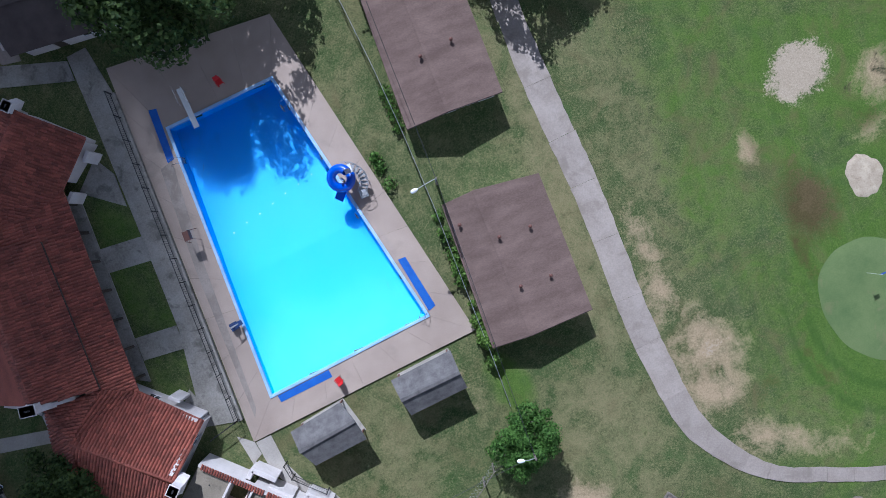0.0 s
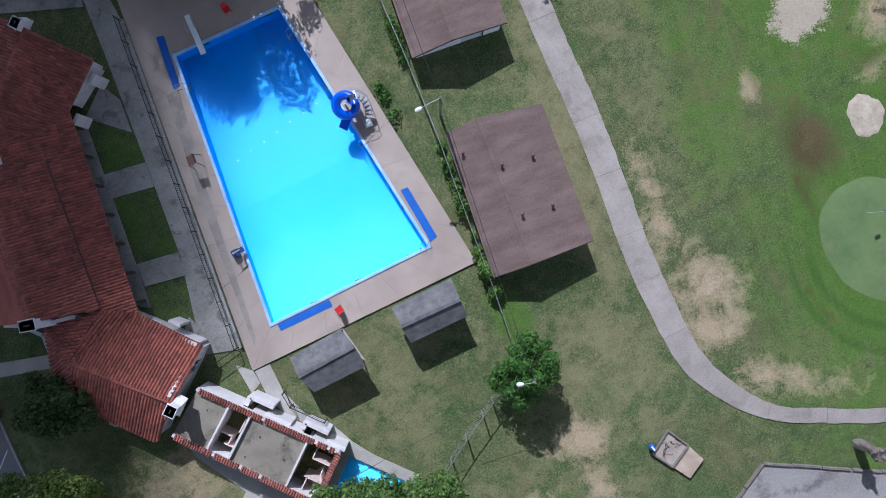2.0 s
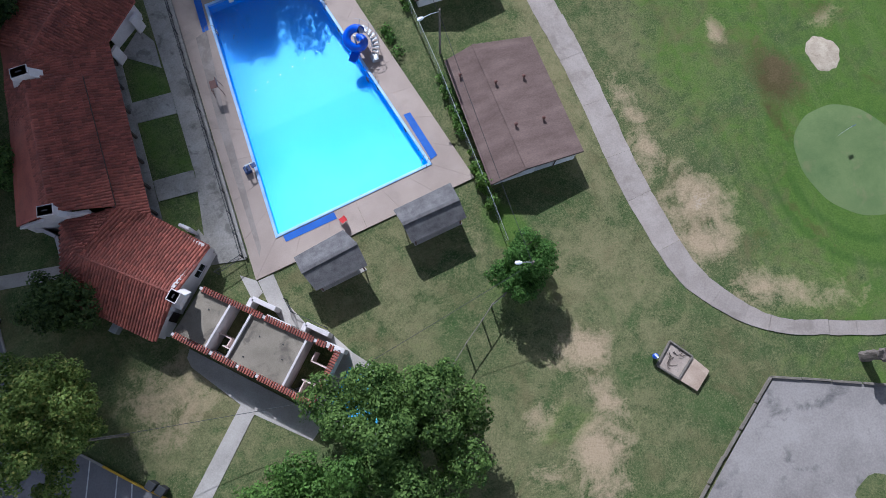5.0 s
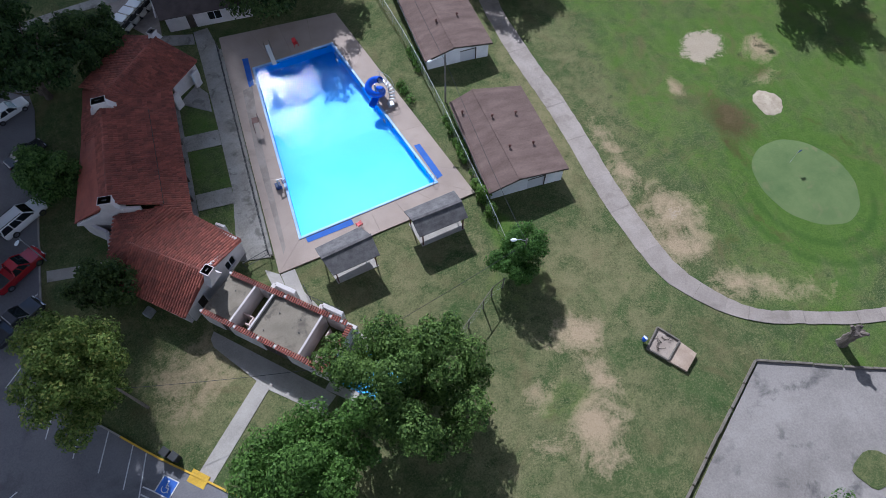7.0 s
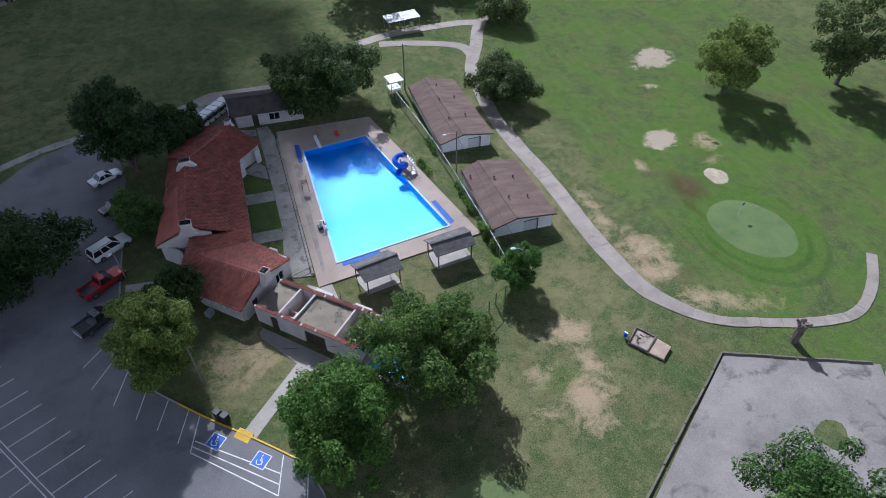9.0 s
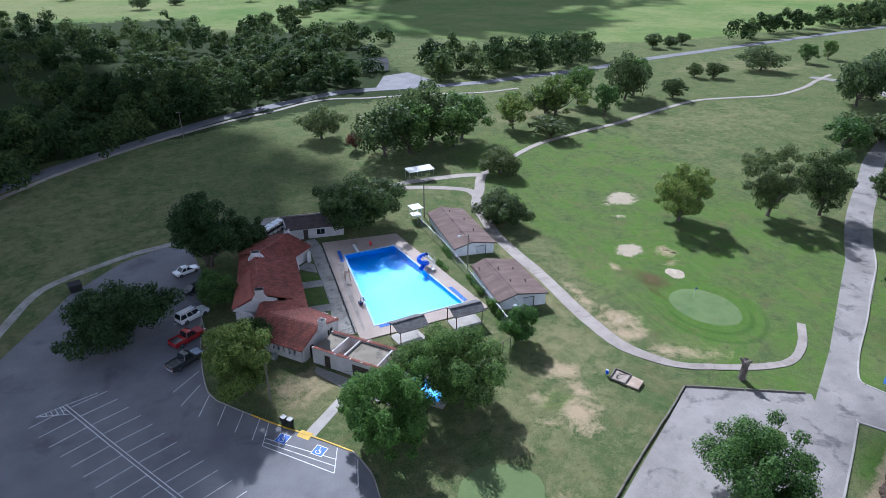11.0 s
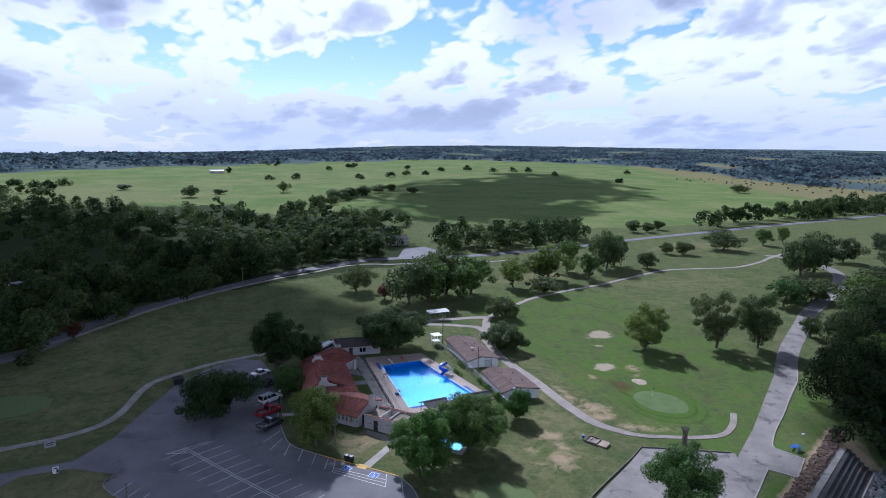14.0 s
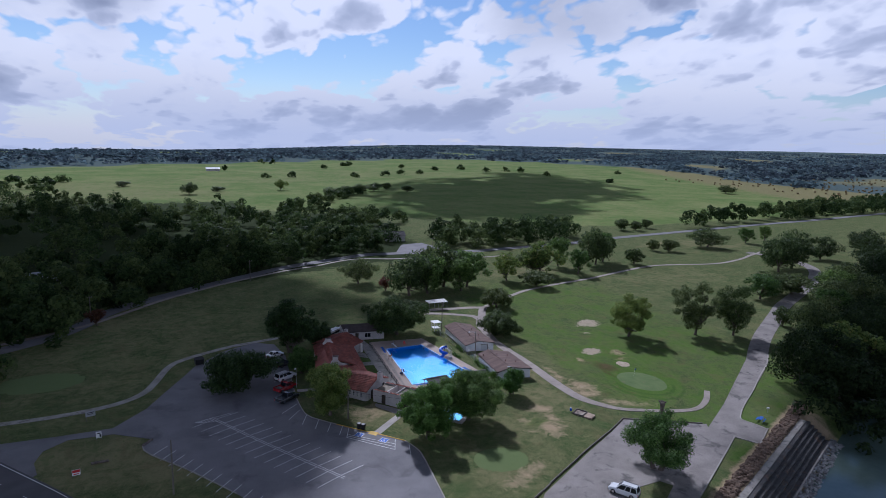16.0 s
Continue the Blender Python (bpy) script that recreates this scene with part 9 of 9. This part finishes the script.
def river_bank():
    bm = bmesh.new()
    pts = [along(5.6, -150), along(5.6, 420), along(85, 420), along(85, -150)]
    bm.faces.new([bm.verts.new((*p, -5.15)) for p in pts][::-1])
    bmesh.ops.recalc_face_normals(bm, faces=list(bm.faces))
    tagged(part("water", bm, RIVERWATER), "grey-green river water", "water", kind="structure")
    root = thing("terrace", "stepped stone terraces leading down to the river", "terrace", kind="structure")
    for k in range(6):
        s0, z = 0.1 + 0.78 * k, -1.75 - 0.46 * k
        bm = bmesh.new()
        p = [along(s0, 0.5 + 0.3 * k), along(s0, 55), along(s0 + 0.9, 55), along(s0 + 0.9, 0.5 + 0.3 * k)]
        hexa(bm, [(*q, -6.9) for q in p] + [(*q, z) for q in p])
        bmesh.ops.recalc_face_normals(bm, faces=list(bm.faces))
        part("step", bm, TERR, root, "dark stone step")
    bm = bmesh.new()
    p = [along(4.75, 2.3), along(4.75, 55), along(5.15, 55), along(5.15, 2.3)]
    hexa(bm, [(*q, -6.9) for q in p] + [(*q, -4.05) for q in p])
    bmesh.ops.recalc_face_normals(bm, faces=list(bm.faces))
    part("edge_wall", bm, CONC, root, "pale concrete edge wall")

    def rocks(name, label, s0, s1, u0, u1, n, zf, mat, size, seed):
        r = random.Random(seed)
        V, F = [], []
        ico = bmesh.new()
        bmesh.ops.create_icosphere(ico, subdivisions=1, radius=1.0)
        base = [v.co.copy() for v in ico.verts]
        tri = [tuple(v.index for v in f.verts) for f in ico.faces]
        ico.free()
        for _ in range(n):
            s, u = r.uniform(s0, s1), r.uniform(u0, u1)
            x, y = along(s, u)
            q = size * r.uniform(0.5, 1.3)
            m = pose(x, y, zf(s) + q * 0.15, r.uniform(-30, 30), r.uniform(-30, 30), r.uniform(0, 360)) @ Matrix.Diagonal((q * r.uniform(0.8, 1.5), q, q * r.uniform(0.5, 0.8), 1))
            i = len(V)
            V += [tuple(m @ (b * r.uniform(0.75, 1.15))) for b in base]
            F += [(a + i, b + i, c + i) for a, b, c in tri]
        tagged(soup(name, V, F, mat), label, "rocks", kind="stuff")
    rocks("brown_rocks", "brown riprap rocks along the top of the bank", -3.4, -1.3, -7, 54, 1200, lambda s: gzf(*along(s, 10)) + 0.1, ROCKB, 0.44, 71)
    rocks("grey_rocks", "grey riprap rocks at the water's edge", 5.0, 7.2, 0, 55, 700, lambda s: -4.4 - 0.42 * (s - 5.0), ROCKG, 0.34, 72)
    bm = bmesh.new()
    p = [along(-0.9, 1), along(-0.9, 55), along(0.25, 55), along(0.25, 1)]
    hexa(bm, [(*q, -6.0) for q in p] + [(*q, -1.62) for q in p])
    bmesh.ops.recalc_face_normals(bm, faces=list(bm.faces))
    part("top_walk", bm, OLDC, root, "pale concrete strip at the terrace top")


river_bank()
slab_sheet("verge_island", [(12.3, -58.0), (10.9, -56.4), (5.9, -57.6), (3.8, -60.6), (5.2, -63.9)], None, TURF, "grass island round the tree between lot and road", "verge", lift=0.12)
slab_sheet("verge_island", [(23.5 + (1.7 + 0.25 * math.sin(3 * a)) * math.cos(a), -45.6 + (1.5 + 0.2 * math.sin(2 * a)) * math.sin(a)) for a in [k * 0.3927 for k in range(16)]], None, TURF, "small grass island in the eastern parking lot", "verge", lift=0.12)


# houses that show through the woodland
def house(at, turn, w, d, label, roofm):
    root = thing("house", label, "house", (*at, gzf(*at)), turn, "houses in the woodland")
    bm = bmesh.new()
    box(bm, -w / 2, w / 2, -d / 2, d / 2, -0.4, 3.0)
    part("wall", bm, STUCCO, root)
    gable_roof(root, [(-w / 2 - 0.4, -d / 2 - 0.4, 3.0), (w / 2 + 0.4, -d / 2 - 0.4, 3.0), (-w / 2 - 0.4, d / 2 + 0.4, 3.0), (w / 2 + 0.4, d / 2 + 0.4, 3.0)], [(-w / 2 - 0.4, 0, 5.0), (w / 2 + 0.4, 0, 5.0)], roofm, "house roof slope", 0.15, 0.6)
    for x in (-w * 0.28, w * 0.22):
        bm = bmesh.new()
        box(bm, x - 0.6, x + 0.6, -d / 2 - 0.04, -d / 2 + 0.02, 0.9, 2.1)
        part("window", bm, GLASSD, root)


PALE = surf("pale_metal_roof", (0.45, 0.46, 0.48), (0.60, 0.61, 0.63), 0.6, 6, 0.5, 0.1)
house((-118, 118), 25, 12, 8, "pale-roofed house among dark trees", PALE)
house((-165, 150), 40, 14, 9, "grey-roofed house among dark trees", SHINGREY)
house((-60, 190), 10, 12, 8, "pale house among the trees", PALE)
house((30, 190), 0, 10, 7, "small grey-roofed house behind the turnout", SHINGREY)
house((-70, 800), 0, 18, 7, "long pale barn on the far pasture", PALE)
